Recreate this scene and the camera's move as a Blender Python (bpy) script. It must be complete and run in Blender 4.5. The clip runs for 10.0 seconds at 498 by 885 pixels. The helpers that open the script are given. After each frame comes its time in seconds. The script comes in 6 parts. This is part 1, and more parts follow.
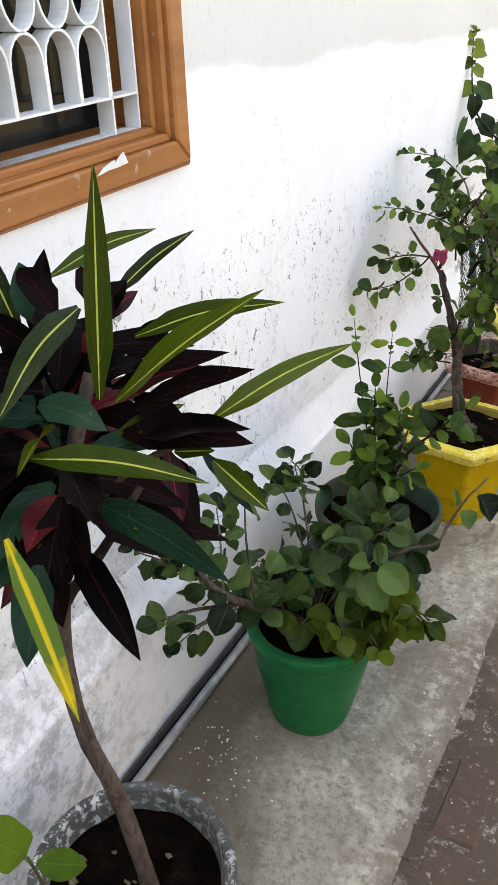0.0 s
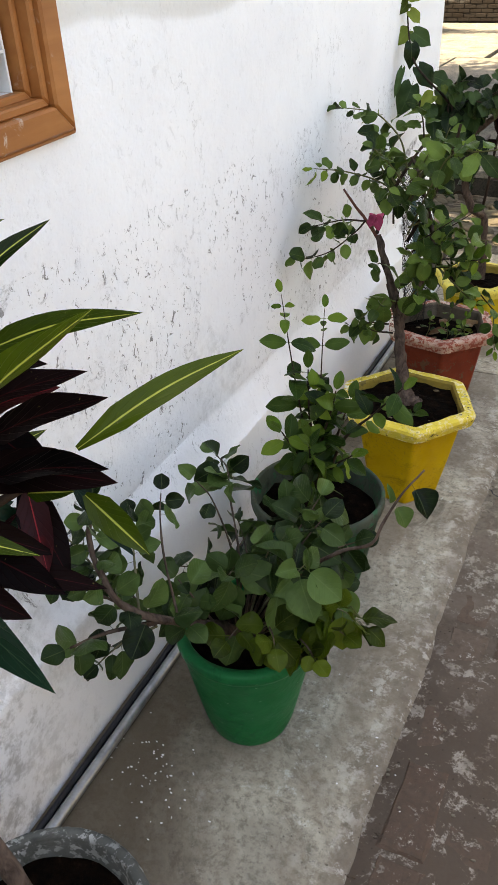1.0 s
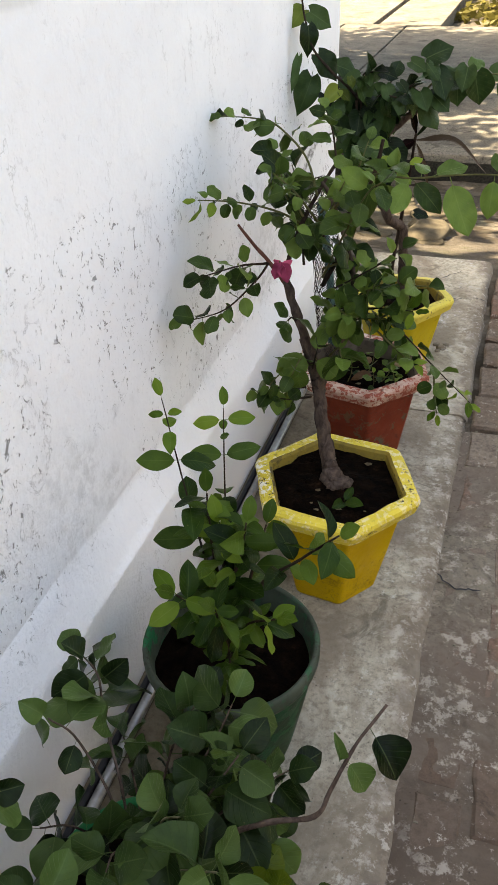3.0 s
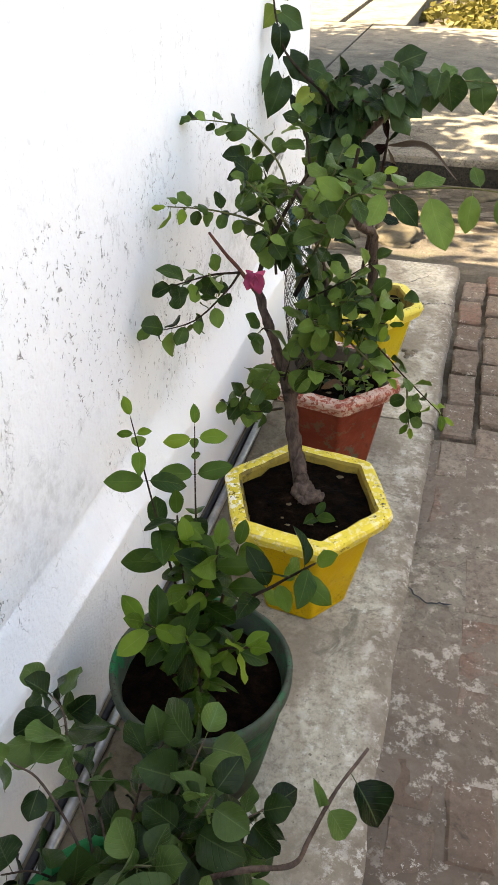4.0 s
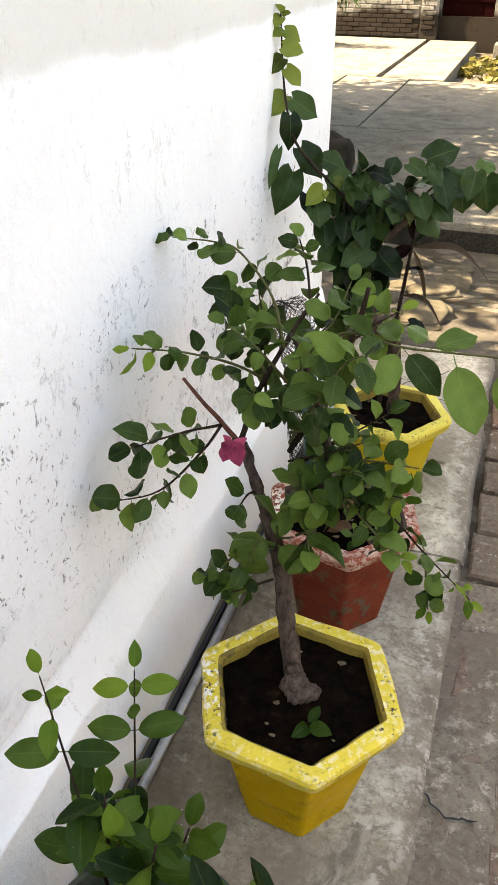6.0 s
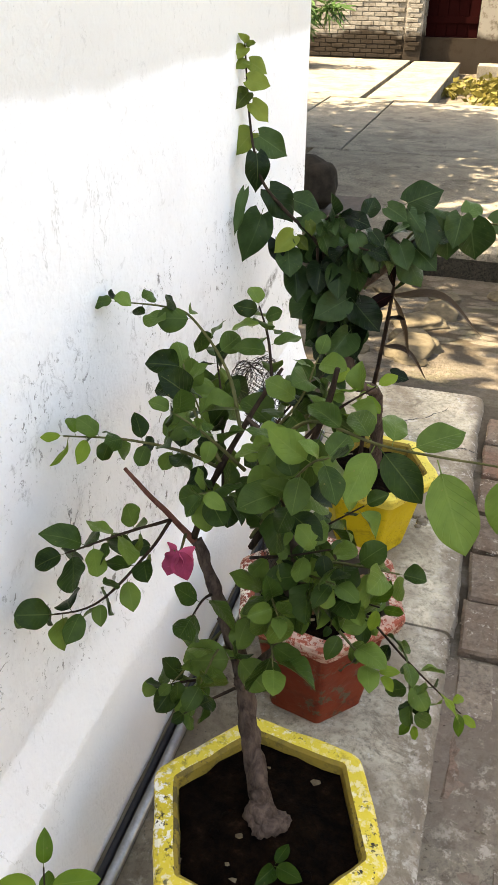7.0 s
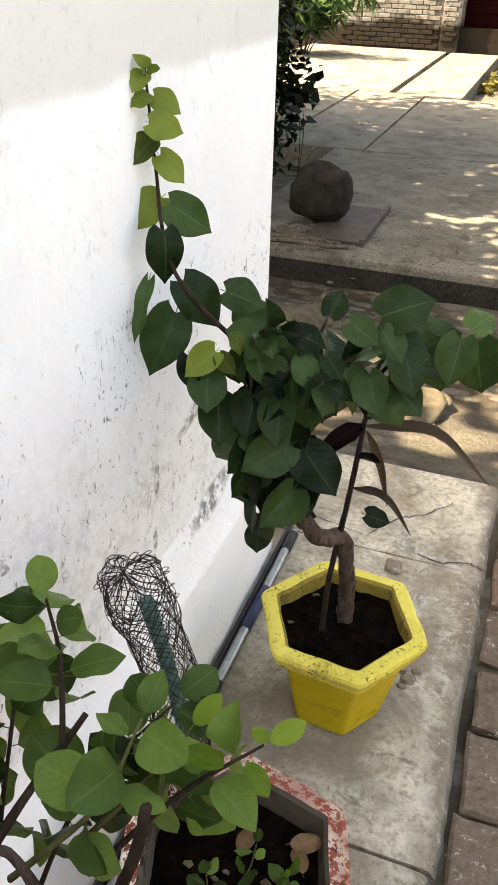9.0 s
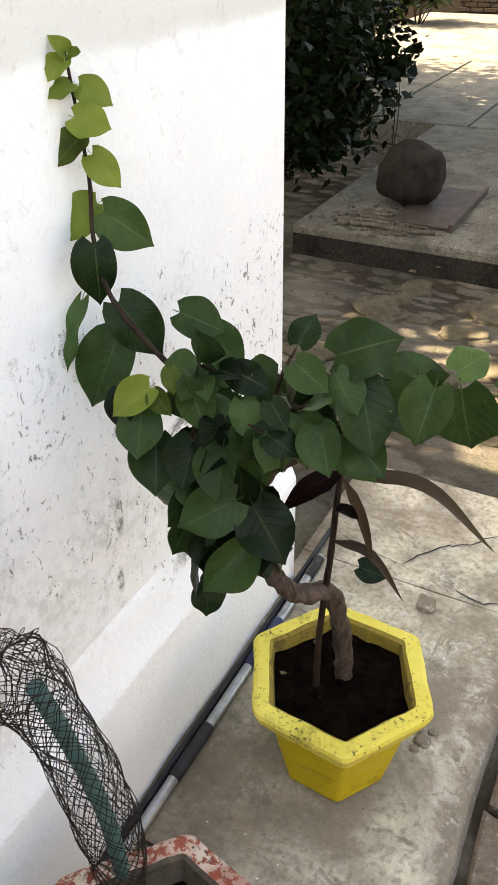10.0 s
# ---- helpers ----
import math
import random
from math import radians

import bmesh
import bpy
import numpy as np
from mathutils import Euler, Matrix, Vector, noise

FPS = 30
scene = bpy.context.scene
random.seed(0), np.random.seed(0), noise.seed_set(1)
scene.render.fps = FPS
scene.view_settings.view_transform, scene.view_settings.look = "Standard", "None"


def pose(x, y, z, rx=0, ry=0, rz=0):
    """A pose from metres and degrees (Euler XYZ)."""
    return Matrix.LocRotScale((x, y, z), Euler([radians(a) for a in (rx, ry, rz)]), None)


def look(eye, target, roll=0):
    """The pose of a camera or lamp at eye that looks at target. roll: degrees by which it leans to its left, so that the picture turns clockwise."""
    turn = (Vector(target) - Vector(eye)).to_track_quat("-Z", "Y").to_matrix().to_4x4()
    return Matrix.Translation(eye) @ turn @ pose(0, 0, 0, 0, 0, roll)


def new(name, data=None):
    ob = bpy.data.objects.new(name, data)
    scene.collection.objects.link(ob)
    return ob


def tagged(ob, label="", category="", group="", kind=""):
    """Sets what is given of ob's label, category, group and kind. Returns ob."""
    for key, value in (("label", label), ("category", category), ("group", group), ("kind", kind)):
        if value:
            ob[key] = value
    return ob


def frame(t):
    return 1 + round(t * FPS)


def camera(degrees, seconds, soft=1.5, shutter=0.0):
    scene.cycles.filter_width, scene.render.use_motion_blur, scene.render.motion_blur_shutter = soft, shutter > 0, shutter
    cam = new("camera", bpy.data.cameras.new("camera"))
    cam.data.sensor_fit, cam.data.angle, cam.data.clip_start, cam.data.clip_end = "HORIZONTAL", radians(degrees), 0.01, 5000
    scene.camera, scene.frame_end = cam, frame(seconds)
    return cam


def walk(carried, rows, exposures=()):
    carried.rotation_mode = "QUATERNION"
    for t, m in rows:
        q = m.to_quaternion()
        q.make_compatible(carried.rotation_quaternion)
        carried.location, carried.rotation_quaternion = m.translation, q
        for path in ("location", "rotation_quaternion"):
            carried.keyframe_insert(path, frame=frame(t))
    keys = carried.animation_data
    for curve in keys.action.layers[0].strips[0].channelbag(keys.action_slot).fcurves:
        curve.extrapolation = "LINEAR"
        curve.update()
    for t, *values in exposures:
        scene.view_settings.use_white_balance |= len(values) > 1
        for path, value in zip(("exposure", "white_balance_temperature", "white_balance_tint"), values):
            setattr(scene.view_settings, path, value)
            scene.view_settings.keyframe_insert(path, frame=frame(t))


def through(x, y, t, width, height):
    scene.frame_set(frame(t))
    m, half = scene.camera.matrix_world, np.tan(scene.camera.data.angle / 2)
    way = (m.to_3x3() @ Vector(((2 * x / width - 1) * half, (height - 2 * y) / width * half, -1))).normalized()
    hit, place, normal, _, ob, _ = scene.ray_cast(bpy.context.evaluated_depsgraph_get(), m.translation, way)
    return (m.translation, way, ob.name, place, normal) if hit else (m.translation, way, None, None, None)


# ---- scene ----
cam = camera(34.8, 10.0, soft=1.5)
PATH = [
    (0, (0.132, -0.592, 1.445), (-0.714, 0.932, 0.464), -0.9),
    (0.5, (0.184, -0.513, 1.433), (-0.608, 1.015, 0.413), -2.7),
    (1, (0.14, -0.41, 1.432), (-0.609, 1.104, 0.362), -2.1),
    (1.5, (0.085, -0.235, 1.412), (-0.654, 1.257, 0.304), -3.3),
    (2, (0.049, -0.07, 1.414), (-0.748, 1.354, 0.258), -4.1),
    (2.5, (0.016, 0.048, 1.409), (-0.738, 1.494, 0.251), -3.5),
    (3, (-0.041, 0.136, 1.421), (-0.576, 1.693, 0.285), -2.1),
    (3.2, (-0.058, 0.161, 1.424), (-0.538, 1.719, 0.264), -0.9),
    (4.5, (-0.075, 0.233, 1.439), (-0.516, 1.827, 0.314), 0.1),
    (5, (-0.056, 0.35, 1.455), (-0.59, 1.935, 0.359), -0.7),
    (5.5, (-0.051, 0.457, 1.457), (-0.659, 2.016, 0.362), -0.7),
    (6, (-0.107, 0.607, 1.466), (-0.638, 2.212, 0.396), 0.3),
    (6.2, (-0.132, 0.66, 1.468), (-0.614, 2.281, 0.401), 0.0),
    (7.5, (-0.108, 0.939, 1.47), (-0.677, 2.567, 0.457), -0.2),
    (8, (-0.053, 1.085, 1.479), (-0.69, 2.697, 0.481), -1.7),
    (8.5, (-0.09, 1.321, 1.482), (-0.651, 2.968, 0.495), 0.8),
    (9, (-0.143, 1.501, 1.475), (-0.704, 3.098, 0.41), 1.5),
    (9.5, (-0.116, 1.643, 1.454), (-0.807, 3.134, 0.313), 0.1),
    (10, (-0.025, 1.782, 1.458), (-0.814, 3.245, 0.345), -1.0),
]
EXPOSURES = [(0.0, 2.88, 9300, 11), (0.5, 2.58, 9300, 11), (1.0, 2.58, 9300, 11), (2.0, 2.55, 9300, 11), (2.5, 2.44, 9400, 11), (3.0, 2.54, 9400, 11), (4.5, 3.0, 9500, 11), (5.0, 2.84, 9700, 11), (6.0, 2.84, 9700, 11), (8.0, 2.86, 9700, 11), (9.0, 2.78, 9700, 11), (10.0, 2.82, 9700, 11)]
walk(cam, [(t, look(eye, target, roll)) for t, eye, target, roll in PATH], EXPOSURES)

# ---- light ----
SUN_DIR = Vector((-0.62, -0.20, 0.95)).normalized()
world = bpy.data.worlds.new("sky")
scene.world = world
world.use_nodes = True
wn = world.node_tree
sky = wn.nodes.new("ShaderNodeTexSky")
sky.sky_type, sky.sun_disc = "NISHITA", False
sky.sun_elevation = math.asin(SUN_DIR.z)
sky.sun_rotation = math.atan2(SUN_DIR.x, SUN_DIR.y)
sky.dust_density, sky.air_density, sky.ozone_density = 3.0, 1.0, 1.0
wn.links.new(sky.outputs[0], wn.nodes["Background"].inputs[0])
wn.nodes["Background"].inputs[1].default_value = 0.15
sun = new("sun", bpy.data.lights.new("sun", "SUN"))
sun.data.energy, sun.data.angle, sun.data.color = 5.0, radians(0.6), (1.0, 0.95, 0.87)
sun.matrix_world = look(SUN_DIR * 30, (0, 0, 0))

# ---- small helpers ----


def part(name, bm, material, parent=None, label="", smooth=False, kind=""):
    me = bpy.data.meshes.new(name)
    bm.normal_update()
    bm.to_mesh(me)
    bm.free()
    if smooth:
        me.polygons.foreach_set("use_smooth", [True] * len(me.polygons))
    for m in (material if isinstance(material, (list, tuple)) else [material]):
        me.materials.append(m)
    ob = new(name, me)
    ob.parent = parent
    return tagged(ob, label, kind=kind)


def thing(name, at, label, category, group=""):
    ob = new(name)
    ob.empty_display_size = 0.05
    ob.location = at
    return tagged(ob, label, category, group)


def box_into(bm, lo, hi, bevel=0.0, matrix=None):
    """A box from corner to corner, its edges rounded off a little."""
    made = bmesh.ops.create_cube(bm, size=1)["verts"]
    lo, hi = Vector(lo), Vector(hi)
    for v in made:
        v.co = (lo + hi) / 2 + Vector(v.co[i] * (hi - lo)[i] for i in range(3))
    if bevel:
        edges = list({e for v in made for e in v.link_edges})
        grown = bmesh.ops.bevel(bm, geom=edges, offset=bevel, segments=2, affect="EDGES", profile=0.6)
        made = list({v for f in grown["faces"] for v in f.verts} | {v for v in made if v.is_valid})
    if matrix is not None:
        for v in made:
            v.co = matrix @ v.co
    return made


def box(name, lo, hi, material, parent=None, bevel=0.0, label="", kind=""):
    bm = bmesh.new()
    box_into(bm, lo, hi, bevel)
    return part(name, bm, material, parent, label, kind=kind)


def smooth_line(points, per=6):
    """Catmull-Rom points along control points."""
    p = [Vector(q) for q in points]
    p = [p[0] * 2 - p[1], *p, p[-1] * 2 - p[-2]]
    out = []
    for i in range(1, len(p) - 2):
        for k in range(per):
            s = k / per
            a, b, c, d = p[i - 1:i + 3]
            out.append(0.5 * ((2 * b) + (c - a) * s + (2 * a - 5 * b + 4 * c - d) * s * s + (3 * b - a - 3 * c + d) * s ** 3))
    out.append(p[-2])
    return out


def tube_into(bm, line, r0, r1, sides=7, rough=0.0, uneven=0.0):
    """A tapering tube along a line, closed at both ends."""
    rings, side = [], None
    for i, q in enumerate(line):
        along = (line[min(i + 1, len(line) - 1)] - line[max(i - 1, 0)]).normalized()
        if side is None:
            side = along.orthogonal().normalized()
        side = (side - along * side.dot(along)).normalized()
        up = along.cross(side)
        s = i / max(1, len(line) - 1)
        r = r0 + (r1 - r0) * s
        ring = []
        for k in range(sides):
            a = math.tau * k / sides
            w = r * (1 + rough * noise.noise(q * 35 + Vector((k * 0.9, 0, 0)))) + uneven * random.uniform(-1, 1)
            ring.append(bm.verts.new(q + side * (math.cos(a) * w) + up * (math.sin(a) * w)))
        rings.append(ring)
    for a, b in zip(rings, rings[1:]):
        for k in range(sides):
            bm.faces.new((a[k], a[(k + 1) % sides], b[(k + 1) % sides], b[k]))
    bm.faces.new(rings[0][::-1])
    bm.faces.new(rings[-1])


def lathe_into(bm, profile, segments=44, wobble=0.0):
    """A round thing from a profile of radius and height."""
    rings = []
    for r, z in profile:
        ring = []
        for k in range(segments):
            a = math.tau * k / segments
            w = 1 + wobble * noise.noise(Vector((math.cos(a) * 1.5, math.sin(a) * 1.5, z * 6)))
            ring.append(bm.verts.new((r * w * math.cos(a), r * w * math.sin(a), z)))
        rings.append(ring)
    for a, b in zip(rings, rings[1:]):
        for k in range(segments):
            bm.faces.new((a[k], a[(k + 1) % segments], b[(k + 1) % segments], b[k]))
    return rings


# ---- materials ----


class Nodes:
    """Short hand for a node material."""

    def __init__(self, name, rough=0.8, metal=0.0, spec=0.4):
        self.mat = bpy.data.materials.new(name)
        self.mat.use_nodes = True
        self.t = self.mat.node_tree
        self.b = self.t.nodes["Principled BSDF"]
        self.b.inputs["Roughness"].default_value = rough
        self.b.inputs["Metallic"].default_value = metal
        self.b.inputs["Specular IOR Level"].default_value = spec
        self.where = self.add("ShaderNodeTexCoord").outputs["Object"]

    def add(self, kind):
        return self.t.nodes.new(kind)

    def put(self, socket, value):
        if isinstance(value, bpy.types.NodeSocket):
            self.t.links.new(value, socket)
        elif isinstance(value, (tuple, list)) and len(value) == 3 and socket.type == "RGBA":
            socket.default_value = (*value, 1)
        else:
            socket.default_value = value

    def scaled(self, v, where=None):
        m = self.add("ShaderNodeMapping")
        self.put(m.inputs[0], where or self.where)
        m.inputs["Scale"].default_value = v
        return m.outputs[0]

    def noise(self, scale, detail=4, rough=0.55, where=None, warp=0.0):
        n = self.add("ShaderNodeTexNoise")
        self.put(n.inputs["Vector"], where or self.where)
        n.inputs["Scale"].default_value, n.inputs["Detail"].default_value = scale, detail
        n.inputs["Roughness"].default_value, n.inputs["Distortion"].default_value = rough, warp
        return n.outputs["Fac"]

    def cells(self, scale, where=None, feature="F1", out="Distance"):
        n = self.add("ShaderNodeTexVoronoi")
        n.feature = feature
        self.put(n.inputs["Vector"], where or self.where)
        n.inputs["Scale"].default_value = scale
        return n.outputs[out]

    def ramp(self, value, *stops):
        n = self.add("ShaderNodeValToRGB")
        self.put(n.inputs[0], value)
        els = n.color_ramp.elements
        while len(els) < len(stops):
            els.new(0.5)
        for e, (at, c) in zip(els, stops):
            e.position = at
            e.color = (c, c, c, 1) if isinstance(c, (int, float)) else (*c, 1)
        return n.outputs[0]

    def mix(self, fac, a, b, kind="MIX"):
        n = self.add("ShaderNodeMix")
        n.data_type, n.blend_type = "RGBA", kind
        self.put(n.inputs[0], fac)
        self.put(n.inputs[6], a)
        self.put(n.inputs[7], b)
        return n.outputs[2]

    def math(self, op, a, b=0.0):
        n = self.add("ShaderNodeMath")
        n.operation = op
        self.put(n.inputs[0], a)
        self.put(n.inputs[1], b)
        return n.outputs[0]

    def axis(self, which, where=None):
        n = self.add("ShaderNodeSeparateXYZ")
        self.put(n.inputs[0], where or self.where)
        return n.outputs[which]

    def chance(self):
        return self.add("ShaderNodeObjectInfo").outputs["Random"]

    def colour(self, c):
        self.put(self.b.inputs["Base Color"], c)

    def rough(self, v):
        self.put(self.b.inputs["Roughness"], v)

    def bump(self, height, strength=0.4, distance=0.01):
        n = self.add("ShaderNodeBump")
        self.put(n.inputs["Height"], height)
        n.inputs["Strength"].default_value, n.inputs["Distance"].default_value = strength, distance
        self.put(self.b.inputs["Normal"], n.outputs[0])


def mat_limewash():
    """Old lime-washed plaster: a whiter coat up to about chest height, chips, drips and grey weathering."""
    m = Nodes("limewashed_plaster", 0.9, spec=0.2)
    z = m.axis(2)
    edge = m.math("ADD", z, m.math("MULTIPLY", m.math("SUBTRACT", m.noise(2.6, 4), 0.5), 0.08))
    coat = m.ramp(m.math("MULTIPLY", edge, 0.39), (0.0, 1.0), (0.511, 1.0), (0.517, 0.0), (1.0, 0.0))
    blotch = m.ramp(m.noise(2.2, 5, 0.6), (0.3, (0.815, 0.825, 0.85)), (0.65, (0.895, 0.905, 0.92)))
    upper = m.ramp(m.noise(1.5, 4), (0.3, (0.66, 0.655, 0.64)), (0.7, (0.72, 0.715, 0.70)))
    c = m.mix(coat, upper, blotch)
    # grey weathering in patches on the lower wall
    patch = m.ramp(m.noise(2.4, 5, 0.65, m.scaled((1, 1, 0.8))), (0.50, 0.0), (0.66, 1.0))
    low = m.ramp(z, (0.40, 0.0), (0.46, 1.0), (0.62, 0.9), (1.0, 0.0))
    speckle = m.ramp(m.noise(38, 7, 0.75), (0.44, 0.0), (0.60, 1.0))
    grime = m.math("MULTIPLY", m.math("MULTIPLY", patch, low), speckle)
    c = m.mix(m.math("MULTIPLY", grime, 0.45), c, (0.36, 0.36, 0.355))
    # the wash has worn to grey render low down near the first pots
    worn = m.math("MULTIPLY", m.ramp(m.math("ADD", m.math("MULTIPLY", m.axis(1), 0.5), m.math("MULTIPLY", m.noise(5, 5, 0.65), 0.4)), (0.30, 1.0), (0.46, 0.0)), m.ramp(z, (0.30, 1.0), (0.75, 0.0)))
    worn = m.math("MULTIPLY", worn, m.ramp(m.noise(17, 8, 0.78), (0.46, 0.0), (0.58, 0.8)))
    c = m.mix(worn, c, (0.40, 0.395, 0.385))
    # grey scrapes near the end of the wall: a long one over the plinth, short upright ones above it
    rough_mark = m.ramp(m.noise(34, 6, 0.75), (0.40, 0.0), (0.54, 0.9))
    for y0, z0, long, high, lean in ((2.83, 0.425, 0.13, 0.032, 0.1), (2.80, 0.70, 0.14, 0.028, 0.25), (2.578, 0.63, 0.014, 0.042, 0.0), (2.561, 0.505, 0.011, 0.034, 0.0)):
        dy = m.math("SUBTRACT", m.axis(1), y0)
        dz = m.math("SUBTRACT", m.math("SUBTRACT", z, z0), m.math("MULTIPLY", dy, lean))
        reach = m.math("ADD", m.math("MULTIPLY", m.math("MULTIPLY", dy, dy), 1 / long ** 2), m.math("MULTIPLY", m.math("MULTIPLY", dz, dz), 1 / high ** 2))
        scrape = m.math("MULTIPLY", m.ramp(reach, (0.3, 1.0), (1.0, 0.0)), rough_mark)
        c = m.mix(scrape, c, (0.17, 0.165, 0.155))
    # ragged chips where the wash has come away, a little longer upright than across
    thin = m.scaled((1, 1, 0.75))
    big = m.ramp(m.noise(40, 8, 0.72, thin, 0.9), (0.600, 0.0), (0.618, 1.0))
    fine = m.ramp(m.noise(105, 6, 0.68, thin, 0.5), (0.632, 0.0), (0.650, 1.0))
    zone = m.ramp(m.noise(3.0, 6, 0.7), (0.41, 0.0), (0.52, 1.0))
    band = m.ramp(z, (0.36, 0.0), (0.45, 1.0), (1.0, 0.9), (1.25, 0.15))
    chips = m.math("MULTIPLY", m.math("MULTIPLY", m.math("MAXIMUM", big, fine), zone), band)
    c = m.mix(m.math("MULTIPLY", chips, 0.9), c, (0.16, 0.157, 0.152))
    # scabs of thicker wash, lifted and grey at their edges
    scab = m.noise(19, 7, 0.66, thin, 0.7)
    rimmed = m.math("MULTIPLY", m.ramp(m.math("ABSOLUTE", m.math("SUBTRACT", scab, 0.57)), (0.0, 1.0), (0.02, 0.0)), m.math("MULTIPLY", m.ramp(m.noise(3.6, 5, 0.65), (0.50, 0.0), (0.58, 1.0)), band))
    c = m.mix(m.math("MULTIPLY", rimmed, 0.6), c, (0.42, 0.42, 0.425))
    # a few hairline cracks in the coat
    hair = m.ramp(m.math("ABSOLUTE", m.math("SUBTRACT", m.noise(3.2, 7, 0.62, m.scaled((1, 1.25, 0.7))), 0.5)), (0.0, 1.0), (0.0035, 0.0))
    hair = m.math("MULTIPLY", hair, m.ramp(m.noise(1.9, 3, 0.5), (0.56, 0.0), (0.62, 0.4)))
    c = m.mix(hair, c, (0.30, 0.295, 0.285))
    m.colour(c)
    h = m.mix(0.5, m.noise(7, 6, 0.62), m.noise(60, 5, 0.65))
    peel = m.math("MULTIPLY", m.ramp(m.noise(85, 5, 0.7, warp=0.4), (0.52, 0.0), (0.60, 1.0)), m.ramp(m.noise(2.7, 5, 0.65), (0.45, 0.0), (0.55, 0.7)))
    h = m.mix(m.math("MULTIPLY", m.math("MAXIMUM", chips, m.math("MAXIMUM", m.math("MULTIPLY", peel, 0.16), m.math("MULTIPLY", rimmed, 0.5))), 0.7), h, (0, 0, 0))
    m.bump(h, 0.6, 0.014)
    return m.mat


def mat_concrete(name, tone=1.0, warm=0.0, white=0.0, edge=False, dirt=False):
    """Worn concrete: cloudy stains, pale scale, pits and small dark chips."""
    m = Nodes(name, 0.92, spec=0.05)

    def shade(v):
        return (v * tone, v * tone * (0.94 - 0.02 * warm), v * tone * (0.83 - 0.09 * warm))

    cloud = m.noise(2.6, 7, 0.68, warp=0.8)
    c = m.ramp(cloud, (0.30, shade(0.17)), (0.46, shade(0.30)), (0.60, shade(0.40)), (0.78, shade(0.50)))
    grain = m.noise(60, 6, 0.72)
    c = m.mix(m.ramp(grain, (0.36, 0.7), (0.54, 0.0)), c, shade(0.11))
    spatter = m.math("MULTIPLY", m.ramp(m.noise(26, 7, 0.8), (0.565, 0.0), (0.62, 0.75)), m.ramp(m.noise(3.1, 4, 0.6), (0.47, 0.0), (0.58, 1.0)))
    c = m.mix(spatter, c, shade(0.10))
    pale = m.math("MULTIPLY", m.ramp(m.noise(34, 7, 0.78), (0.56 - 0.03 * white, 0.0), (0.63, 0.85)), m.ramp(m.noise(4.3, 4, 0.6), (0.44 - 0.04 * white, 0.0), (0.58, 1.0)))
    c = m.mix(pale, c, tuple(min(0.62, v) for v in shade(0.60)))
    dark = m.ramp(m.noise(6.5, 7, 0.75, warp=1.2), (0.56, 0.0), (0.64, 0.7))
    c = m.mix(dark, c, shade(0.085))
    if edge:
        # brown water stains in large clouds, and a pale scoured strip along the outer edge
        stain = m.ramp(m.noise(2.3, 7, 0.68, warp=0.8), (0.40, 0.0), (0.58, 0.8))
        c = m.mix(stain, c, (0.185, 0.150, 0.112))
        # washed-out soil plus the shade between pots and wall, both put into colour
        soil_and_shade = m.ramp(m.math("ADD", m.math("MULTIPLY", m.axis(0), -1.0), m.math("SUBTRACT", m.math("MULTIPLY", m.noise(3.4, 6, 0.65, warp=0.5), 0.5), m.math("MULTIPLY", m.axis(1), 0.07))), (0.53, 0.0), (0.74, 0.75))
        c = m.mix(soil_and_shade, c, (0.085, 0.066, 0.046))
        # towards its outer edge the screed is worn, brown and crusted like the paving beside it
        out = m.math("ADD", m.math("MULTIPLY", m.axis(0), 4.0), m.math("MULTIPLY", m.noise(5, 7, 0.68, warp=0.5), 0.7))
        out = m.math("ADD", out, 0.5)
        crumb = m.math("MULTIPLY", m.ramp(out, (0.10, 0.0), (0.34, 1.0)), m.ramp(m.noise(24, 7, 0.78), (0.50, 0.0), (0.58, 0.85)))
        c = m.mix(crumb, c, (0.47, 0.44, 0.38))
        c = m.mix(m.ramp(out, (0.32, 0.0), (0.50, 0.8)), c, (0.150, 0.122, 0.095))
        chip = m.math("MULTIPLY", m.ramp(out, (0.28, 0.0), (0.48, 1.0)), m.ramp(m.noise(31, 7, 0.8), (0.56, 0.0), (0.61, 0.9)))
        c = m.mix(chip, c, (0.40, 0.375, 0.33))
    if dirt:
        c = m.mix(m.ramp(m.noise(3.3, 7, 0.7, warp=0.6), (0.40, 0.3), (0.60, 0.8)), c, (0.160, 0.124, 0.100))
        # darker brown in broad patches, most of it at the near end
        soil = m.ramp(m.math("ADD", m.math("SUBTRACT", 0.35, m.math("MULTIPLY", m.axis(1), 0.5)), m.noise(2.1, 7, 0.68, warp=0.7)), (0.08, 0.0), (0.46, 0.9))
        c = m.mix(soil, c, (0.078, 0.059, 0.046))
        crust = m.math("MULTIPLY", m.ramp(m.noise(17, 8, 0.8), (0.53, 0.0), (0.59, 0.75)), m.ramp(m.noise(2.7, 5, 0.65), (0.38, 0.0), (0.52, 1.0)))
        c = m.mix(crust, c, (0.36, 0.33, 0.285))
    pit = m.ramp(m.cells(75), (0.10, 0.7), (0.16, 0.0))
    pit = m.math("MULTIPLY", pit, m.ramp(m.noise(9, 3), (0.5, 0.0), (0.6, 1.0)))
    c = m.mix(pit, c, shade(0.06))
    m.colour(c)
    h = m.mix(0.5, m.noise(13, 7, 0.7), grain)
    m.bump(m.mix(pit, h, (0, 0, 0)), 0.65, 0.009)
    return m.mat


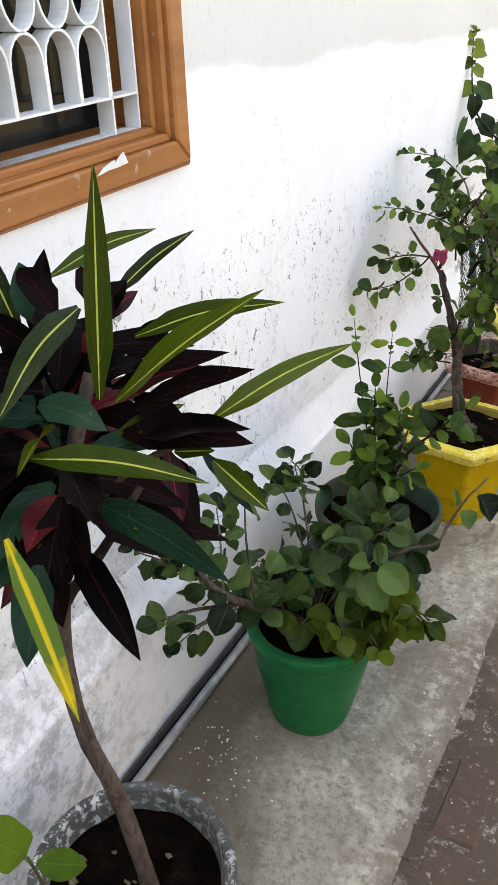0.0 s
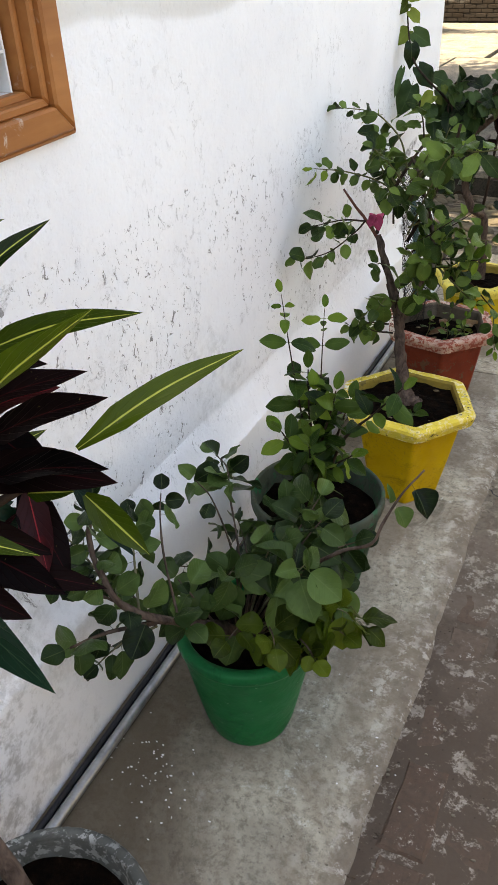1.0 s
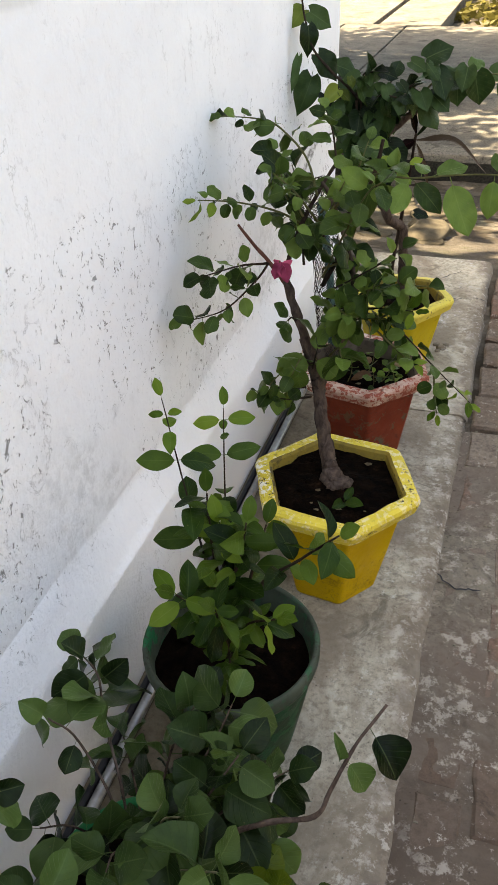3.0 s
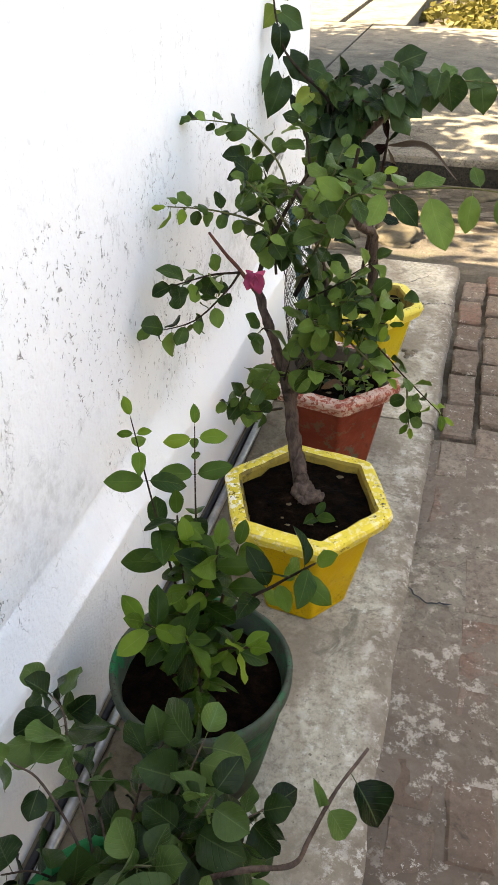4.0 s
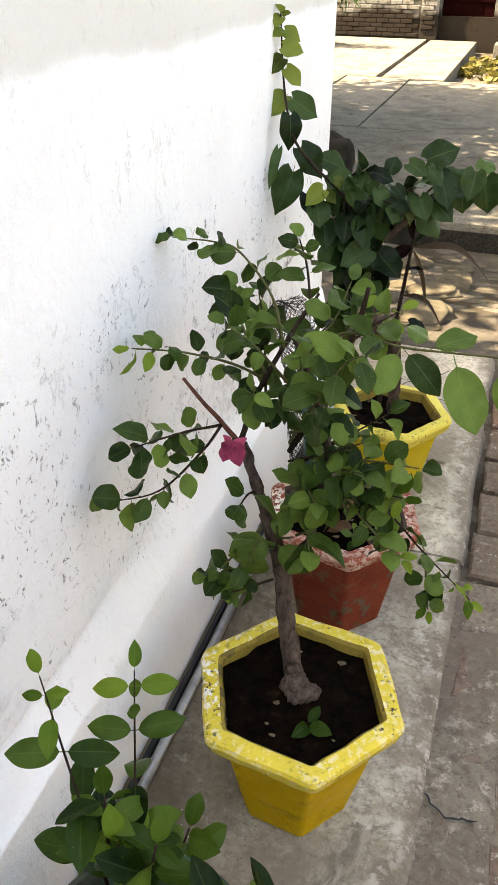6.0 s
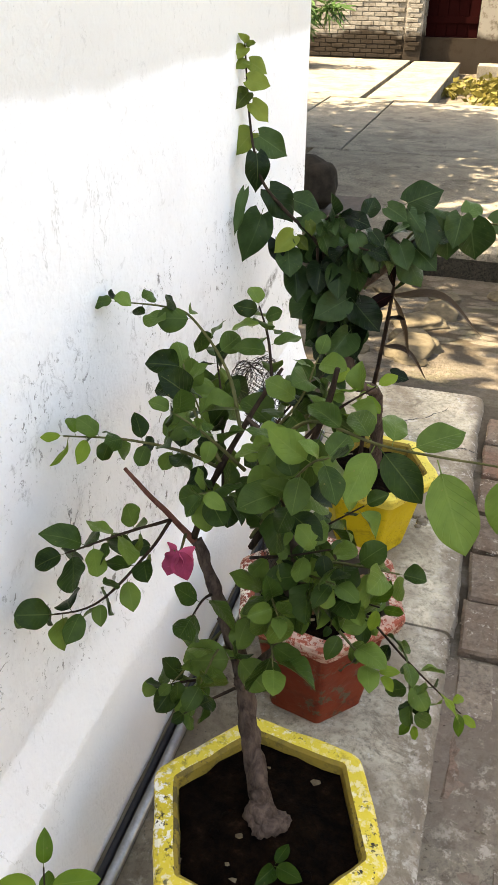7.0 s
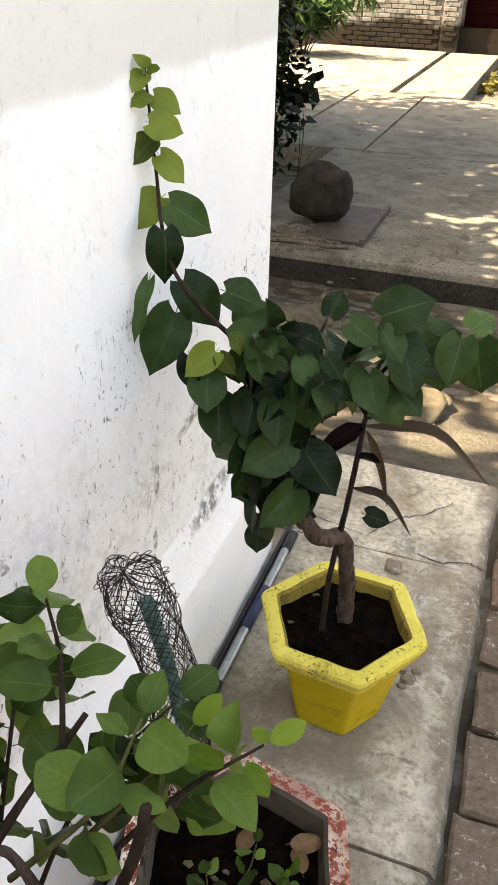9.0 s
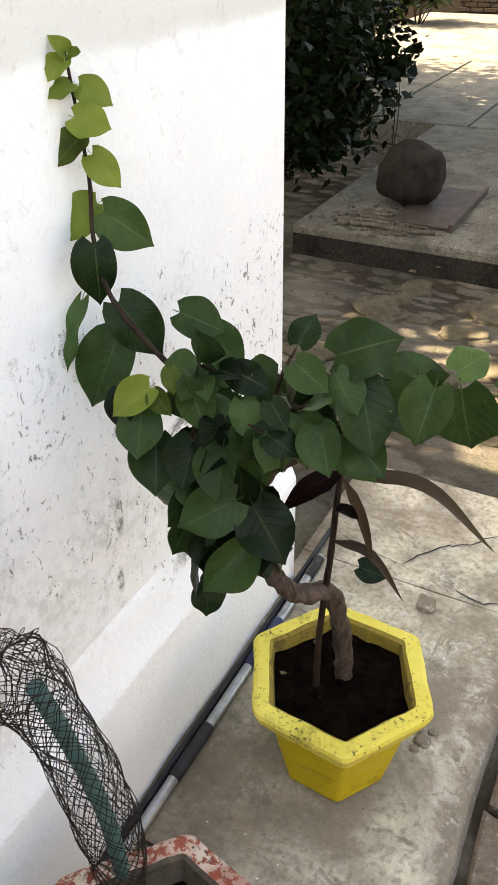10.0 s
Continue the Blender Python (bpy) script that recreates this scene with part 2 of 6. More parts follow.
def mat_brick_paving():
    """Trodden bricks under dirt and mortar smears, with white flakes."""
    m = Nodes("worn_paving_brick", 0.9, spec=0.08)
    place = m.add("ShaderNodeNewGeometry").outputs["Position"]
    pick = m.ramp(m.chance(), (0.0, (0.135, 0.098, 0.074)), (0.35, (0.175, 0.130, 0.100)), (0.6, (0.170, 0.100, 0.074)), (0.85, (0.225, 0.188, 0.150)), (1.0, (0.140, 0.108, 0.085)))
    smear = m.noise(4.5, 7, 0.72, place, 1.0)
    c = m.mix(m.ramp(smear, (0.44, 0.0), (0.60, 0.75)), pick, (0.175, 0.145, 0.116))
    # the same darker brown, strongest at the near end
    soil = m.ramp(m.math("ADD", m.math("SUBTRACT", 0.35, m.math("MULTIPLY", m.axis(1, place), 0.5)), m.noise(2.1, 7, 0.68, place, 0.7)), (0.08, 0.0), (0.46, 0.85))
    c = m.mix(soil, c, (0.088, 0.061, 0.047))
    c = m.mix(m.ramp(m.noise(55, 6, 0.75, place), (0.36, 0.65), (0.56, 0.0)), c, (0.075, 0.058, 0.045))
    flake = m.math("MULTIPLY", m.ramp(m.noise(46, 7, 0.8, place), (0.575, 0.0), (0.63, 0.9)), m.ramp(m.noise(5, 4, 0.6, place), (0.42, 0.0), (0.58, 1.0)))
    c = m.mix(flake, c, (0.45, 0.42, 0.37))
    dark = m.ramp(m.noise(11, 7, 0.75, place, 0.8), (0.58, 0.0), (0.68, 0.7))
    c = m.mix(dark, c, (0.05, 0.04, 0.032))
    m.colour(c)
    m.bump(m.mix(0.5, m.noise(24, 7, 0.75, place), m.noise(90, 5, 0.7, place)), 0.8, 0.010)
    return m.mat


def mat_soil():
    m = Nodes("dark_potting_soil", 0.95, spec=0.03)
    m.colour(m.ramp(m.noise(40, 6, 0.7), (0.40, (0.0016, 0.0011, 0.0008)), (0.60, (0.007, 0.0038, 0.0022)), (0.78, (0.028, 0.014, 0.008))))
    m.bump(m.noise(70, 5, 0.7), 0.8, 0.01)
    return m.mat


def mat_earth():
    m = Nodes("dry_trodden_earth", 0.95, spec=0.05)
    c = m.ramp(m.noise(2.0, 6, 0.65), (0.32, (0.05, 0.041, 0.030)), (0.52, (0.12, 0.101, 0.075)), (0.72, (0.19, 0.163, 0.122)))
    moss = m.ramp(m.noise(3.3, 5, 0.7), (0.55, 0.0), (0.7, 0.6))
    c = m.mix(moss, c, (0.08, 0.085, 0.035))
    c = m.mix(0.3, c, m.ramp(m.noise(60, 5, 0.7), (0.3, 0.025), (0.7, 0.18)))
    # rubble trodden into the earth: uneven stones with dark hollows between
    stones = m.cells(6.5, m.scaled((1, 1.5, 1)))
    hollow = m.math("MULTIPLY", m.ramp(m.math("ADD", stones, m.math("MULTIPLY", m.noise(14, 5, 0.7), 0.35)), (0.58, 0.0), (0.74, 0.8)), m.ramp(m.noise(1.4, 3), (0.4, 0.3), (0.6, 1.0)))
    m.colour(m.mix(hollow, c, (0.022, 0.016, 0.010)))
    m.bump(m.mix(m.math("MULTIPLY", hollow, 0.8), m.noise(25, 6, 0.7), (0, 0, 0)), 0.9, 0.03)
    return m.mat


def mat_pot_paint(name, deep, light, worn, wear=0.62, rough=0.55, scale=28, spots=0.6, spec=0.2, motes=0.3, grit=150):
    """Brushed paint on a cast pot, worn through in flakes; worn most on faces that look up."""
    m = Nodes(name, rough, spec=spec)
    c = m.ramp(m.noise(7, 5, 0.6), (0.3, deep), (0.7, light))
    brush = m.noise(30, 3, 0.5, m.scaled((1, 1, 0.15)))
    c = m.mix(m.ramp(brush, (0.35, 0.0), (0.7, 0.25)), c, deep)
    flake = m.math("MULTIPLY", m.ramp(m.noise(scale, 6, 0.72), (wear, 0.0), (wear + 0.03, 1.0)), m.ramp(m.noise(5, 3), (0.4, spots * 0.4), (0.6, 1.0)))
    c = m.mix(flake, c, worn)
    dirt = m.ramp(m.noise(16, 7, 0.75, warp=0.7), (0.55, 0.0), (0.68, 0.65))
    c = m.mix(dirt, c, tuple(v * 0.35 for v in deep))
    mote = m.math("MULTIPLY", m.ramp(m.noise(grit, 4, 0.7), (0.575, 0.0), (0.61, motes)), m.ramp(m.noise(9, 4, 0.65), (0.42, 0.0), (0.56, 1.0)))
    c = m.mix(mote, c, (0.035, 0.03, 0.022))
    m.colour(c)
    m.rough(m.ramp(m.noise(12, 4), (0.3, rough - 0.1), (0.7, rough + 0.2)))
    m.bump(m.mix(m.math("MULTIPLY", flake, 0.6), m.noise(35, 5, 0.6), (0, 0, 0)), 0.35, 0.006)
    return m.mat


def mat_leaf(name, dark, light, rib, rough=0.34, through=0.2, rib_width=0.024, blotch=None, vein=0.32, rib_strength=0.18, spec=0.11):
    """A leaf blade: hue from leaf to leaf, pale midrib and side veins, light passing through."""
    m = Nodes(name, rough, spec=spec)
    uv = m.add("ShaderNodeUVMap").outputs[0]
    u = m.math("ABSOLUTE", m.math("SUBTRACT", m.axis(0, uv), 0.5))
    v = m.axis(1, uv)
    place = m.add("ShaderNodeNewGeometry").outputs["Position"]
    tone = m.mix(0.34, m.chance(), m.noise(42, 4, 0.6, place))
    c = m.ramp(tone, (0.15, tuple(v * 0.4 for v in dark)), (0.38, tuple(0.85 * a + 0.15 * b for a, b in zip(dark, light))), (0.62, tuple(0.48 * a + 0.52 * b for a, b in zip(dark, light))), (0.85, light))
    slant = m.math("SUBTRACT", v, m.math("MULTIPLY", u, 0.7))
    wave = m.math("ABSOLUTE", m.math("SINE", m.math("MULTIPLY", slant, 22.0)))
    veins = m.math("MULTIPLY", m.ramp(wave, (0.0, 1.0), (0.16, 0.0)), 0.16 * vein)
    c = m.mix(veins, c, rib)
    if blotch:
        c = m.mix(m.ramp(m.noise(9, 4, 0.6, place), (0.5, 0.0), (0.6, 0.85)), c, blotch)
    c = m.mix(m.ramp(u, (rib_width * 0.5, rib_strength), (rib_width, 0.0)), c, rib)
    speck = m.ramp(m.noise(160, 2, 0.5, place), (0.72, 0.0), (0.78, 0.5))
    c = m.mix(speck, c, (0.2, 0.17, 0.06))
    m.colour(c)
    m.bump(m.mix(0.5, m.ramp(wave, (0.0, 0.0), (0.3, 1.0)), m.noise(60, 3, 0.5, place)), 0.35, 0.0035)
    glow = m.add("ShaderNodeBsdfTranslucent")
    m.put(glow.inputs[0], m.mix(0.03, c, (0.16, 0.26, 0.03), "MIX"))
    blend = m.add("ShaderNodeMixShader")
    blend.inputs[0].default_value = through
    m.t.links.new(m.b.outputs[0], blend.inputs[1])
    m.t.links.new(glow.outputs[0], blend.inputs[2])
    m.t.links.new(blend.outputs[0], m.t.nodes["Material Output"].inputs[0])
    return m.mat


def mat_bark(name, dark, light, scale=60):
    m = Nodes(name, 0.85, spec=0.06)
    n = m.noise(scale, 6, 0.7, m.scaled((1, 1, 0.35)), 0.5)
    m.colour(m.ramp(n, (0.3, dark), (0.7, light)))
    m.bump(n, 0.7, 0.006)
    return m.mat


def mat_plain(name, a, b, rough=0.6, metal=0.0, scale=20, bump=0.15, spec=0.4):
    m = Nodes(name, rough, metal, spec)
    n = m.noise(scale, 5, 0.65)
    m.colour(m.ramp(n, (0.3, a), (0.7, b)))
    m.bump(n, bump, 0.004)
    return m.mat


def mat_wood_frame():
    """Orange-brown painted window wood, scuffed and dusty on its ledges."""
    m = Nodes("varnished_frame_wood", 0.5, spec=0.4)
    fibre = m.noise(22, 5, 0.6, m.scaled((1, 0.12, 1)))
    c = m.ramp(fibre, (0.3, (0.27, 0.092, 0.024)), (0.7, (0.40, 0.155, 0.045)))
    scuff = m.math("MULTIPLY", m.ramp(m.noise(34, 6, 0.7, warp=0.4), (0.6, 0.0), (0.66, 0.8)), m.ramp(m.noise(6, 3), (0.45, 0.0), (0.6, 1.0)))
    c = m.mix(scuff, c, (0.55, 0.47, 0.40))
    m.colour(c)
    m.rough(m.ramp(m.noise(15, 4), (0.3, 0.4), (0.7, 0.65)))
    m.bump(fibre, 0.25, 0.004)
    return m.mat


def mat_white_brick():
    m = Nodes("old_whitewashed_brick", 0.95, spec=0.02)
    place = m.add("ShaderNodeNewGeometry").outputs["Position"]
    c = m.mix(m.ramp(m.noise(7, 6, 0.7, place), (0.52, 0.0), (0.64, 0.7)), m.ramp(m.chance(), (0.0, (0.12, 0.113, 0.10)), (1.0, (0.19, 0.182, 0.165))), (0.05, 0.038, 0.027))
    # near black towards the ground, up to a ragged edge
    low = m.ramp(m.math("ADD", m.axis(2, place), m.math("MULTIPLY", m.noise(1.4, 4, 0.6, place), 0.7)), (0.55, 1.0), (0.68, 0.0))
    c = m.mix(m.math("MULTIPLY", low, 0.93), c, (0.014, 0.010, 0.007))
    m.colour(c)
    m.bump(m.noise(30, 5, 0.7, place), 0.5, 0.01)
    return m.mat


LIME = mat_limewash()
SLAB = mat_concrete("worn_walkway_concrete", 1.26, 1.0, 0.4, edge=True)
# copy of SLAB, paler: the far end's open-sky brightness is put into its tone
SLAB_LIT = mat_concrete("lit_walkway_concrete", 1.5, 1.1, 0.8, edge=True)
YARD = mat_concrete("courtyard_concrete", 0.46, 0.6)
MORTAR = mat_concrete("paving_mortar", 0.54, 1.2, 0.9, dirt=True)
BOUNCE_WALL = mat_plain("bounce_wall_render", (0.10, 0.090, 0.074), (0.22, 0.20, 0.168), 0.95, 0, 3, 0.5, 0.05)
STEP_BLACK = mat_concrete("near_black_concrete", 0.09, 0.6)
PAVER = mat_brick_paving()
SOIL = mat_soil()
EARTH = mat_earth()
WOOD = mat_wood_frame()
WHITE_IRON = mat_plain("white_painted_iron", (0.62, 0.62, 0.61), (0.80, 0.80, 0.79), 0.5, 0, 18)
# near-black plaster: the unlit room's dimness is put into its colour
DARK_ROOM = mat_plain("painted_dim_plaster", (0.03, 0.032, 0.034), (0.05, 0.05, 0.05), 0.9)
YELLOW = mat_pot_paint("yellow_pot_paint", (0.40, 0.245, 0.004), (0.56, 0.36, 0.008), (0.50, 0.42, 0.20), 0.70)
YELLOW_RIM = mat_pot_paint("worn_yellow_rim_paint", (0.55, 0.42, 0.04), (0.74, 0.58, 0.08), (0.80, 0.77, 0.68), 0.525, scale=65, motes=1.0, grit=85)
YELLOW_FRESH = mat_pot_paint("bright_yellow_pot_paint", (0.44, 0.325, 0.012), (0.56, 0.425, 0.025), (0.35, 0.28, 0.08), 0.72)
YELLOW_FRESH_RIM = mat_pot_paint("bright_yellow_rim_paint", (0.58, 0.47, 0.07), (0.74, 0.62, 0.13), (0.40, 0.34, 0.12), 0.68, scale=60, motes=0.9, grit=95)
RED = mat_pot_paint("oxide_red_pot_paint", (0.12, 0.018, 0.008), (0.22, 0.040, 0.016), (0.095, 0.085, 0.055), 0.565, scale=20)
RED_RIM = mat_pot_paint("flaked_red_rim_paint", (0.20, 0.048, 0.030), (0.32, 0.085, 0.055), (0.76, 0.69, 0.57), 0.475, scale=70, motes=0.9, spec=0.1)
GREEN = mat_pot_paint("emerald_pot_paint", (0.0006, 0.10, 0.030), (0.001, 0.165, 0.052), (0.55, 0.66, 0.55), 0.66, rough=0.38, scale=60, spec=0.12)
MOSS_POT = mat_pot_paint("faded_green_pot_paint", (0.008, 0.040, 0.018), (0.030, 0.115, 0.050), (0.022, 0.018, 0.012), 0.47, scale=15, motes=0.8, spec=0.08)
GREY_RIM = mat_pot_paint("grey_worn_rim", (0.020, 0.032, 0.022), (0.085, 0.10, 0.075), (0.008, 0.12, 0.05), 0.52, scale=22, motes=0.9, spec=0.08)
ASH_POT = mat_pot_paint("ashen_cement_pot", (0.035, 0.036, 0.032), (0.11, 0.112, 0.10), (0.62, 0.62, 0.59), 0.53, scale=60)
RAW_CEMENT = mat_pot_paint("raw_pot_cement", (0.055, 0.043, 0.032), (0.125, 0.102, 0.078), (0.03, 0.022, 0.016), 0.52, rough=0.8, spec=0.1)
STAINED_YELLOW = mat_pot_paint("soil_stained_yellow", (0.20, 0.135, 0.02), (0.34, 0.25, 0.05), (0.10, 0.075, 0.03), 0.52, rough=0.7, motes=0.9)
LEAF_BUSH = mat_leaf("bush_leaf", (0.007, 0.020, 0.006), (0.078, 0.135, 0.036), (0.18, 0.25, 0.10))
LEAF_OLIVE = mat_leaf("olive_bush_leaf", (0.028, 0.05, 0.004), (0.095, 0.135, 0.012), (0.2, 0.24, 0.06), through=0.25)
LEAF_SAP = mat_leaf("sapling_leaf", (0.010, 0.034, 0.005), (0.085, 0.150, 0.020), (0.16, 0.22, 0.07), through=0.32)
LEAF_SMALL = mat_leaf("small_round_leaf", (0.016, 0.040, 0.008), (0.124, 0.196, 0.038), (0.20, 0.26, 0.08), through=0.22)
LEAF_YOUNG = mat_leaf("young_yellowish_leaf", (0.06, 0.13, 0.012), (0.17, 0.25, 0.03), (0.25, 0.3, 0.1), through=0.4)
LEAF_HEART = mat_leaf("heart_leaf", (0.003, 0.010, 0.003), (0.044, 0.084, 0.026), (0.11, 0.17, 0.06), through=0.12)
LEAF_LIME = mat_leaf("lime_heart_leaf", (0.085, 0.125, 0.020), (0.20, 0.245, 0.045), (0.24, 0.29, 0.09), through=0.3)
LEAF_FALLEN = mat_leaf("fallen_brown_leaf", (0.07, 0.03, 0.014), (0.24, 0.15, 0.07), (0.3, 0.2, 0.1), through=0.1)
LEAF_DRY = mat_leaf("brown_drooping_leaf", (0.0315, 0.0196, 0.0126), (0.0595, 0.0385, 0.0224), (0.12, 0.08, 0.04), through=0.12)
CROTON_GREEN = mat_leaf("green_croton_leaf", (0.010, 0.026, 0.002), (0.055, 0.085, 0.004), (0.50, 0.52, 0.10), rough=0.3, through=0.2, rib_width=0.045, vein=0.35, rib_strength=0.85, spec=0.16)
CROTON_TEAL = mat_leaf("blue_green_croton_leaf", (0.004, 0.022, 0.011), (0.014, 0.045, 0.022), (0.10, 0.17, 0.09), rough=0.34, through=0.12, vein=0.3)
CROTON_DARK = mat_leaf("maroon_croton_leaf", (0.0024, 0.0015, 0.0018), (0.0078, 0.0030, 0.0030), (0.16, 0.02, 0.025), rough=0.4, through=0.06, vein=0.2, spec=0.03)
CROTON_RED = mat_leaf("red_croton_leaf", (0.05, 0.008, 0.010), (0.15, 0.014, 0.018), (0.42, 0.03, 0.04), rough=0.36, through=0.15, blotch=(0.02, 0.008, 0.010), rib_strength=0.85)
CROTON_GOLD = mat_leaf("gold_striped_croton_leaf", (0.05, 0.11, 0.015), (0.10, 0.16, 0.02), (0.62, 0.45, 0.02), rough=0.35, through=0.25, rib_width=0.14, blotch=(0.62, 0.42, 0.015), rib_strength=0.85)
BARK = mat_bark("grey_brown_bark", (0.022, 0.015, 0.012), (0.135, 0.098, 0.080))
BARK_DARK = mat_bark("dark_brown_bark", (0.012, 0.008, 0.006), (0.05, 0.034, 0.025))
BARK_RED = mat_bark("reddish_cut_stem", (0.08, 0.03, 0.025), (0.19, 0.085, 0.06))
BARK_PALE = mat_bark("pale_green_stem", (0.10, 0.10, 0.06), (0.20, 0.19, 0.12))
TWIG = mat_bark("thin_green_twig", (0.06, 0.065, 0.025), (0.12, 0.115, 0.05))
PETAL = mat_leaf("magenta_bract", (0.42, 0.055, 0.13), (0.62, 0.13, 0.24), (0.45, 0.05, 0.14), rough=0.55, through=0.35)
STEEL = mat_plain("dull_galvanised_steel", (0.22, 0.23, 0.235), (0.42, 0.43, 0.44), 0.36, 0.7, 30, 0.1)
BLACK_RUBBER = mat_plain("black_rubber", (0.012, 0.012, 0.014), (0.03, 0.03, 0.034), 0.5, spec=0.2)
BLUE_CLOTH = mat_plain("navy_tape", (0.012, 0.016, 0.05), (0.03, 0.036, 0.09), 0.7)
WIRE = mat_plain("rusty_black_wire", (0.012, 0.010, 0.009), (0.032, 0.026, 0.022), 0.7, 0.0, 90, spec=0.1)
TEAL_CANE = mat_plain("faded_teal_pole", (0.03, 0.085, 0.085), (0.07, 0.155, 0.15), 0.6, 0, 25)
STONE = mat_plain("dark_field_stone", (0.012, 0.010, 0.008), (0.036, 0.030, 0.025), 0.9, 0, 9, 0.5, 0.06)
PEBBLE = mat_plain("yard_pebble", (0.10, 0.085, 0.062), (0.22, 0.195, 0.15), 0.85, 0, 14, 0.4)
YARD_STONE = mat_plain("mossy_yard_stone", (0.045, 0.038, 0.026), (0.11, 0.095, 0.068), 0.9, 0, 14, 0.4, 0.06)
STRAW = mat_plain("dry_leaf_scraps", (0.06, 0.042, 0.025), (0.18, 0.145, 0.095), 0.85, 0, 40, 0.2, 0.06)
OLD_PLANK = mat_bark("weathered_grey_wood", (0.018, 0.013, 0.010), (0.17, 0.145, 0.115), 34)
IRON = mat_plain("rusted_iron_plate", (0.035, 0.027, 0.022), (0.085, 0.062, 0.048), 0.75, 0.3, 14, 0.4)
MAROON = mat_plain("maroon_door_paint", (0.006, 0.0008, 0.0008), (0.010, 0.0014, 0.0014), 0.8, 0, 6, 0.15, 0.02)
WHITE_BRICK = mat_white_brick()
# leaves near black: the deep shade they stand in is put into their colour
HEDGE = mat_leaf("painted_shade_leaf", (0.0012, 0.0034, 0.0010), (0.0060, 0.0135, 0.0034), (0.03, 0.05, 0.02), spec=0.08)
CROWN = mat_leaf("tree_crown_leaf", (0.03, 0.07, 0.02), (0.07, 0.13, 0.04), (0.1, 0.16, 0.06))
GRASS = mat_leaf("straw_grass", (0.010, 0.011, 0.004), (0.20, 0.17, 0.04), (0.25, 0.24, 0.09))

# ---- the setting ----
WALL_X, WALL_END = -0.70, 3.195
SLAB_X, SLAB_END = -0.078, 3.765
YARD_Z = -0.2

# house wall: plaster face with the window's opening, sloping plinth at its foot
WIN_Y0, WIN_Y1, WIN_Z0, WIN_Z1 = -0.46, 0.657, 1.205, 2.42


def wall_sheet():
    bm = bmesh.new()
    ys = [-3.2, WIN_Y0, WIN_Y1, WALL_END]
    zs = [0.44, WIN_Z0, WIN_Z1, 3.3]
    back = WALL_X - 0.24
    for x in (WALL_X, back):
        for i in range(3):
            for j in range(3):
                if (i, j) == (1, 1):
                    continue
                q = [(x, ys[i], zs[j]), (x, ys[i + 1], zs[j]), (x, ys[i + 1], zs[j + 1]), (x, ys[i], zs[j + 1])]
                bm.faces.new([bm.verts.new(v) for v in (q if x == WALL_X else q[::-1])])
    for a, b in (((WIN_Y0, WIN_Z0), (WIN_Y1, WIN_Z0)), ((WIN_Y1, WIN_Z0), (WIN_Y1, WIN_Z1)), ((WIN_Y1, WIN_Z1), (WIN_Y0, WIN_Z1)), ((WIN_Y0, WIN_Z1), (WIN_Y0, WIN_Z0))):
        q = [(WALL_X, *b), (WALL_X, *a), (back, *a), (back, *b)]
        bm.faces.new([bm.verts.new(v) for v in q])
    # plinth: wall face leans out, rounds over a lip and drops to the walkway
    n = 150
    prof = [(WALL_X + dx, z) for dx, z in ((0.0, 0.44), (0.0012, 0.432), (0.0045, 0.420), (0.011, 0.400), (0.020, 0.373), (0.030, 0.346), (0.0365, 0.3305), (0.0395, 0.3245), (0.0405, 0.317), (0.0405, 0.30), (0.040, 0.0), (0.040, -0.15))]
    rows = []
    for i in range(n + 1):
        y = -3.2 + (WALL_END + 3.2) * i / n
        row = []
        for k, (x, z) in enumerate(prof):
            w = 0.005 * noise.noise(Vector((k * 0.2, y * 2.6, 3))) + 0.003 * noise.noise(Vector((k * 0.4, y * 9, 5)))
            row.append(bm.verts.new((x + (w if k else 0), y, z + (w * 1.2 if 0 < k < 10 else 0))))
        rows.append(row)
    for a, b in zip(rows, rows[1:]):
        for k in range(len(prof) - 1):
            bm.faces.new((a[k], a[k + 1], b[k + 1], b[k])).smooth = True
    # end of the wall and top
    end = [(WALL_X, WALL_END, 3.3), (WALL_X, WALL_END, 0.44), *[(x, WALL_END, z) for x, z in prof[1:]], (back - 3.4, WALL_END, -0.5), (back - 3.4, WALL_END, 3.3)]
    bm.faces.new([bm.verts.new(v) for v in end][::-1])
    bmesh.ops.remove_doubles(bm, verts=bm.verts, dist=0.0005)
    return part("wall_house", bm, LIME, kind="structure", label="white lime-washed plaster house wall with sloping plinth, chipped and stained")


wall_sheet()
# unseen rear, side and roof, added to close the house and block the sun
box("wall_house_back", (-4.6, -3.2, -0.3), (-4.4, WALL_END - 0.004, 3.3), LIME, kind="structure", label="unseen rear plaster wall added to close the house")
box("wall_house_side", (-4.6, -3.4, -0.3), (WALL_X, -3.2, 3.3), LIME, kind="structure", label="unseen side plaster wall added to close the house")
box("wall_room_inner", (-2.6, -3.1, 0.0), (-2.5, WALL_END - 0.1, 3.2), DARK_ROOM, kind="structure", label="added plaster wall inside the room, dimness put into its near-black colour")
box("ceiling", (-4.7, -3.5, 3.304), (WALL_X + 0.04, WALL_END + 0.06, 3.46), SLAB, kind="structure", label="unseen flat concrete roof slab, added to block the sun")

# walkway slab with a ragged edge, in three pours


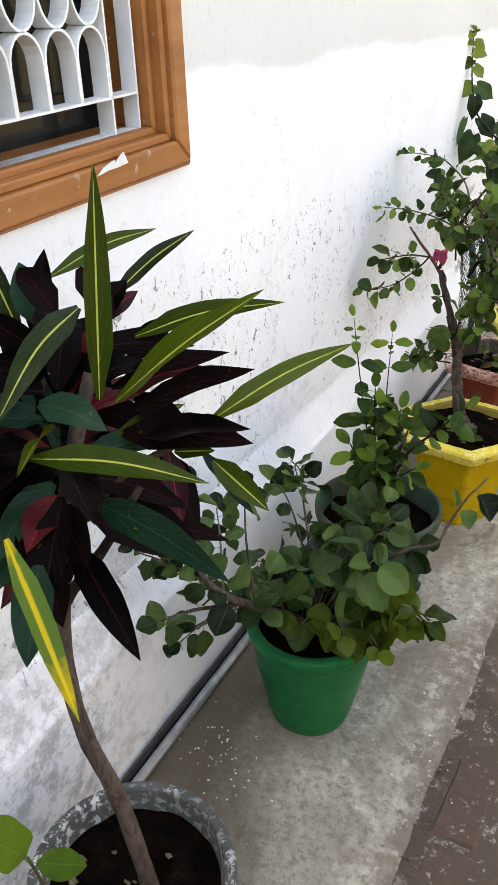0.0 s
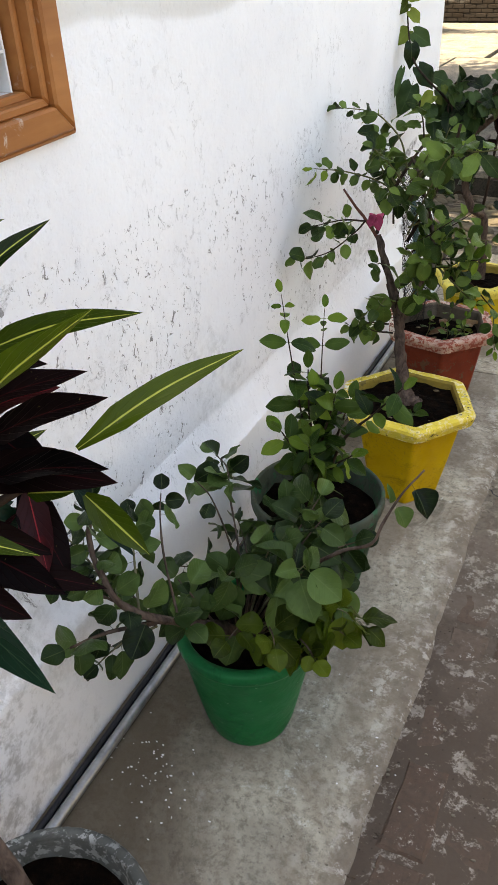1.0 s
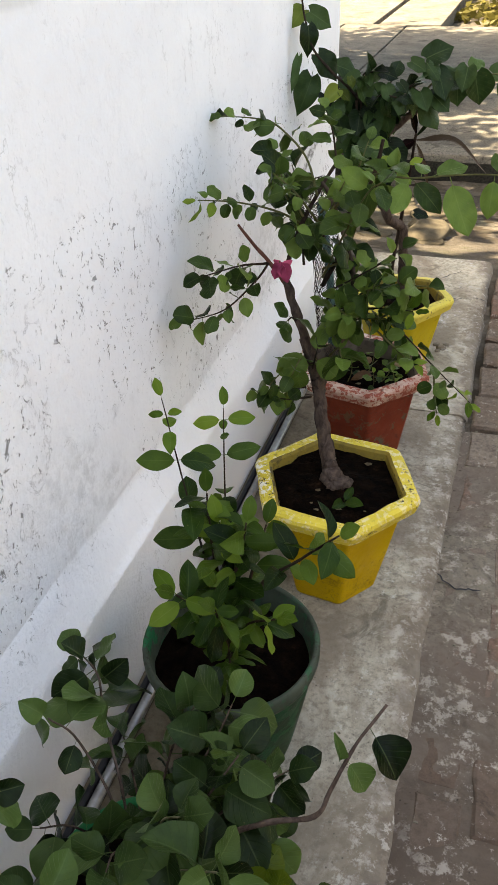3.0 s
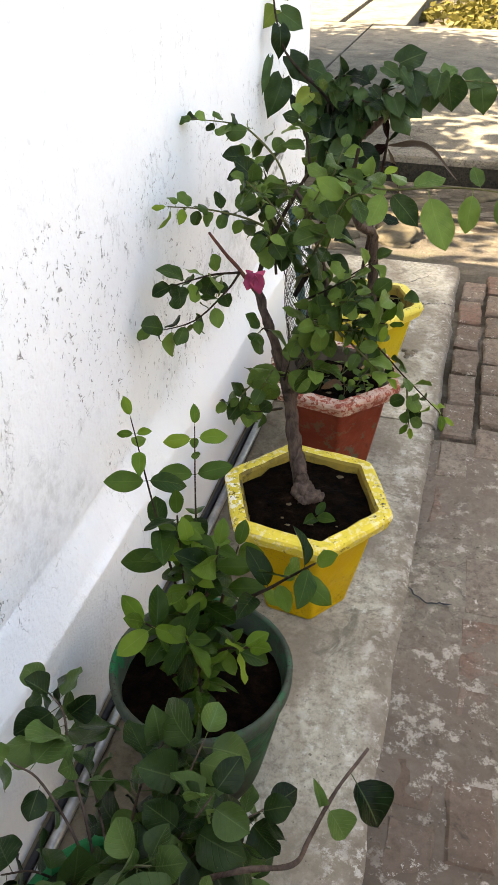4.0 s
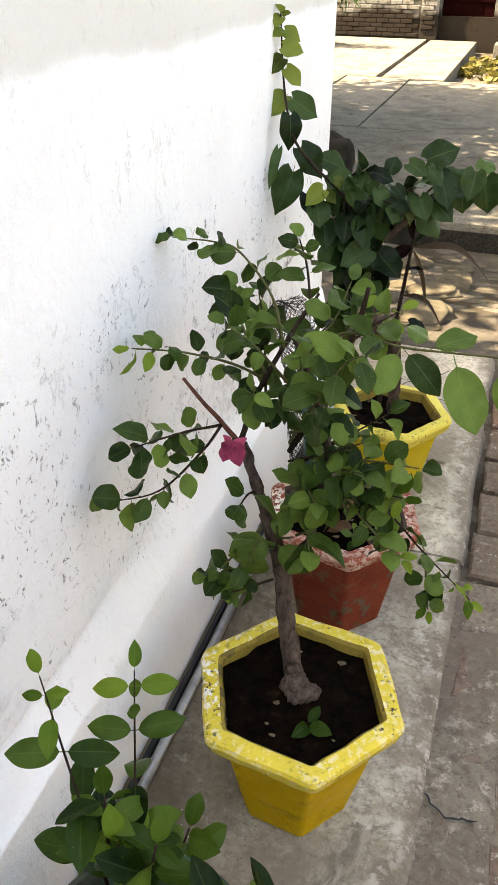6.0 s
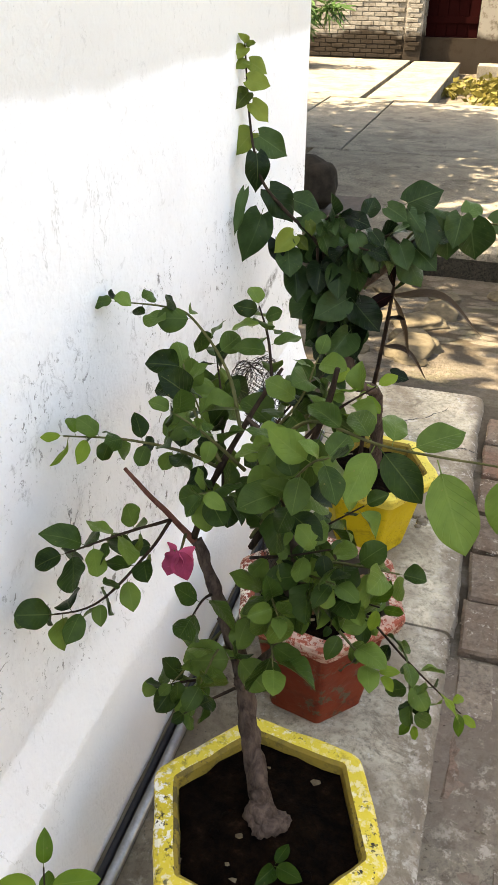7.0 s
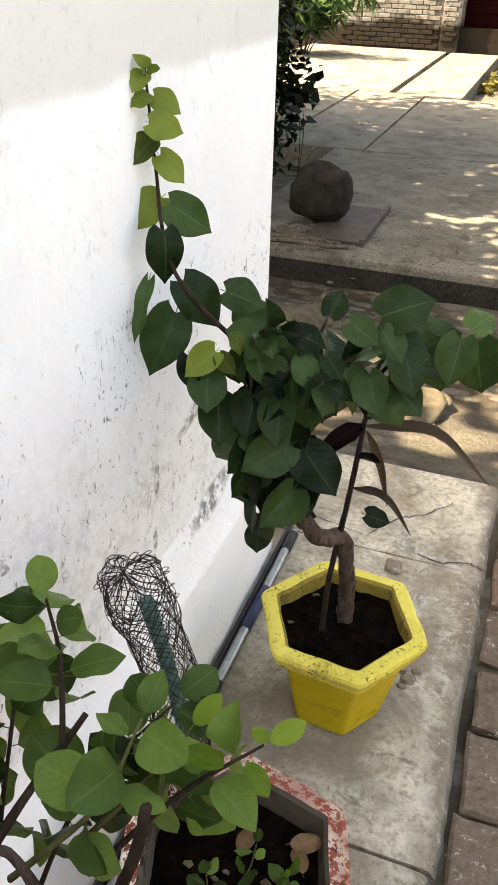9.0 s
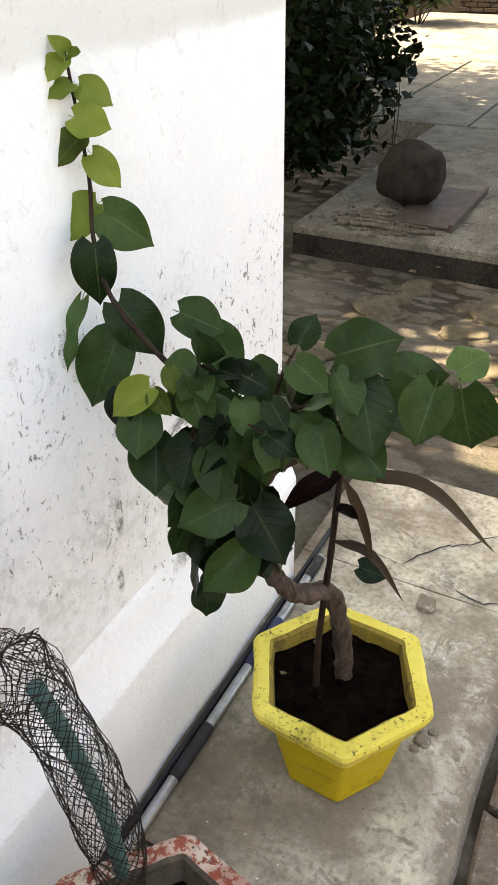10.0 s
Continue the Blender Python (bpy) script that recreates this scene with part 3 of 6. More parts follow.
def walkway(y0, y1, seed):
    bm = bmesh.new()
    n = max(4, int((y1 - y0) / 0.012))
    rows = []
    for i in range(n + 1):
        y = y0 + (y1 - y0) * i / n
        rag = 0.013 * noise.noise(Vector((y * 3, seed, 0))) + 0.007 * noise.noise(Vector((y * 11, seed, 4))) + 0.0025 * noise.noise(Vector((y * 34, seed, 9)))
        x1 = SLAB_X + rag
        soft = 0.009 + 0.012 * abs(noise.noise(Vector((y * 15, 8, seed))))
        xs = [(WALL_X + 0.02, 0), (-0.5, 0), (-0.3, 0), (x1 - 0.06, 0), (x1 - soft * 2.2, -0.0008), (x1 - soft * 0.8, -0.0035), (x1, -0.009), (x1 + 0.012, -0.03)]
        row = []
        for k, (x, z) in enumerate(xs):
            up = 0.0025 * noise.noise(Vector((x * 5, y * 5, seed))) if 0 < k < 6 else 0
            row.append(bm.verts.new((x, y, z + up)))
        rows.append(row)
    for a, b in zip(rows, rows[1:]):
        for k in range(len(a) - 1):
            bm.faces.new((a[k], a[k + 1], b[k + 1], b[k]))
    for row, flip in ((rows[0], False), (rows[-1], True)):
        foot = [bm.verts.new((v.co.x, v.co.y, -0.12)) for v in row[:-1]]
        for k in range(len(row) - 2):
            q = (row[k], foot[k], foot[k + 1], row[k + 1])
            bm.faces.new(q[::-1] if flip else q)
    return bm


pavement = part("pavement", walkway(-2.6, 2.408, 1.0), SLAB, kind="structure", label="worn grey concrete walkway along the house wall")
part("slab", walkway(2.416, 3.30, 2.0), SLAB_LIT, pavement)
part("slab", walkway(3.304, SLAB_END, 3.0), SLAB_LIT, pavement)


def crack(points, parent, width=0.003):
    """A dark open crack let into the concrete, as a thin sunken groove."""
    bm = bmesh.new()
    line = smooth_line(points, 7)
    left, right = [], []
    for i, q in enumerate(line):
        d = (line[min(i + 1, len(line) - 1)] - line[max(i - 1, 0)]).normalized()
        s = Vector((-d.y, d.x, 0))
        j = Vector((random.uniform(-1, 1), random.uniform(-1, 1), 0)) * 0.004
        w = width * random.uniform(0.4, 1.0) * (0.3 if i in (0, len(line) - 1) else 1)
        left.append(bm.verts.new(q + j + s * w))
        right.append(bm.verts.new(q + j - s * w))
    for i in range(len(line) - 1):
        bm.faces.new((left[i], right[i], right[i + 1], left[i + 1]))
    return part("crack", bm, BLACK_RUBBER, parent)


crack([(-0.27, 3.33, 0.004), (-0.2, 3.31, 0.004), (-0.13, 3.34, 0.004), (-0.08, 3.32, 0.004)], pavement)
crack([(-0.42, 3.36, 0.004), (-0.35, 3.47, 0.004), (-0.28, 3.52, 0.004), (-0.2, 3.62, 0.004)], pavement)
crack([(-0.6, 3.40, 0.004), (-0.5, 3.37, 0.004), (-0.42, 3.36, 0.004)], pavement, 0.002)
crack([(-0.075, 1.66, -0.003), (-0.03, 1.62, -0.002), (0.03, 1.63, -0.002)], pavement, 0.003)

# window: moulded wooden frame, sash, white iron grille with arches
window = new("window_1")
tagged(window, "orange-brown wooden window with white iron arch grille", "window", kind="structure")
# the frame has settled out of level by under two degrees
window.matrix_world = pose(WALL_X, 0.684, 1.178, 1.7) @ pose(0, -0.684, -1.178)


def frame_ring(name, y0, y1, z0, z1, w, x0, x1, material, parent, bevel=0.004, label=""):
    """Four mitred members round an opening; x from the wall face outward."""
    bm = bmesh.new()
    for a in range(4):
        corners = [(y0, z0), (y1, z0), (y1, z1), (y0, z1)]
        inner = [(y0 + w, z0 + w), (y1 - w, z0 + w), (y1 - w, z1 - w), (y0 + w, z1 - w)]
        b = (a + 1) % 4
        quad = [corners[a], corners[b], inner[b], inner[a]]
        lo = [bm.verts.new((x0, *q)) for q in quad]
        hi = [bm.verts.new((x1, *q)) for q in quad]
        bm.faces.new(hi)
        bm.faces.new(lo[::-1])
        for k in range(4):
            bm.faces.new((lo[k], lo[(k + 1) % 4], hi[(k + 1) % 4], hi[k]))
    bmesh.ops.recalc_face_normals(bm, faces=bm.faces)
    if bevel:
        bmesh.ops.bevel(bm, geom=list(bm.edges), offset=bevel, segments=1, affect="EDGES")
    return part(name, bm, material, parent, label)


frame_ring("window_frame", WIN_Y0 - 0.020, WIN_Y1 + 0.020, WIN_Z0 - 0.020, WIN_Z1 + 0.020, 0.042, -0.03, 0.019, WOOD, window, 0.004)
frame_ring("moulding", WIN_Y0 + 0.022, WIN_Y1 - 0.022, WIN_Z0 + 0.022, WIN_Z1 - 0.022, 0.014, -0.05, 0.008, WOOD, window, 0.003)
frame_ring("moulding", WIN_Y0 - 0.027, WIN_Y1 + 0.027, WIN_Z0 - 0.027, WIN_Z1 + 0.027, 0.006, 0.001, 0.012, WOOD, window, 0.002)
frame_ring("sash", WIN_Y0 + 0.036, WIN_Y1 - 0.036, WIN_Z0 + 0.034, WIN_Z1 - 0.034, 0.013, -0.13, -0.012, WOOD, window, 0.003)
bm = bmesh.new()
rim = [(0.406, 1.214), (0.422, 1.223), (0.445, 1.229), (0.453, 1.229), (0.452, 1.223), (0.461, 1.23), (0.477, 1.237), (0.486, 1.219), (0.456, 1.217), (0.434, 1.217)]
low, high = [[bm.verts.new((x, y, z)) for y, z in rim] for x in (0.0185, 0.0205)]
bm.faces.new(high)
for k in range(len(rim)):
    bm.faces.new((low[k], low[(k + 1) % len(rim)], high[(k + 1) % len(rim)], high[k]))
bmesh.ops.recalc_face_normals(bm, faces=bm.faces)
part("scrape", bm, WHITE_IRON, window, "pale scrape bared on the frame")
G_Y0, G_Y1, G_Z0, G_Z1 = WIN_Y0 + 0.056, 0.600, 1.248, WIN_Z1 - 0.06
grille = frame_ring("grille", G_Y0, G_Y1, G_Z0, G_Z1, 0.004, -0.062, -0.030, WHITE_IRON, window, 0.001, "white painted iron bars bent into arches and loops")


def flat_bar(name, line, parent, depth=0.032, thick=0.004):
    """A flat iron bar bent along a line of (y, z), its broad side into the room."""
    bm = bmesh.new()
    rings = []
    for i, (y, z) in enumerate(line):
        y0, z0 = line[max(i - 1, 0)]
        y1, z1 = line[min(i + 1, len(line) - 1)]
        d = Vector((y1 - y0, z1 - z0)).normalized() * thick / 2
        rings.append([bm.verts.new(v) for v in ((-0.030, y - d.y, z + d.x), (-0.030, y + d.y, z - d.x), (-0.030 - depth, y + d.y, z - d.x), (-0.030 - depth, y - d.y, z + d.x))])
    for a, b in zip(rings, rings[1:]):
        for k in range(4):
            bm.faces.new((a[k], a[(k + 1) % 4], b[(k + 1) % 4], b[k]))
    bm.faces.new(rings[0][::-1])
    bm.faces.new(rings[-1])
    bmesh.ops.recalc_face_normals(bm, faces=bm.faces)
    return part(name, bm, WHITE_IRON, parent)


flat_bar("bar", [(G_Y0, 1.308), (G_Y1, 1.308)], grille)
flat_bar("bar", [(0.528, 1.25), (0.528, G_Z1)], grille)
PITCH = 0.072
for k in range(12):
    mid = 0.489 - PITCH * k
    if mid - PITCH / 2 < G_Y0:
        break
    r = PITCH / 2 - 0.002
    arch = [(mid - r, 1.310), (mid - r, 1.372)] + [(mid - r * math.cos(a * math.pi / 10), 1.372 + 0.042 * math.sin(a * math.pi / 10)) for a in range(1, 10)] + [(mid + r, 1.372), (mid + r, 1.310)]
    flat_bar("arch", arch, grille)
    loop = [(mid + r * math.sin(a * math.tau / 20), 1.466 - 0.05 * math.cos(a * math.tau / 20)) for a in range(21)]
    flat_bar("loop", loop, grille)
    arch_down = [(y, 2 * 1.466 - z) for y, z in arch]
    flat_bar("arch", arch_down, grille)
    if k % 2 == 0:
        flat_bar("bar", [(mid, 1.622), (mid, G_Z1)], grille)
bm = bmesh.new()
box_into(bm, (-0.112, WIN_Y0 + 0.045, WIN_Z0 + 0.045), (-0.108, WIN_Y1 - 0.045, WIN_Z1 - 0.045))
GLASS = Nodes("dusty_window_glass", 0.15, spec=0.25)
GLASS.colour((0.008, 0.009, 0.009))
part("pane", bm, GLASS.mat, window, "dark dusty glass pane")

# ground: one sheet to the horizon; earth yard sinks towards the raised courtyard


def earth_height(x, y):
    if y < SLAB_END:
        base = -0.03
    else:
        base = -0.03 - 0.36 * min(1.0, (y - SLAB_END) / 2.3)
    return base + 0.02 * noise.noise(Vector((x * 2.2, y * 2.2, 0))) + 0.008 * noise.noise(Vector((x * 9, y * 9, 2)))


def ground_sheet():
    bm = bmesh.new()
    far = [-60, -20, -8]
    xs = [-900, *far, *[-4 + 0.12 * i for i in range(76)], 8, 20, 60, 900]
    ys = [-900, -60, -20, -6, -3, *[-2.5 + 0.5 * i for i in range(12)], *[3.6 + 0.1 * i for i in range(30)], 8, 12, 20, 60, 900]
    grid = []
    for y in ys:
        row = []
        for x in xs:
            if -4.1 < x < 5.2 and 3.55 < y < 6.55:
                z = earth_height(x, y)
            elif y <= 3.55:
                z = -0.075
            else:
                z = -0.42
            row.append(bm.verts.new((x, y, z)))
        grid.append(row)
    for a, b in zip(grid, grid[1:]):
        for i in range(len(xs) - 1):
            bm.faces.new((a[i], a[i + 1], b[i + 1], b[i]))
    return part("ground", bm, EARTH, smooth=True, kind="structure", label="bare trodden earth between walkway and courtyard")


ground_sheet()


def paving_bed():
    """Crumbling mortar bed: uneven on top, so that the bricks show through it here and there."""
    bm = bmesh.new()
    xs = [SLAB_X - 0.03 + 0.02 * i for i in range(70)] + [1.5, 2.2]
    ys = [-2.6, -1.6] + [-1.2 + 0.02 * i for i in range(178)]
    grid = []
    for y in ys:
        row = []
        for x in xs:
            q = Vector((x, y, 0))
            z = -0.0075 + 0.0055 * noise.noise(q * 6) + 0.003 * noise.noise(q * 19) + 0.0018 * noise.noise(q * 47)
            row.append(bm.verts.new((x, y, z if x > SLAB_X + 0.02 else -0.012)))
        grid.append(row)
    for a, b in zip(grid, grid[1:]):
        for i in range(len(xs) - 1):
            bm.faces.new((a[i], a[i + 1], b[i + 1], b[i])).smooth = True
    rim = [grid[0], [r[-1] for r in grid], grid[-1][::-1], [r[0] for r in grid][::-1]]
    for line in rim:
        foot = [bm.verts.new((v.co.x, v.co.y, -0.11)) for v in line]
        for i in range(len(line) - 1):
            bm.faces.new((line[i + 1], line[i], foot[i], foot[i + 1]))
    return part("road", bm, MORTAR, kind="structure", label="uneven brick paving set in crumbling mortar beside the walkway")


road = paving_bed()
box("joint_bed", (SLAB_X - 0.03, 2.345, -0.11), (2.2, 3.80, -0.026), EARTH, road)

# raised courtyard of concrete slabs
bm = bmesh.new()
box_into(bm, (-2.12, 6.30, -0.60), (6.0, 9.4, YARD_Z), 0.02)
yard = part("courtyard", bm, YARD, kind="structure", label="raised grey concrete courtyard with a dark worn step edge")
for lo, hi in (((-2.75, 9.42), (-1.84, 13.1)), ((-1.82, 9.42), (6.0, 12.95)), ((-5.0, 13.12), (-2.34, 18.5)), ((-2.26, 13.12), (-1.36, 18.5)), ((-5.0, 9.42), (-2.77, 13.1)), ((-1.0, 18.0), (6.0, 18.5))):
    bm = bmesh.new()
    box_into(bm, (lo[0], lo[1], -0.58), (hi[0], hi[1], YARD_Z + random.uniform(-0.006, 0.006)), 0.012)
    part("slab", bm, YARD, yard)

# separate near-black sheet over the courtyard's front face, below a bare band
box("step_face", (-2.11, 6.288, -0.60), (6.0, 6.299, YARD_Z - 0.055), STEP_BLACK, yard, label="near-black concrete step face")

# far boundary wall of old brick with a door
FAR_Y = 18.6
far_wall = new("wall_far")
tagged(far_wall, "old whitewashed brick boundary wall, near black at its foot", "wall", kind="structure")
far_wall.location = (-2, FAR_Y, 0)


def far_core(lo, hi):
    bm = bmesh.new()
    box_into(bm, (lo[0] + 2, 0.03, lo[1]), (hi[0] + 2, 0.3, hi[1]))
    return part("core", bm, WHITE_BRICK, far_wall)


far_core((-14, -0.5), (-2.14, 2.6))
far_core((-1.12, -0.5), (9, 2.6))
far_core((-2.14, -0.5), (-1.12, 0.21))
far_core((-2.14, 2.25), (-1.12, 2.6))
door = new("door_1")
tagged(door, "dark maroon painted plank door in the brick wall", "door", kind="structure")
door.location = (-1.63, FAR_Y + 0.16, 0.21)
for k in range(5):
    box("plank", (-0.50 + 0.2 * k + 0.004, -0.02, 0.0), (-0.50 + 0.2 * (k + 1) - 0.004, 0.02, 2.03), MAROON, door, 0.004)
box("backing", (-0.5, 0.021, 0.0), (0.5, 0.03, 2.03), MAROON, door)
box("rail", (-0.5, -0.045, 0.25), (0.5, -0.022, 0.37), MAROON, door, 0.004)
box("rail", (-0.5, -0.045, 1.55), (0.5, -0.022, 1.67), MAROON, door, 0.004)
bm = bmesh.new()
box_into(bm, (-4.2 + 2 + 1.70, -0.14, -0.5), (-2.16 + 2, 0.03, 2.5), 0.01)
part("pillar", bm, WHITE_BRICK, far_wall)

# unseen walls added to close the yard and bounce light onto the house
box("wall_garden", (3.2, -3.4, -0.5), (3.4, 5.0, 1.9), BOUNCE_WALL, kind="structure", label="unseen plain brown wall added across the yard to bounce light")
box("wall_garden_back", (WALL_X, -3.5, -0.5), (3.4, -3.3, 1.9), BOUNCE_WALL, kind="structure", label="unseen plain brown wall added behind the walk to bounce light")

# ---- pots ----


def soil_disc(parent, radius, z, sides=36, turn=0.0, hexagon=False):
    bm = bmesh.new()
    rings = []
    for i in range(9):
        r = radius * i / 8
        ring = []
        for k in range(sides):
            a = math.tau * k / sides + turn
            q = r * math.cos(math.pi / 6) / math.cos((a - turn) % (math.pi / 3) - math.pi / 6) if hexagon else r
            p = Vector((q * math.cos(a), q * math.sin(a), 0))
            h = 0.009 * noise.noise(p * 26 + parent.location * 3) + 0.006 * noise.noise(p * 70) + 0.012 * (1 - i / 8)
            ring.append(bm.verts.new((p.x, p.y, z + h)))
        rings.append(ring)
    for a, b in zip(rings[1:], rings[2:]):
        for k in range(sides):
            bm.faces.new((a[k], b[k], b[(k + 1) % sides], a[(k + 1) % sides]))
    for k in range(sides):
        bm.faces.new((rings[0][0], rings[1][k], rings[1][(k + 1) % sides]))
    bmesh.ops.recalc_face_normals(bm, faces=bm.faces)
    part("soil", bm, SOIL, parent, smooth=True)


def clod(parent, at, size, material):
    bm = bmesh.new()
    bmesh.ops.create_icosphere(bm, subdivisions=2, radius=size)
    for v in bm.verts:
        v.co *= 1 + 0.4 * noise.noise(v.co * 60 + Vector(at) * 9)
        v.co.z *= 0.6
        v.co += Vector(at)
    part("clod", bm, material, parent, smooth=True)


def hex_ring(bm, r, z, turn, soft=0.022):
    """A six-sided ring with rounded corners."""
    ring = []
    inner = r - soft / math.cos(math.pi / 6)
    for k in range(6):
        a = turn + k * math.pi / 3
        for j in range(5):
            b = a + (j - 2) * math.pi / 12
            ring.append(bm.verts.new((inner * math.cos(a) + soft * math.cos(b), inner * math.sin(a) + soft * math.sin(b), z)))
    return ring


def hex_pot(at, turn, radius, height, base, body_mat, rim_mat, label, lip=0.043, band=0.04, inside=None, depth=0.050):
    """A cast six-sided planter with an overhanging flat rim."""
    pot = thing("hexagonal_flower_pot", at, label, "flower pot", "potted plants along the wall")
    turn = radians(turn)
    bm = bmesh.new()
    rings = [hex_ring(bm, r, z, turn, 0.016) for r, z in ((base * 0.95, 0.0), (base, 0.008), (base + (radius * 0.80 - base) * 0.5, height * 0.42), (radius * 0.80, height - band - 0.006), (radius * 0.80, height - 0.02))]
    n = len(rings[0])
    for a, b in zip(rings, rings[1:]):
        for k in range(n):
            bm.faces.new((a[k], a[(k + 1) % n], b[(k + 1) % n], b[k]))
    bm.faces.new(rings[0][::-1])
    part("body", bm, body_mat, pot)
    bm = bmesh.new()
    inner = radius - lip
    prof = ((radius * 0.80, height - band - 0.012, 0.016), (radius * 0.95, height - band + 0.002, 0.02), (radius * 0.985, height - band * 0.5, 0.024), (radius, height - 0.012, 0.026), (radius - 0.003, height - 0.004, 0.026), (radius - 0.011, height, 0.024),
            (inner + 0.007, height, 0.010), (inner, height - 0.006, 0.008), (inner - 0.004, height - 0.03, 0.008), (inner - 0.014, height - 0.075, 0.008))
    rings = [hex_ring(bm, r, z, turn, s) for r, z, s in prof]
    for i, (a, b) in enumerate(zip(rings, rings[1:])):
        for k in range(n):
            bm.faces.new((a[k], a[(k + 1) % n], b[(k + 1) % n], b[k])).material_index = int(i >= 6)
    bmesh.ops.subdivide_edges(bm, edges=[e for e in bm.edges if e.calc_length() > 0.06], cuts=6)
    for v in bm.verts:
        v.co += Vector(noise.noise_vector(v.co * 24 + Vector(at))) * 0.003
    bmesh.ops.recalc_face_normals(bm, faces=bm.faces)
    part("rim", bm, [rim_mat, inside or rim_mat], pot)
    soil_disc(pot, inner - 0.004, height - depth, 6 * 6, turn, True)
    for k in range(7):
        a, r = random.uniform(0, math.tau), random.uniform(0.02, inner * 0.7)
        clod(pot, (r * math.cos(a), r * math.sin(a), height - depth + 0.005), random.uniform(0.005, 0.012), SOIL)
    return pot


def round_pot(at, radius, height, base, body_mat, rim_mat, label, lip=0.012, soil=0.035, band=0.03):
    pot = thing("round_flower_pot", at, label, "flower pot", "potted plants along the wall")
    bm = bmesh.new()
    prof = [(0.0, 0.004), (base - 0.012, 0.002), (base - 0.003, 0.0), (base, 0.006)]
    for k in range(1, 8):
        s = k / 7
        prof.append((base + (radius * 0.955 - base) * s ** 0.9, (height - band) * s))
    rings = lathe_into(bm, prof, 48, 0.006)
    part("body", bm, body_mat, pot, smooth=True)
    bm = bmesh.new()
    prof = [(radius * 0.955, height - band), (radius * 0.99, height - band + 0.003), (radius, height - band + 0.010), (radius, height - 0.006), (radius - 0.004, height),
            (radius - lip + 0.003, height), (radius - lip, height - 0.005), (radius - lip - 0.012, height - 0.10)]
    lathe_into(bm, prof, 48, 0.008)
    part("rim", bm, rim_mat, pot, smooth=True)
    soil_disc(pot, radius - lip - 0.003, height - soil)
    for k in range(8):
        a, r = random.uniform(0, math.tau), random.uniform(0.02, radius * 0.75)
        clod(pot, (r * math.cos(a), r * math.sin(a), height - soil + 0.006), random.uniform(0.004, 0.011), SOIL)
    return pot


round_pot((-0.385, -0.045, 0), 0.158, 0.30, 0.11, ASH_POT, ASH_POT, "large round cement pot with ashen whitewashed rim", lip=0.02, soil=0.045)
green_pot = round_pot((-0.388, 0.617, 0), 0.145, 0.275, 0.088, GREEN, GREEN, "bright emerald green round pot with chipped paint", lip=0.024, soil=0.03, band=0.028)
bm = bmesh.new()
box_into(bm, (-0.008, -0.0015, -0.007), (0.008, 0.0015, 0.007), 0.001, pose(0.046, -0.110, 0.198, 12, 0, 22))
part("chip", bm, WHITE_IRON, green_pot, "bare white chip in the paint")
round_pot((-0.408, 1.062, 0), 0.163, 0.30, 0.105, MOSS_POT, GREY_RIM, "faded dark green round pot with grey worn rim", lip=0.012, soil=0.06, band=0.035)
hex_pot((-0.330, 1.582, 0), -7.3, 0.205, 0.304, 0.112, YELLOW, YELLOW_RIM, "yellow hexagonal cement pot with flaking whitish rim", inside=STAINED_YELLOW, depth=0.022)
hex_pot((-0.371, 2.135, 0), -12.5, 0.200, 0.31, 0.118, RED, RED_RIM, "oxide red hexagonal cement pot with badly flaked rim", inside=RAW_CEMENT)
hex_pot((-0.357, 2.743, 0), -4.0, 0.190, 0.262, 0.108, YELLOW_FRESH, YELLOW_FRESH_RIM, "bright yellow hexagonal cement pot with nicked rim", inside=STAINED_YELLOW, depth=0.034)

# ---- leaves and stems ----


def outline(widest, shift, blunt, start=0.0, point=0.4):
    """Half-widths along a leaf: how broad, how far back the broadest part lies, how blunt, how drawn out the tip."""
    out = []
    for i in range(13):
        s = start + (1 - start) * i / 12
        out.append(widest * max(0.0, math.sin(math.pi * s ** shift)) ** blunt * (1 - point * s ** 5))
    out[-1] = 0.0
    return out


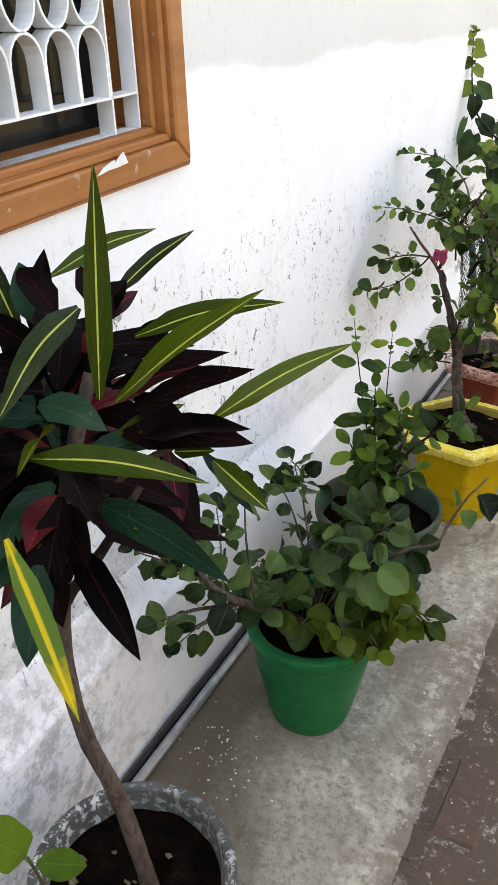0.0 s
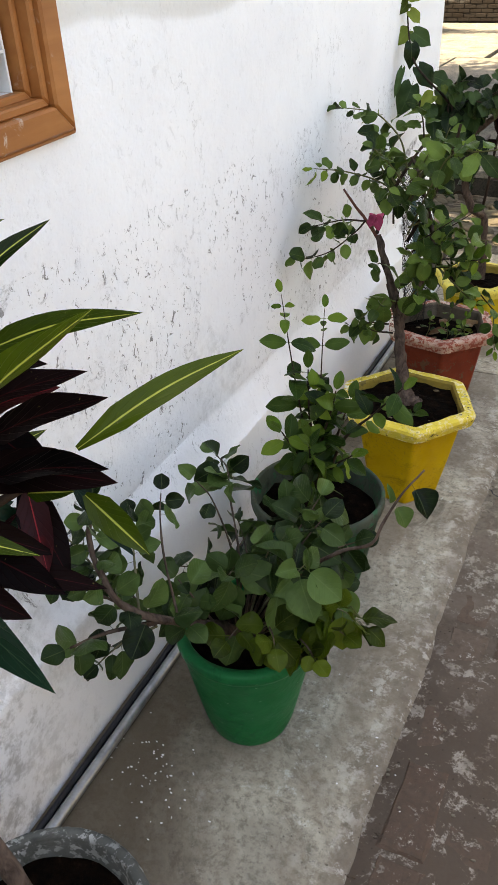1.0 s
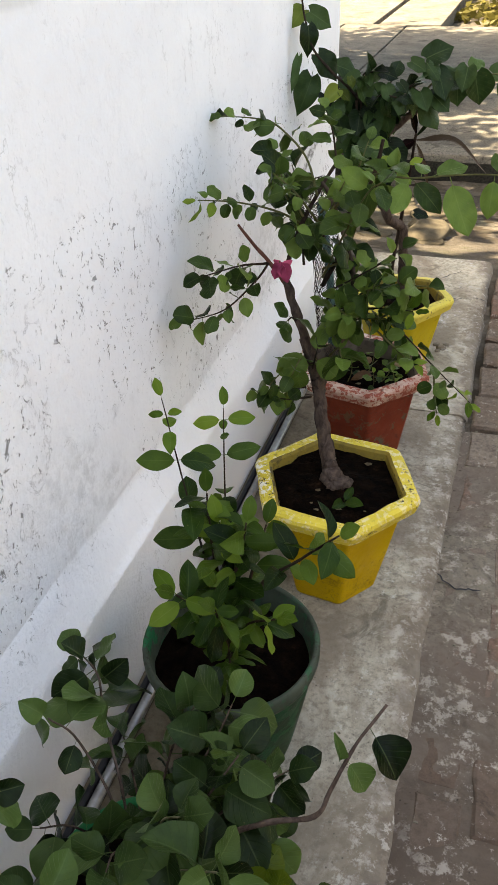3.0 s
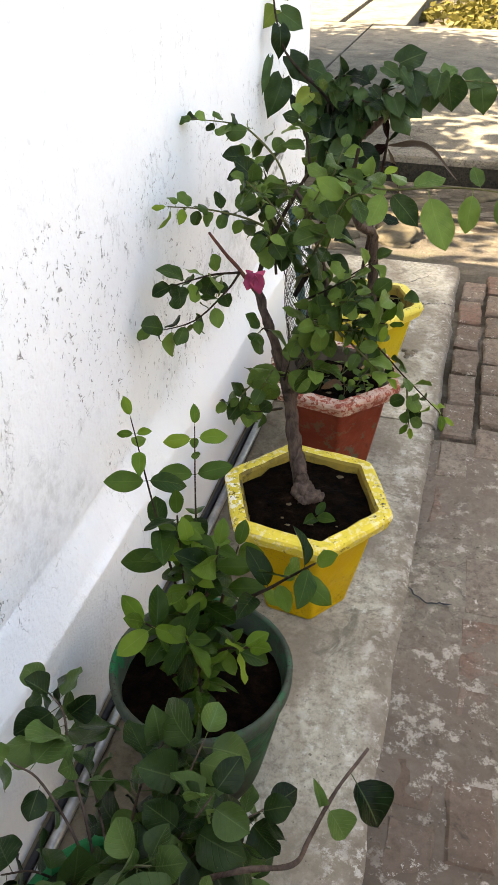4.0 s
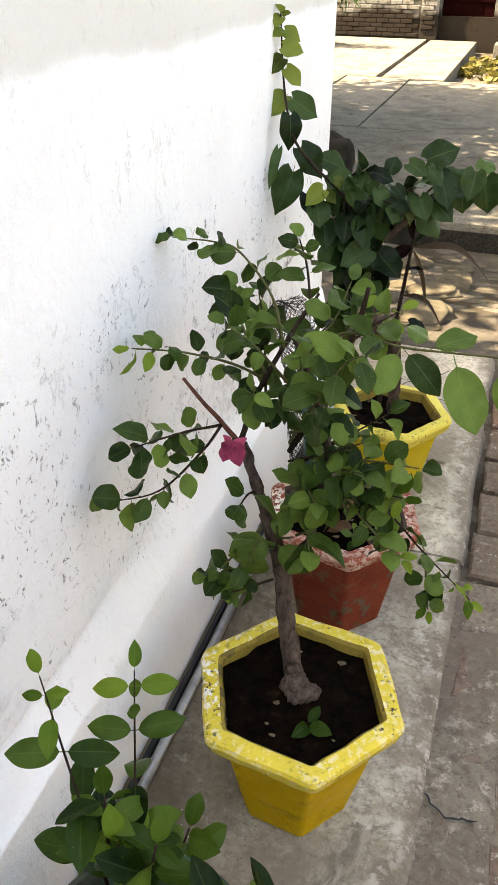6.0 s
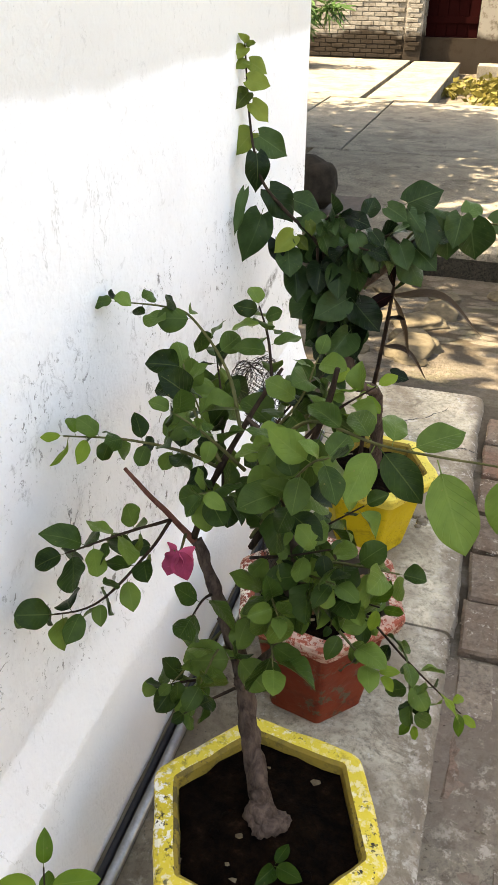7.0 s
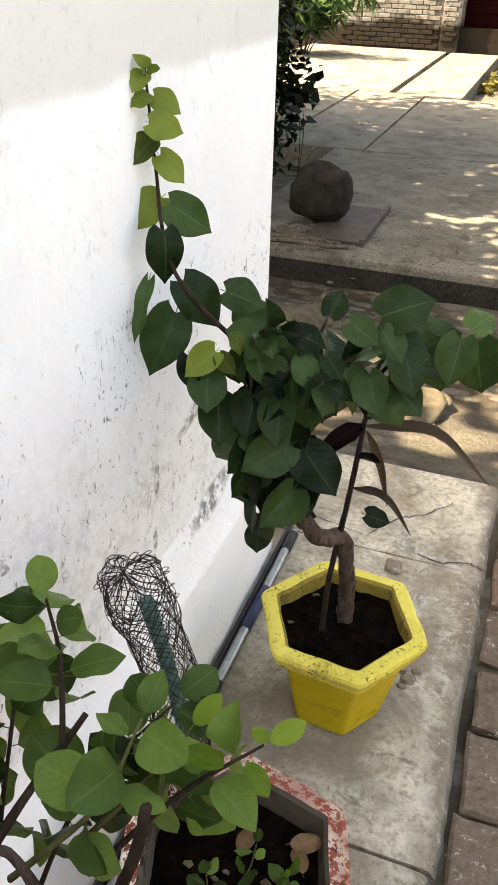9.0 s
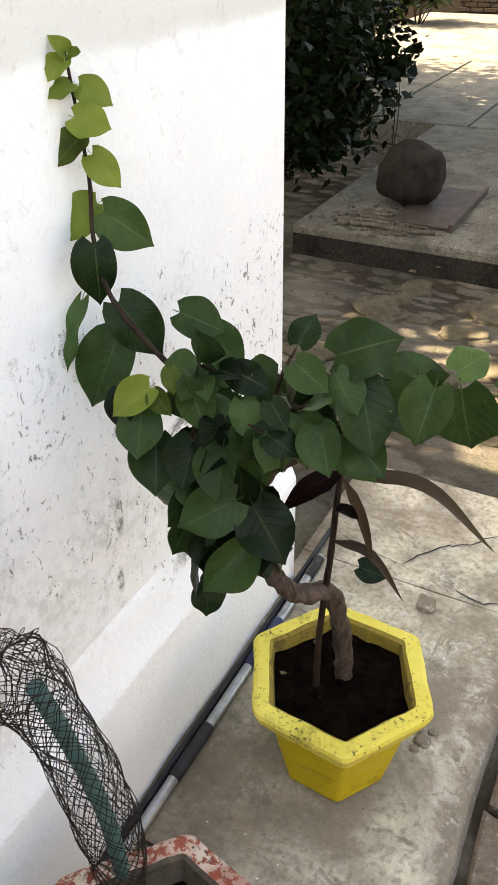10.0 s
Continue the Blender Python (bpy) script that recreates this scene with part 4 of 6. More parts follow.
def blade(name, profile, fold, curl, material, stalk=0.16, wave=0.03, lean=0.0, lobe=0.0):
    """A leaf of unit length along +y, quilted and wavy at its margin; its stalk runs back to the origin."""
    bm = bmesh.new()
    uv = bm.loops.layers.uv.new("UVMap")
    half = (-1.0, -0.72, -0.36, 0.0, 0.36, 0.72, 1.0)
    rows = len(profile) - 1
    grid = []
    for i, w in enumerate(profile):
        s = i / rows
        row = []
        for h in half:
            x = h * w * (1 + lean * (1 if h > 0 else -1))
            ripple = wave * math.sin(s * 9.5 + (2.2 if h > 0 else 0.4) + lean * 40) * abs(h) ** 2 * min(1.0, s * 3)
            quilt = 0.012 * abs(math.sin((s - abs(h) * 0.25) * 16)) * (abs(h) * (1 - abs(h)) * 4)
            z = fold * (abs(x) * 0.45 + 1.2 * x * x) - curl * s * s - 0.25 * abs(curl) * abs(h) ** 3 * w + ripple * (w * 2.8) + quilt
            back = lobe * abs(h) ** 1.3 * max(0.0, 1 - s * 2.6) ** 1.4
            row.append((bm.verts.new((x + 0.5 * lean * s * s, stalk + s * 0.985 - back, z)), (0.5 + h * 0.5, s)))
        grid.append(row)
    for a, b in zip(grid, grid[1:]):
        for j in range(len(half) - 1):
            corners = (a[j], a[j + 1], b[j + 1], b[j])
            face = bm.faces.new([c[0] for c in corners])
            for loop, c in zip(face.loops, corners):
                loop[uv].uv = c[1]
    tri = [[bm.verts.new((0.011 * math.cos(a), y, 0.011 * math.sin(a) + z)) for a in (0.5, 2.6, 4.7)] for y, z in ((0, 0.0), (stalk + 0.1, 0.004))]
    for k in range(3):
        face = bm.faces.new((tri[0][k], tri[0][(k + 1) % 3], tri[1][(k + 1) % 3], tri[1][k]))
        for loop in face.loops:
            loop[uv].uv = (0.5, 0.5)
    bmesh.ops.remove_doubles(bm, verts=bm.verts, dist=0.0003)
    me = bpy.data.meshes.new(name)
    bm.normal_update()
    bm.to_mesh(me)
    bm.free()
    me.polygons.foreach_set("use_smooth", [True] * len(me.polygons))
    me.materials.append(material)
    return me


def leaf_shape(widest, peak, base=0.0, fall=2.2, tip=1.1, point=0.0):
    """Half-widths of a leaf: broadest at peak, round towards the stalk, ending in a short point."""
    out = []
    for i in range(15):
        s = i / 14
        if s < peak:
            out.append(widest * (base + (1 - base) * math.sin(s / peak * math.pi / 2) ** 0.56))
        else:
            u = (s - peak) / (1 - peak)
            out.append(widest * max((1 - u ** fall) ** tip * (1 - point * u ** 4), 0.0))
    out[-1] = 0.0
    return out


BROAD = leaf_shape(0.43, 0.42, 0.12, 2.7, 0.86, 0.35)
DROP = leaf_shape(0.35, 0.44, 0.0, 2.4, 0.88, 0.3)
ROUND = leaf_shape(0.42, 0.48, 0.0, 2.8, 0.72)
OVAL = leaf_shape(0.275, 0.48, 0.0, 2.2, 0.84, 0.2)
CORDATE = leaf_shape(0.455, 0.36, 0.42, 2.15, 0.98, 0.62)
OVATE = outline(0.375, 0.86, 0.72)


def kinds(profile, material, stalk=0.16, lobe=0.0):
    return [blade("leaf", profile, f, c, material, stalk, w, lean, lobe) for f, c, w, lean in
            ((0.30, 0.16, 0.05, 0.05), (0.12, 0.34, 0.07, -0.06), (0.60, 0.14, 0.04, 0.08), (-0.30, 0.24, 0.06, -0.03), (0.22, -0.10, 0.06, 0.0), (0.90, 0.28, 0.05, -0.08), (0.40, 0.50, 0.05, 0.10))]


BUSH, OLIVE, SAP, SMALL = kinds(BROAD, LEAF_BUSH, 0.25), kinds(BROAD, LEAF_OLIVE, 0.2), kinds(OVAL, LEAF_SAP, 0.08), kinds(DROP, LEAF_SMALL) + kinds(ROUND, LEAF_SMALL)
YOUNG, SHADED_HEARTS, BIG = kinds(OVAL, LEAF_YOUNG), kinds(CORDATE, LEAF_HEART, 0.16, 0.15), kinds(DROP, LEAF_SMALL)
# lighter copy for the crown's lit upper leaves, near-black one for its shade
LIME_HEARTS, LIT_HEARTS = kinds(CORDATE, LEAF_LIME, 0.16, 0.15), kinds(CORDATE, LEAF_BUSH, 0.16, 0.15)


def leaf(plant, meshes, at, way, size, face=(0.35, -0.45, 0.9), wide=1.0):
    """One leaf at a point of a stem: way it points, side it turns up."""
    way, face = Vector(way).normalized(), Vector(face)
    side = way.cross(face)
    if side.length < 1e-3:
        side = way.orthogonal()
    side.normalize()
    up = side.cross(way)
    m = Matrix((side, way, up)).transposed().to_4x4()
    ob = new("leaf", random.choice(meshes))
    ob.parent = plant
    ob.matrix_basis = Matrix.Translation(Vector(at) - (plant.parent or plant).location) @ m @ Matrix.Diagonal((size * wide, size, size, 1))
    return ob


def stem(plant, points, r0, r1, material, name="branch", sides=7, rough=0.25):
    line = smooth_line(points)
    bm = bmesh.new()
    tube_into(bm, [q - plant.location for q in line], r0, r1, sides, rough)
    ob = part(name, bm, material, plant, smooth=True)
    return ob, line


def dress(grown, meshes, count, size, start=0.2, spread=0.9, droop=0.25, vary=0.3, end=True, opposite=False, young=None, tip_scale=0.75):
    """Leaves set round a stem, turned towards the open yard and the light."""
    plant, line = grown
    turn = random.uniform(0, math.tau)
    n = len(line) - 1
    for k in range(count):
        s = start + (1 - start) * (k + 0.5 * random.random()) / count
        i = min(int(s * n), n - 1)
        q = line[i].lerp(line[i + 1], s * n - i)
        along = (line[i + 1] - line[i]).normalized()
        a = along.orthogonal().normalized()
        b = along.cross(a)
        turn += 2.4 if not opposite else (math.pi if k % 2 else math.pi / 2)
        out = a * math.cos(turn) + b * math.sin(turn)
        way = along * random.uniform(0.15, 0.6) + out * spread + Vector((0, 0, -droop * random.uniform(0.3, 1.7)))
        big = size * random.uniform(1 - vary, 1 + vary) * (1 + (tip_scale - 1) * s)
        face = (random.uniform(-0.5, 1.0), random.uniform(-1.0, 0.5), random.uniform(0.3, 1.0))
        leaf(plant, young if young and s > 0.82 else meshes, q, way, big, face)
    if end:
        leaf(plant, young or meshes, line[-1], line[-1] - line[-2], size * (0.45 if opposite else 0.65))


def strap_leaf(plant, base, tip, width, sag, material, twist=None):
    """A long croton leaf arching from base to tip."""
    base, tip = Vector(base) - plant.location, Vector(tip) - plant.location
    mid = base.lerp(tip, 0.5) + Vector((0, 0, sag))
    line = smooth_line((base, mid, tip), 6)
    bm = bmesh.new()
    uv = bm.loops.layers.uv.new("UVMap")
    face_to = Vector((0.45, -0.55, 0.75)) if twist is None else Vector(twist)
    face_to += Vector((random.uniform(-0.4, 0.4), random.uniform(-0.4, 0.4), random.uniform(-0.2, 0.2)))
    grid = []
    for i, q in enumerate(line):
        s = i / (len(line) - 1)
        along = (line[min(i + 1, len(line) - 1)] - line[max(i - 1, 0)]).normalized()
        side = along.cross(face_to).normalized()
        up = side.cross(along)
        w = width * 0.33 * min(1.0, (s * 3.2 + 0.22)) * (1 - max(0, (s - 0.5) / 0.5) ** 1.6)
        wob = 0.16 * math.sin(s * 9 + width * 300)
        grid.append([(bm.verts.new(q + side * (h * w) + up * (w * (0.30 * abs(h) + wob * abs(h)))), (0.5 + h * 0.5, s)) for h in (-1, -0.5, 0, 0.5, 1)])
    for a, b in zip(grid, grid[1:]):
        for j in range(4):
            corners = (a[j], a[j + 1], b[j + 1], b[j])
            face = bm.faces.new([c[0] for c in corners])
            for loop, c in zip(face.loops, corners):
                loop[uv].uv = c[1]
    return part("leaf", bm, material, plant, smooth=True)


# ---- croton in the ashen pot ----
croton = thing("croton_plant", (-0.375, -0.05, 0.255), "croton with long green and maroon strap leaves in ashen pot", "plant", "potted plants along the wall")
stem(croton, [(-0.352, -0.05, 0.235), (-0.362, -0.058, 0.344), (-0.385, -0.065, 0.49), (-0.428, -0.066, 0.60), (-0.449, -0.058, 0.70), (-0.43, -0.065, 0.82), (-0.41, -0.07, 0.93), (-0.40, -0.04, 1.03), (-0.40, 0.0, 1.10)], 0.0135, 0.008, BARK, "trunk", 9, 0.15)
stem(croton, [(-0.432, -0.065, 0.81), (-0.40, -0.07, 0.86), (-0.36, -0.06, 0.92), (-0.34, -0.01, 0.98)], 0.008, 0.005, BARK_DARK)
stem(croton, [(-0.41, -0.07, 0.92), (-0.37, 0.0, 0.98), (-0.33, 0.09, 1.0)], 0.007, 0.004, BARK_DARK)
strap_leaf(croton, (-0.319, 0.109, 1.012), (-0.197, 0.246, 1.082), 0.042, 0.009, CROTON_GREEN)
strap_leaf(croton, (-0.357, -0.015, 1.083), (-0.19, 0.001, 1.224), 0.055, 0.006, CROTON_GREEN)
strap_leaf(croton, (-0.393, 0.074, 1.117), (-0.222, 0.108, 1.173), 0.038, 0.009, CROTON_GREEN)
strap_leaf(croton, (-0.467, 0.131, 1.134), (-0.411, 0.236, 1.197), 0.03, 0.006, CROTON_GREEN)
strap_leaf(croton, (-0.525, 0.092, 1.162), (-0.455, 0.218, 1.198), 0.03, 0.009, CROTON_GREEN)
strap_leaf(croton, (-0.341, -0.059, 1.108), (-0.333, -0.041, 1.329), 0.04, 0.0, CROTON_GREEN)
strap_leaf(croton, (-0.377, -0.125, 1.066), (-0.198, -0.09, 1.07), 0.042, 0.009, CROTON_GREEN)
strap_leaf(croton, (-0.323, -0.106, 1.024), (-0.135, -0.165, 1.036), 0.048, 0.006, CROTON_TEAL)
strap_leaf(croton, (-0.351, 0.023, 1.023), (-0.225, 0.036, 1.058), 0.05, 0.006, CROTON_DARK)
strap_leaf(croton, (-0.379, 0.043, 1.043), (-0.229, 0.054, 1.118), 0.05, 0.006, CROTON_DARK)
strap_leaf(croton, (-0.353, -0.109, 0.962), (-0.23, -0.173, 0.913), 0.05, 0.0, CROTON_DARK)
strap_leaf(croton, (-0.323, -0.219, 1.051), (-0.234, -0.256, 0.913), 0.034, 0.0, CROTON_GOLD)
strap_leaf(croton, (-0.408, 0.003, 1.171), (-0.394, -0.147, 1.106), 0.045, 0.015, CROTON_GREEN)
strap_leaf(croton, (-0.393, 0.002, 1.001), (-0.359, 0.115, 1.022), 0.035, 0.009, CROTON_GREEN)
strap_leaf(croton, (-0.448, 0.074, 1.127), (-0.432, 0.138, 1.145), 0.035, 0.0, CROTON_RED)
strap_leaf(croton, (-0.45, -0.01, 1.11), (-0.497, -0.059, 1.171), 0.05, 0.006, CROTON_DARK)
strap_leaf(croton, (-0.396, -0.085, 1.102), (-0.317, -0.08, 1.089), 0.05, 0.006, CROTON_TEAL)
strap_leaf(croton, (-0.496, 0.024, 1.116), (-0.519, 0.083, 1.199), 0.045, 0.0, CROTON_DARK)
strap_leaf(croton, (-0.507, 0.014, 1.118), (-0.555, 0.012, 1.23), 0.04, 0.006, CROTON_GREEN)
strap_leaf(croton, (-0.359, -0.111, 1.02), (-0.325, -0.201, 0.936), 0.055, 0.0, CROTON_DARK)
strap_leaf(croton, (-0.362, -0.065, 0.963), (-0.292, -0.024, 0.91), 0.05, 0.006, CROTON_DARK)
strap_leaf(croton, (-0.389, -0.071, 1.044), (-0.401, -0.18, 1.036), 0.05, 0.012, CROTON_DARK)
strap_leaf(croton, (-0.417, -0.046, 1.052), (-0.35, -0.171, 1.077), 0.035, 0.009, CROTON_GREEN)
strap_leaf(croton, (-0.353, 0.065, 0.983), (-0.318, 0.033, 0.908), 0.05, 0.0, CROTON_RED)
strap_leaf(croton, (-0.334, 0.109, 0.965), (-0.253, 0.09, 0.909), 0.035, 0.0, CROTON_TEAL)
strap_leaf(croton, (-0.35, -0.106, 1.053), (-0.271, -0.166, 1.049), 0.06, 0.0, CROTON_DARK)
strap_leaf(croton, (-0.466, 0.121, 1.172), (-0.487, 0.142, 1.205), 0.02, 0.0, CROTON_GREEN)
strap_leaf(croton, (-0.344, -0.169, 0.981), (-0.319, -0.228, 0.912), 0.06, 0.0, CROTON_TEAL)
strap_leaf(croton, (-0.42, 0.0, 1.078), (-0.395, 0.094, 1.08), 0.055, 0.006, CROTON_DARK)
strap_leaf(croton, (-0.405, -0.044, 0.997), (-0.314, 0.048, 0.924), 0.05, 0.009, CROTON_DARK)
strap_leaf(croton, (-0.42, -0.057, 1.109), (-0.42, -0.109, 1.155), 0.05, 0.006, CROTON_DARK)
strap_leaf(croton, (-0.405, -0.07, 0.968), (-0.391, -0.157, 0.956), 0.06, 0.006, CROTON_DARK)
strap_leaf(croton, (-0.45, 0.014, 1.154), (-0.519, 0.035, 1.19), 0.05, 0.006, CROTON_DARK)
strap_leaf(croton, (-0.322, 0.034, 1.007), (-0.275, 0.044, 1.015), 0.03, 0.0, CROTON_GREEN)
strap_leaf(croton, (-0.436, 0.045, 1.105), (-0.336, 0.109, 1.103), 0.05, 0.006, CROTON_DARK)
strap_leaf(croton, (-0.409, 0.044, 1.062), (-0.292, 0.111, 1.103), 0.055, 0.006, CROTON_DARK)
strap_leaf(croton, (-0.409, 0.052, 1.051), (-0.329, 0.113, 1.078), 0.05, 0.006, CROTON_RED)
strap_leaf(croton, (-0.383, 0.023, 1.019), (-0.232, 0.054, 1.03), 0.07, 0.006, CROTON_DARK)
strap_leaf(croton, (-0.399, 0.071, 1.045), (-0.317, 0.072, 0.996), 0.06, 0.0, CROTON_DARK)
strap_leaf(croton, (-0.438, 0.033, 1.038), (-0.341, 0.064, 1.009), 0.06, 0.0, CROTON_DARK)
strap_leaf(croton, (-0.476, 0.088, 1.18), (-0.419, 0.075, 1.135), 0.05, 0.0, CROTON_DARK)
strap_leaf(croton, (-0.449, 0.077, 1.133), (-0.438, 0.126, 1.161), 0.05, 0.0, CROTON_DARK)
strap_leaf(croton, (-0.482, 0.018, 1.135), (-0.518, 0.039, 1.195), 0.06, 0.0, CROTON_TEAL)
strap_leaf(croton, (-0.364, 0.068, 0.978), (-0.304, 0.047, 0.895), 0.06, 0.0, CROTON_DARK)
strap_leaf(croton, (-0.395, 0.005, 0.949), (-0.298, 0.031, 0.891), 0.06, 0.0, CROTON_DARK)
strap_leaf(croton, (-0.387, -0.001, 0.915), (-0.269, 0.06, 0.885), 0.045, 0.006, CROTON_DARK)
strap_leaf(croton, (-0.391, -0.119, 0.974), (-0.335, -0.161, 0.899), 0.06, 0.0, CROTON_DARK)
strap_leaf(croton, (-0.418, -0.117, 0.971), (-0.361, -0.158, 0.909), 0.06, 0.0, CROTON_DARK)
strap_leaf(croton, (-0.315, 0.104, 0.96), (-0.226, 0.079, 0.929), 0.045, 0.0, CROTON_GREEN)
strap_leaf(croton, (-0.483, 0.061, 1.105), (-0.409, 0.044, 1.062), 0.06, 0.0, CROTON_DARK)
strap_leaf(croton, (-0.447, 0.01, 1.017), (-0.364, 0.013, 0.984), 0.06, 0.0, CROTON_DARK)
strap_leaf(croton, (-0.423, 0.096, 1.074), (-0.393, 0.154, 1.116), 0.05, 0.0, CROTON_DARK)
strap_leaf(croton, (-0.391, -0.091, 0.985), (-0.308, -0.139, 0.973), 0.07, 0.0, CROTON_DARK)
for k in range(90):
    a = random.uniform(0, math.tau)
    hub = Vector((-0.415, -0.045, 0.90 + 0.19 * random.random()))
    out = Vector((math.cos(a), math.sin(a), random.uniform(-0.5, 0.5))).normalized()
    if out.x > 0.45:
        out.x *= -0.4
    strap_leaf(croton, hub + out * 0.02, hub + out * random.uniform(0.12, 0.19), random.uniform(0.045, 0.065), random.uniform(0, 0.03), random.choice((CROTON_DARK, CROTON_DARK, CROTON_DARK, CROTON_TEAL, CROTON_RED)))
croton.location += Vector((0.0085, 0.005, -0.004))
seedling = thing("weed_seedling", (-0.44, -0.13, 0.255), "pale green broad-leaved weed in the ashen pot", "plant")
line = stem(seedling, [(-0.45, -0.13, 0.25), (-0.44, -0.16, 0.38), (-0.42, -0.19, 0.50)], 0.003, 0.002, TWIG)
for at, way, size in (((-0.42, -0.19, 0.50), (0.1, -0.2, 0.4), 0.10), ((-0.42, -0.19, 0.49), (0.9, 0.35, 0.1), 0.07), ((-0.43, -0.18, 0.46), (-0.6, 0.1, 0.2), 0.08)):
    leaf(line[0], YOUNG, at, way, size)

# ---- bougainvillea bush in the green pot ----
bush = thing("bougainvillea_bush", (-0.39, 0.595, 0.245), "low spreading bougainvillea with broad green leaves in the green pot", "plant", "potted plants along the wall")
root = (-0.39, 0.595, 0.235)
stem(bush, [root, (-0.40, 0.56, 0.30), (-0.415, 0.50, 0.36)], 0.017, 0.012, BARK, "trunk", 9, 0.3)
wood = stem(bush, [(-0.405, 0.54, 0.33), (-0.43, 0.44, 0.42), (-0.474, 0.345, 0.53), (-0.53, 0.36, 0.62), (-0.545, 0.40, 0.68)], 0.010, 0.003, BARK, rough=0.5)
dress(wood, BUSH, 30, 0.052, 0.15, droop=0.3)
side = stem(bush, [(-0.45, 0.40, 0.45), (-0.50, 0.33, 0.47), (-0.53, 0.27, 0.48)], 0.005, 0.002, BARK)
dress(side, BUSH, 5, 0.065, 0.4, droop=0.5)
WALL_LIMBS = [
    ([(-0.43, 0.44, 0.42), (-0.46, 0.46, 0.54), (-0.48, 0.49, 0.60), (-0.50, 0.53, 0.62)], 2, 0.055, 0.7, 0),
    ([(-0.45, 0.40, 0.45), (-0.52, 0.41, 0.50), (-0.58, 0.42, 0.50)], 8, 0.05, 0.3, 0),
    ([(-0.474, 0.345, 0.53), (-0.55, 0.37, 0.58), (-0.62, 0.40, 0.59)], 9, 0.05, 0.3, 0),
    ([(-0.474, 0.345, 0.53), (-0.56, 0.34, 0.55), (-0.62, 0.33, 0.56)], 8, 0.05, 0.3, 0),
    ([(-0.46, 0.37, 0.50), (-0.50, 0.43, 0.57), (-0.53, 0.47, 0.60)], 9, 0.052, 0.3, 0),
    ([(-0.41, 0.52, 0.36), (-0.43, 0.49, 0.44), (-0.45, 0.48, 0.48)], 4, 0.056, 0.35, 0),
    ([(-0.45, 0.40, 0.44), (-0.51, 0.37, 0.40), (-0.56, 0.35, 0.34)], 6, 0.055, 0.4, 0),
]
BACK_LIMBS = [
    ([root, (-0.42, 0.66, 0.40), (-0.46, 0.71, 0.50), (-0.485, 0.75, 0.54), (-0.52, 0.77, 0.55)], 13, 0.068, 0.5, 0),
    ([root, (-0.42, 0.64, 0.40), (-0.47, 0.66, 0.52), (-0.50, 0.65, 0.57)], 2, 0.06, 0.5, 0),
    ([root, (-0.33, 0.60, 0.42), (-0.27, 0.57, 0.55), (-0.24, 0.55, 0.62)], 12, 0.078, 0.35, 0),
    ([root, (-0.30, 0.63, 0.36), (-0.20, 0.61, 0.44), (-0.14, 0.595, 0.43)], 12, 0.066, 0.45, 2),
    ([root, (-0.35, 0.70, 0.44), (-0.32, 0.78, 0.52), (-0.31, 0.84, 0.55)], 13, 0.072, 0.3, 0),
    ([root, (-0.39, 0.70, 0.40), (-0.39, 0.80, 0.46), (-0.37, 0.87, 0.50)], 13, 0.072, 0.3, 0),
    ([root, (-0.31, 0.67, 0.42), (-0.25, 0.72, 0.49), (-0.21, 0.77, 0.50)], 14, 0.07, 0.3, 0),
]
FRONT_LIMBS = [
    ([root, (-0.33, 0.66, 0.44), (-0.29, 0.69, 0.54), (-0.27, 0.72, 0.58)], 13, 0.075, 0.3, 0),
    ([root, (-0.36, 0.63, 0.44), (-0.34, 0.62, 0.54), (-0.31, 0.61, 0.59)], 12, 0.078, 0.35, 0),
    ([root, (-0.29, 0.62, 0.36), (-0.22, 0.60, 0.40), (-0.17, 0.57, 0.42)], 11, 0.066, 0.35, 1),
    ([root, (-0.36, 0.57, 0.36), (-0.35, 0.51, 0.42), (-0.35, 0.47, 0.43)], 2, 0.070, 0.5, 1),
    ([root, (-0.33, 0.57, 0.37), (-0.29, 0.52, 0.43), (-0.27, 0.49, 0.43)], 5, 0.068, 0.45, 2),
    ([root, (-0.30, 0.59, 0.35), (-0.24, 0.55, 0.38), (-0.21, 0.53, 0.37)], 8, 0.062, 0.45, 2),
    ([root, (-0.38, 0.62, 0.40), (-0.39, 0.58, 0.50), (-0.38, 0.54, 0.54)], 5, 0.07, 0.4, 0),
]
POT_LIMBS = [
    ([root, (-0.43, 0.62, 0.34), (-0.48, 0.62, 0.38), (-0.52, 0.60, 0.39)], 7, 0.062, 0.4, 0),
    ([root, (-0.42, 0.57, 0.34), (-0.46, 0.53, 0.38), (-0.49, 0.51, 0.37)], 7, 0.06, 0.4, 0),
    ([root, (-0.40, 0.66, 0.35), (-0.44, 0.72, 0.40), (-0.47, 0.76, 0.40)], 8, 0.064, 0.4, 0),
    ([root, (-0.34, 0.62, 0.38), (-0.28, 0.66, 0.40), (-0.23, 0.70, 0.40)], 13, 0.07, 0.3, 0),
    ([root, (-0.37, 0.68, 0.36), (-0.34, 0.76, 0.38), (-0.30, 0.82, 0.42)], 13, 0.07, 0.3, 0),
]
for points, n, size, start, yellow in WALL_LIMBS + BACK_LIMBS + FRONT_LIMBS + POT_LIMBS:
    if points[-1][0] > -0.42:
        points = [(x, y - 0.25 * max(0.0, y - 0.7), 0.235 + (z - 0.235) * 0.76) for x, y, z in points]
    line = stem(bush, points, 0.0026, 0.0011, BARK_PALE if n % 3 == 0 else BARK)
    dress(line, (BUSH, BUSH + OLIVE, OLIVE)[yellow], n + 2, size * 0.93, start, droop=0.4, young=OLIVE if yellow else None, vary=0.35)
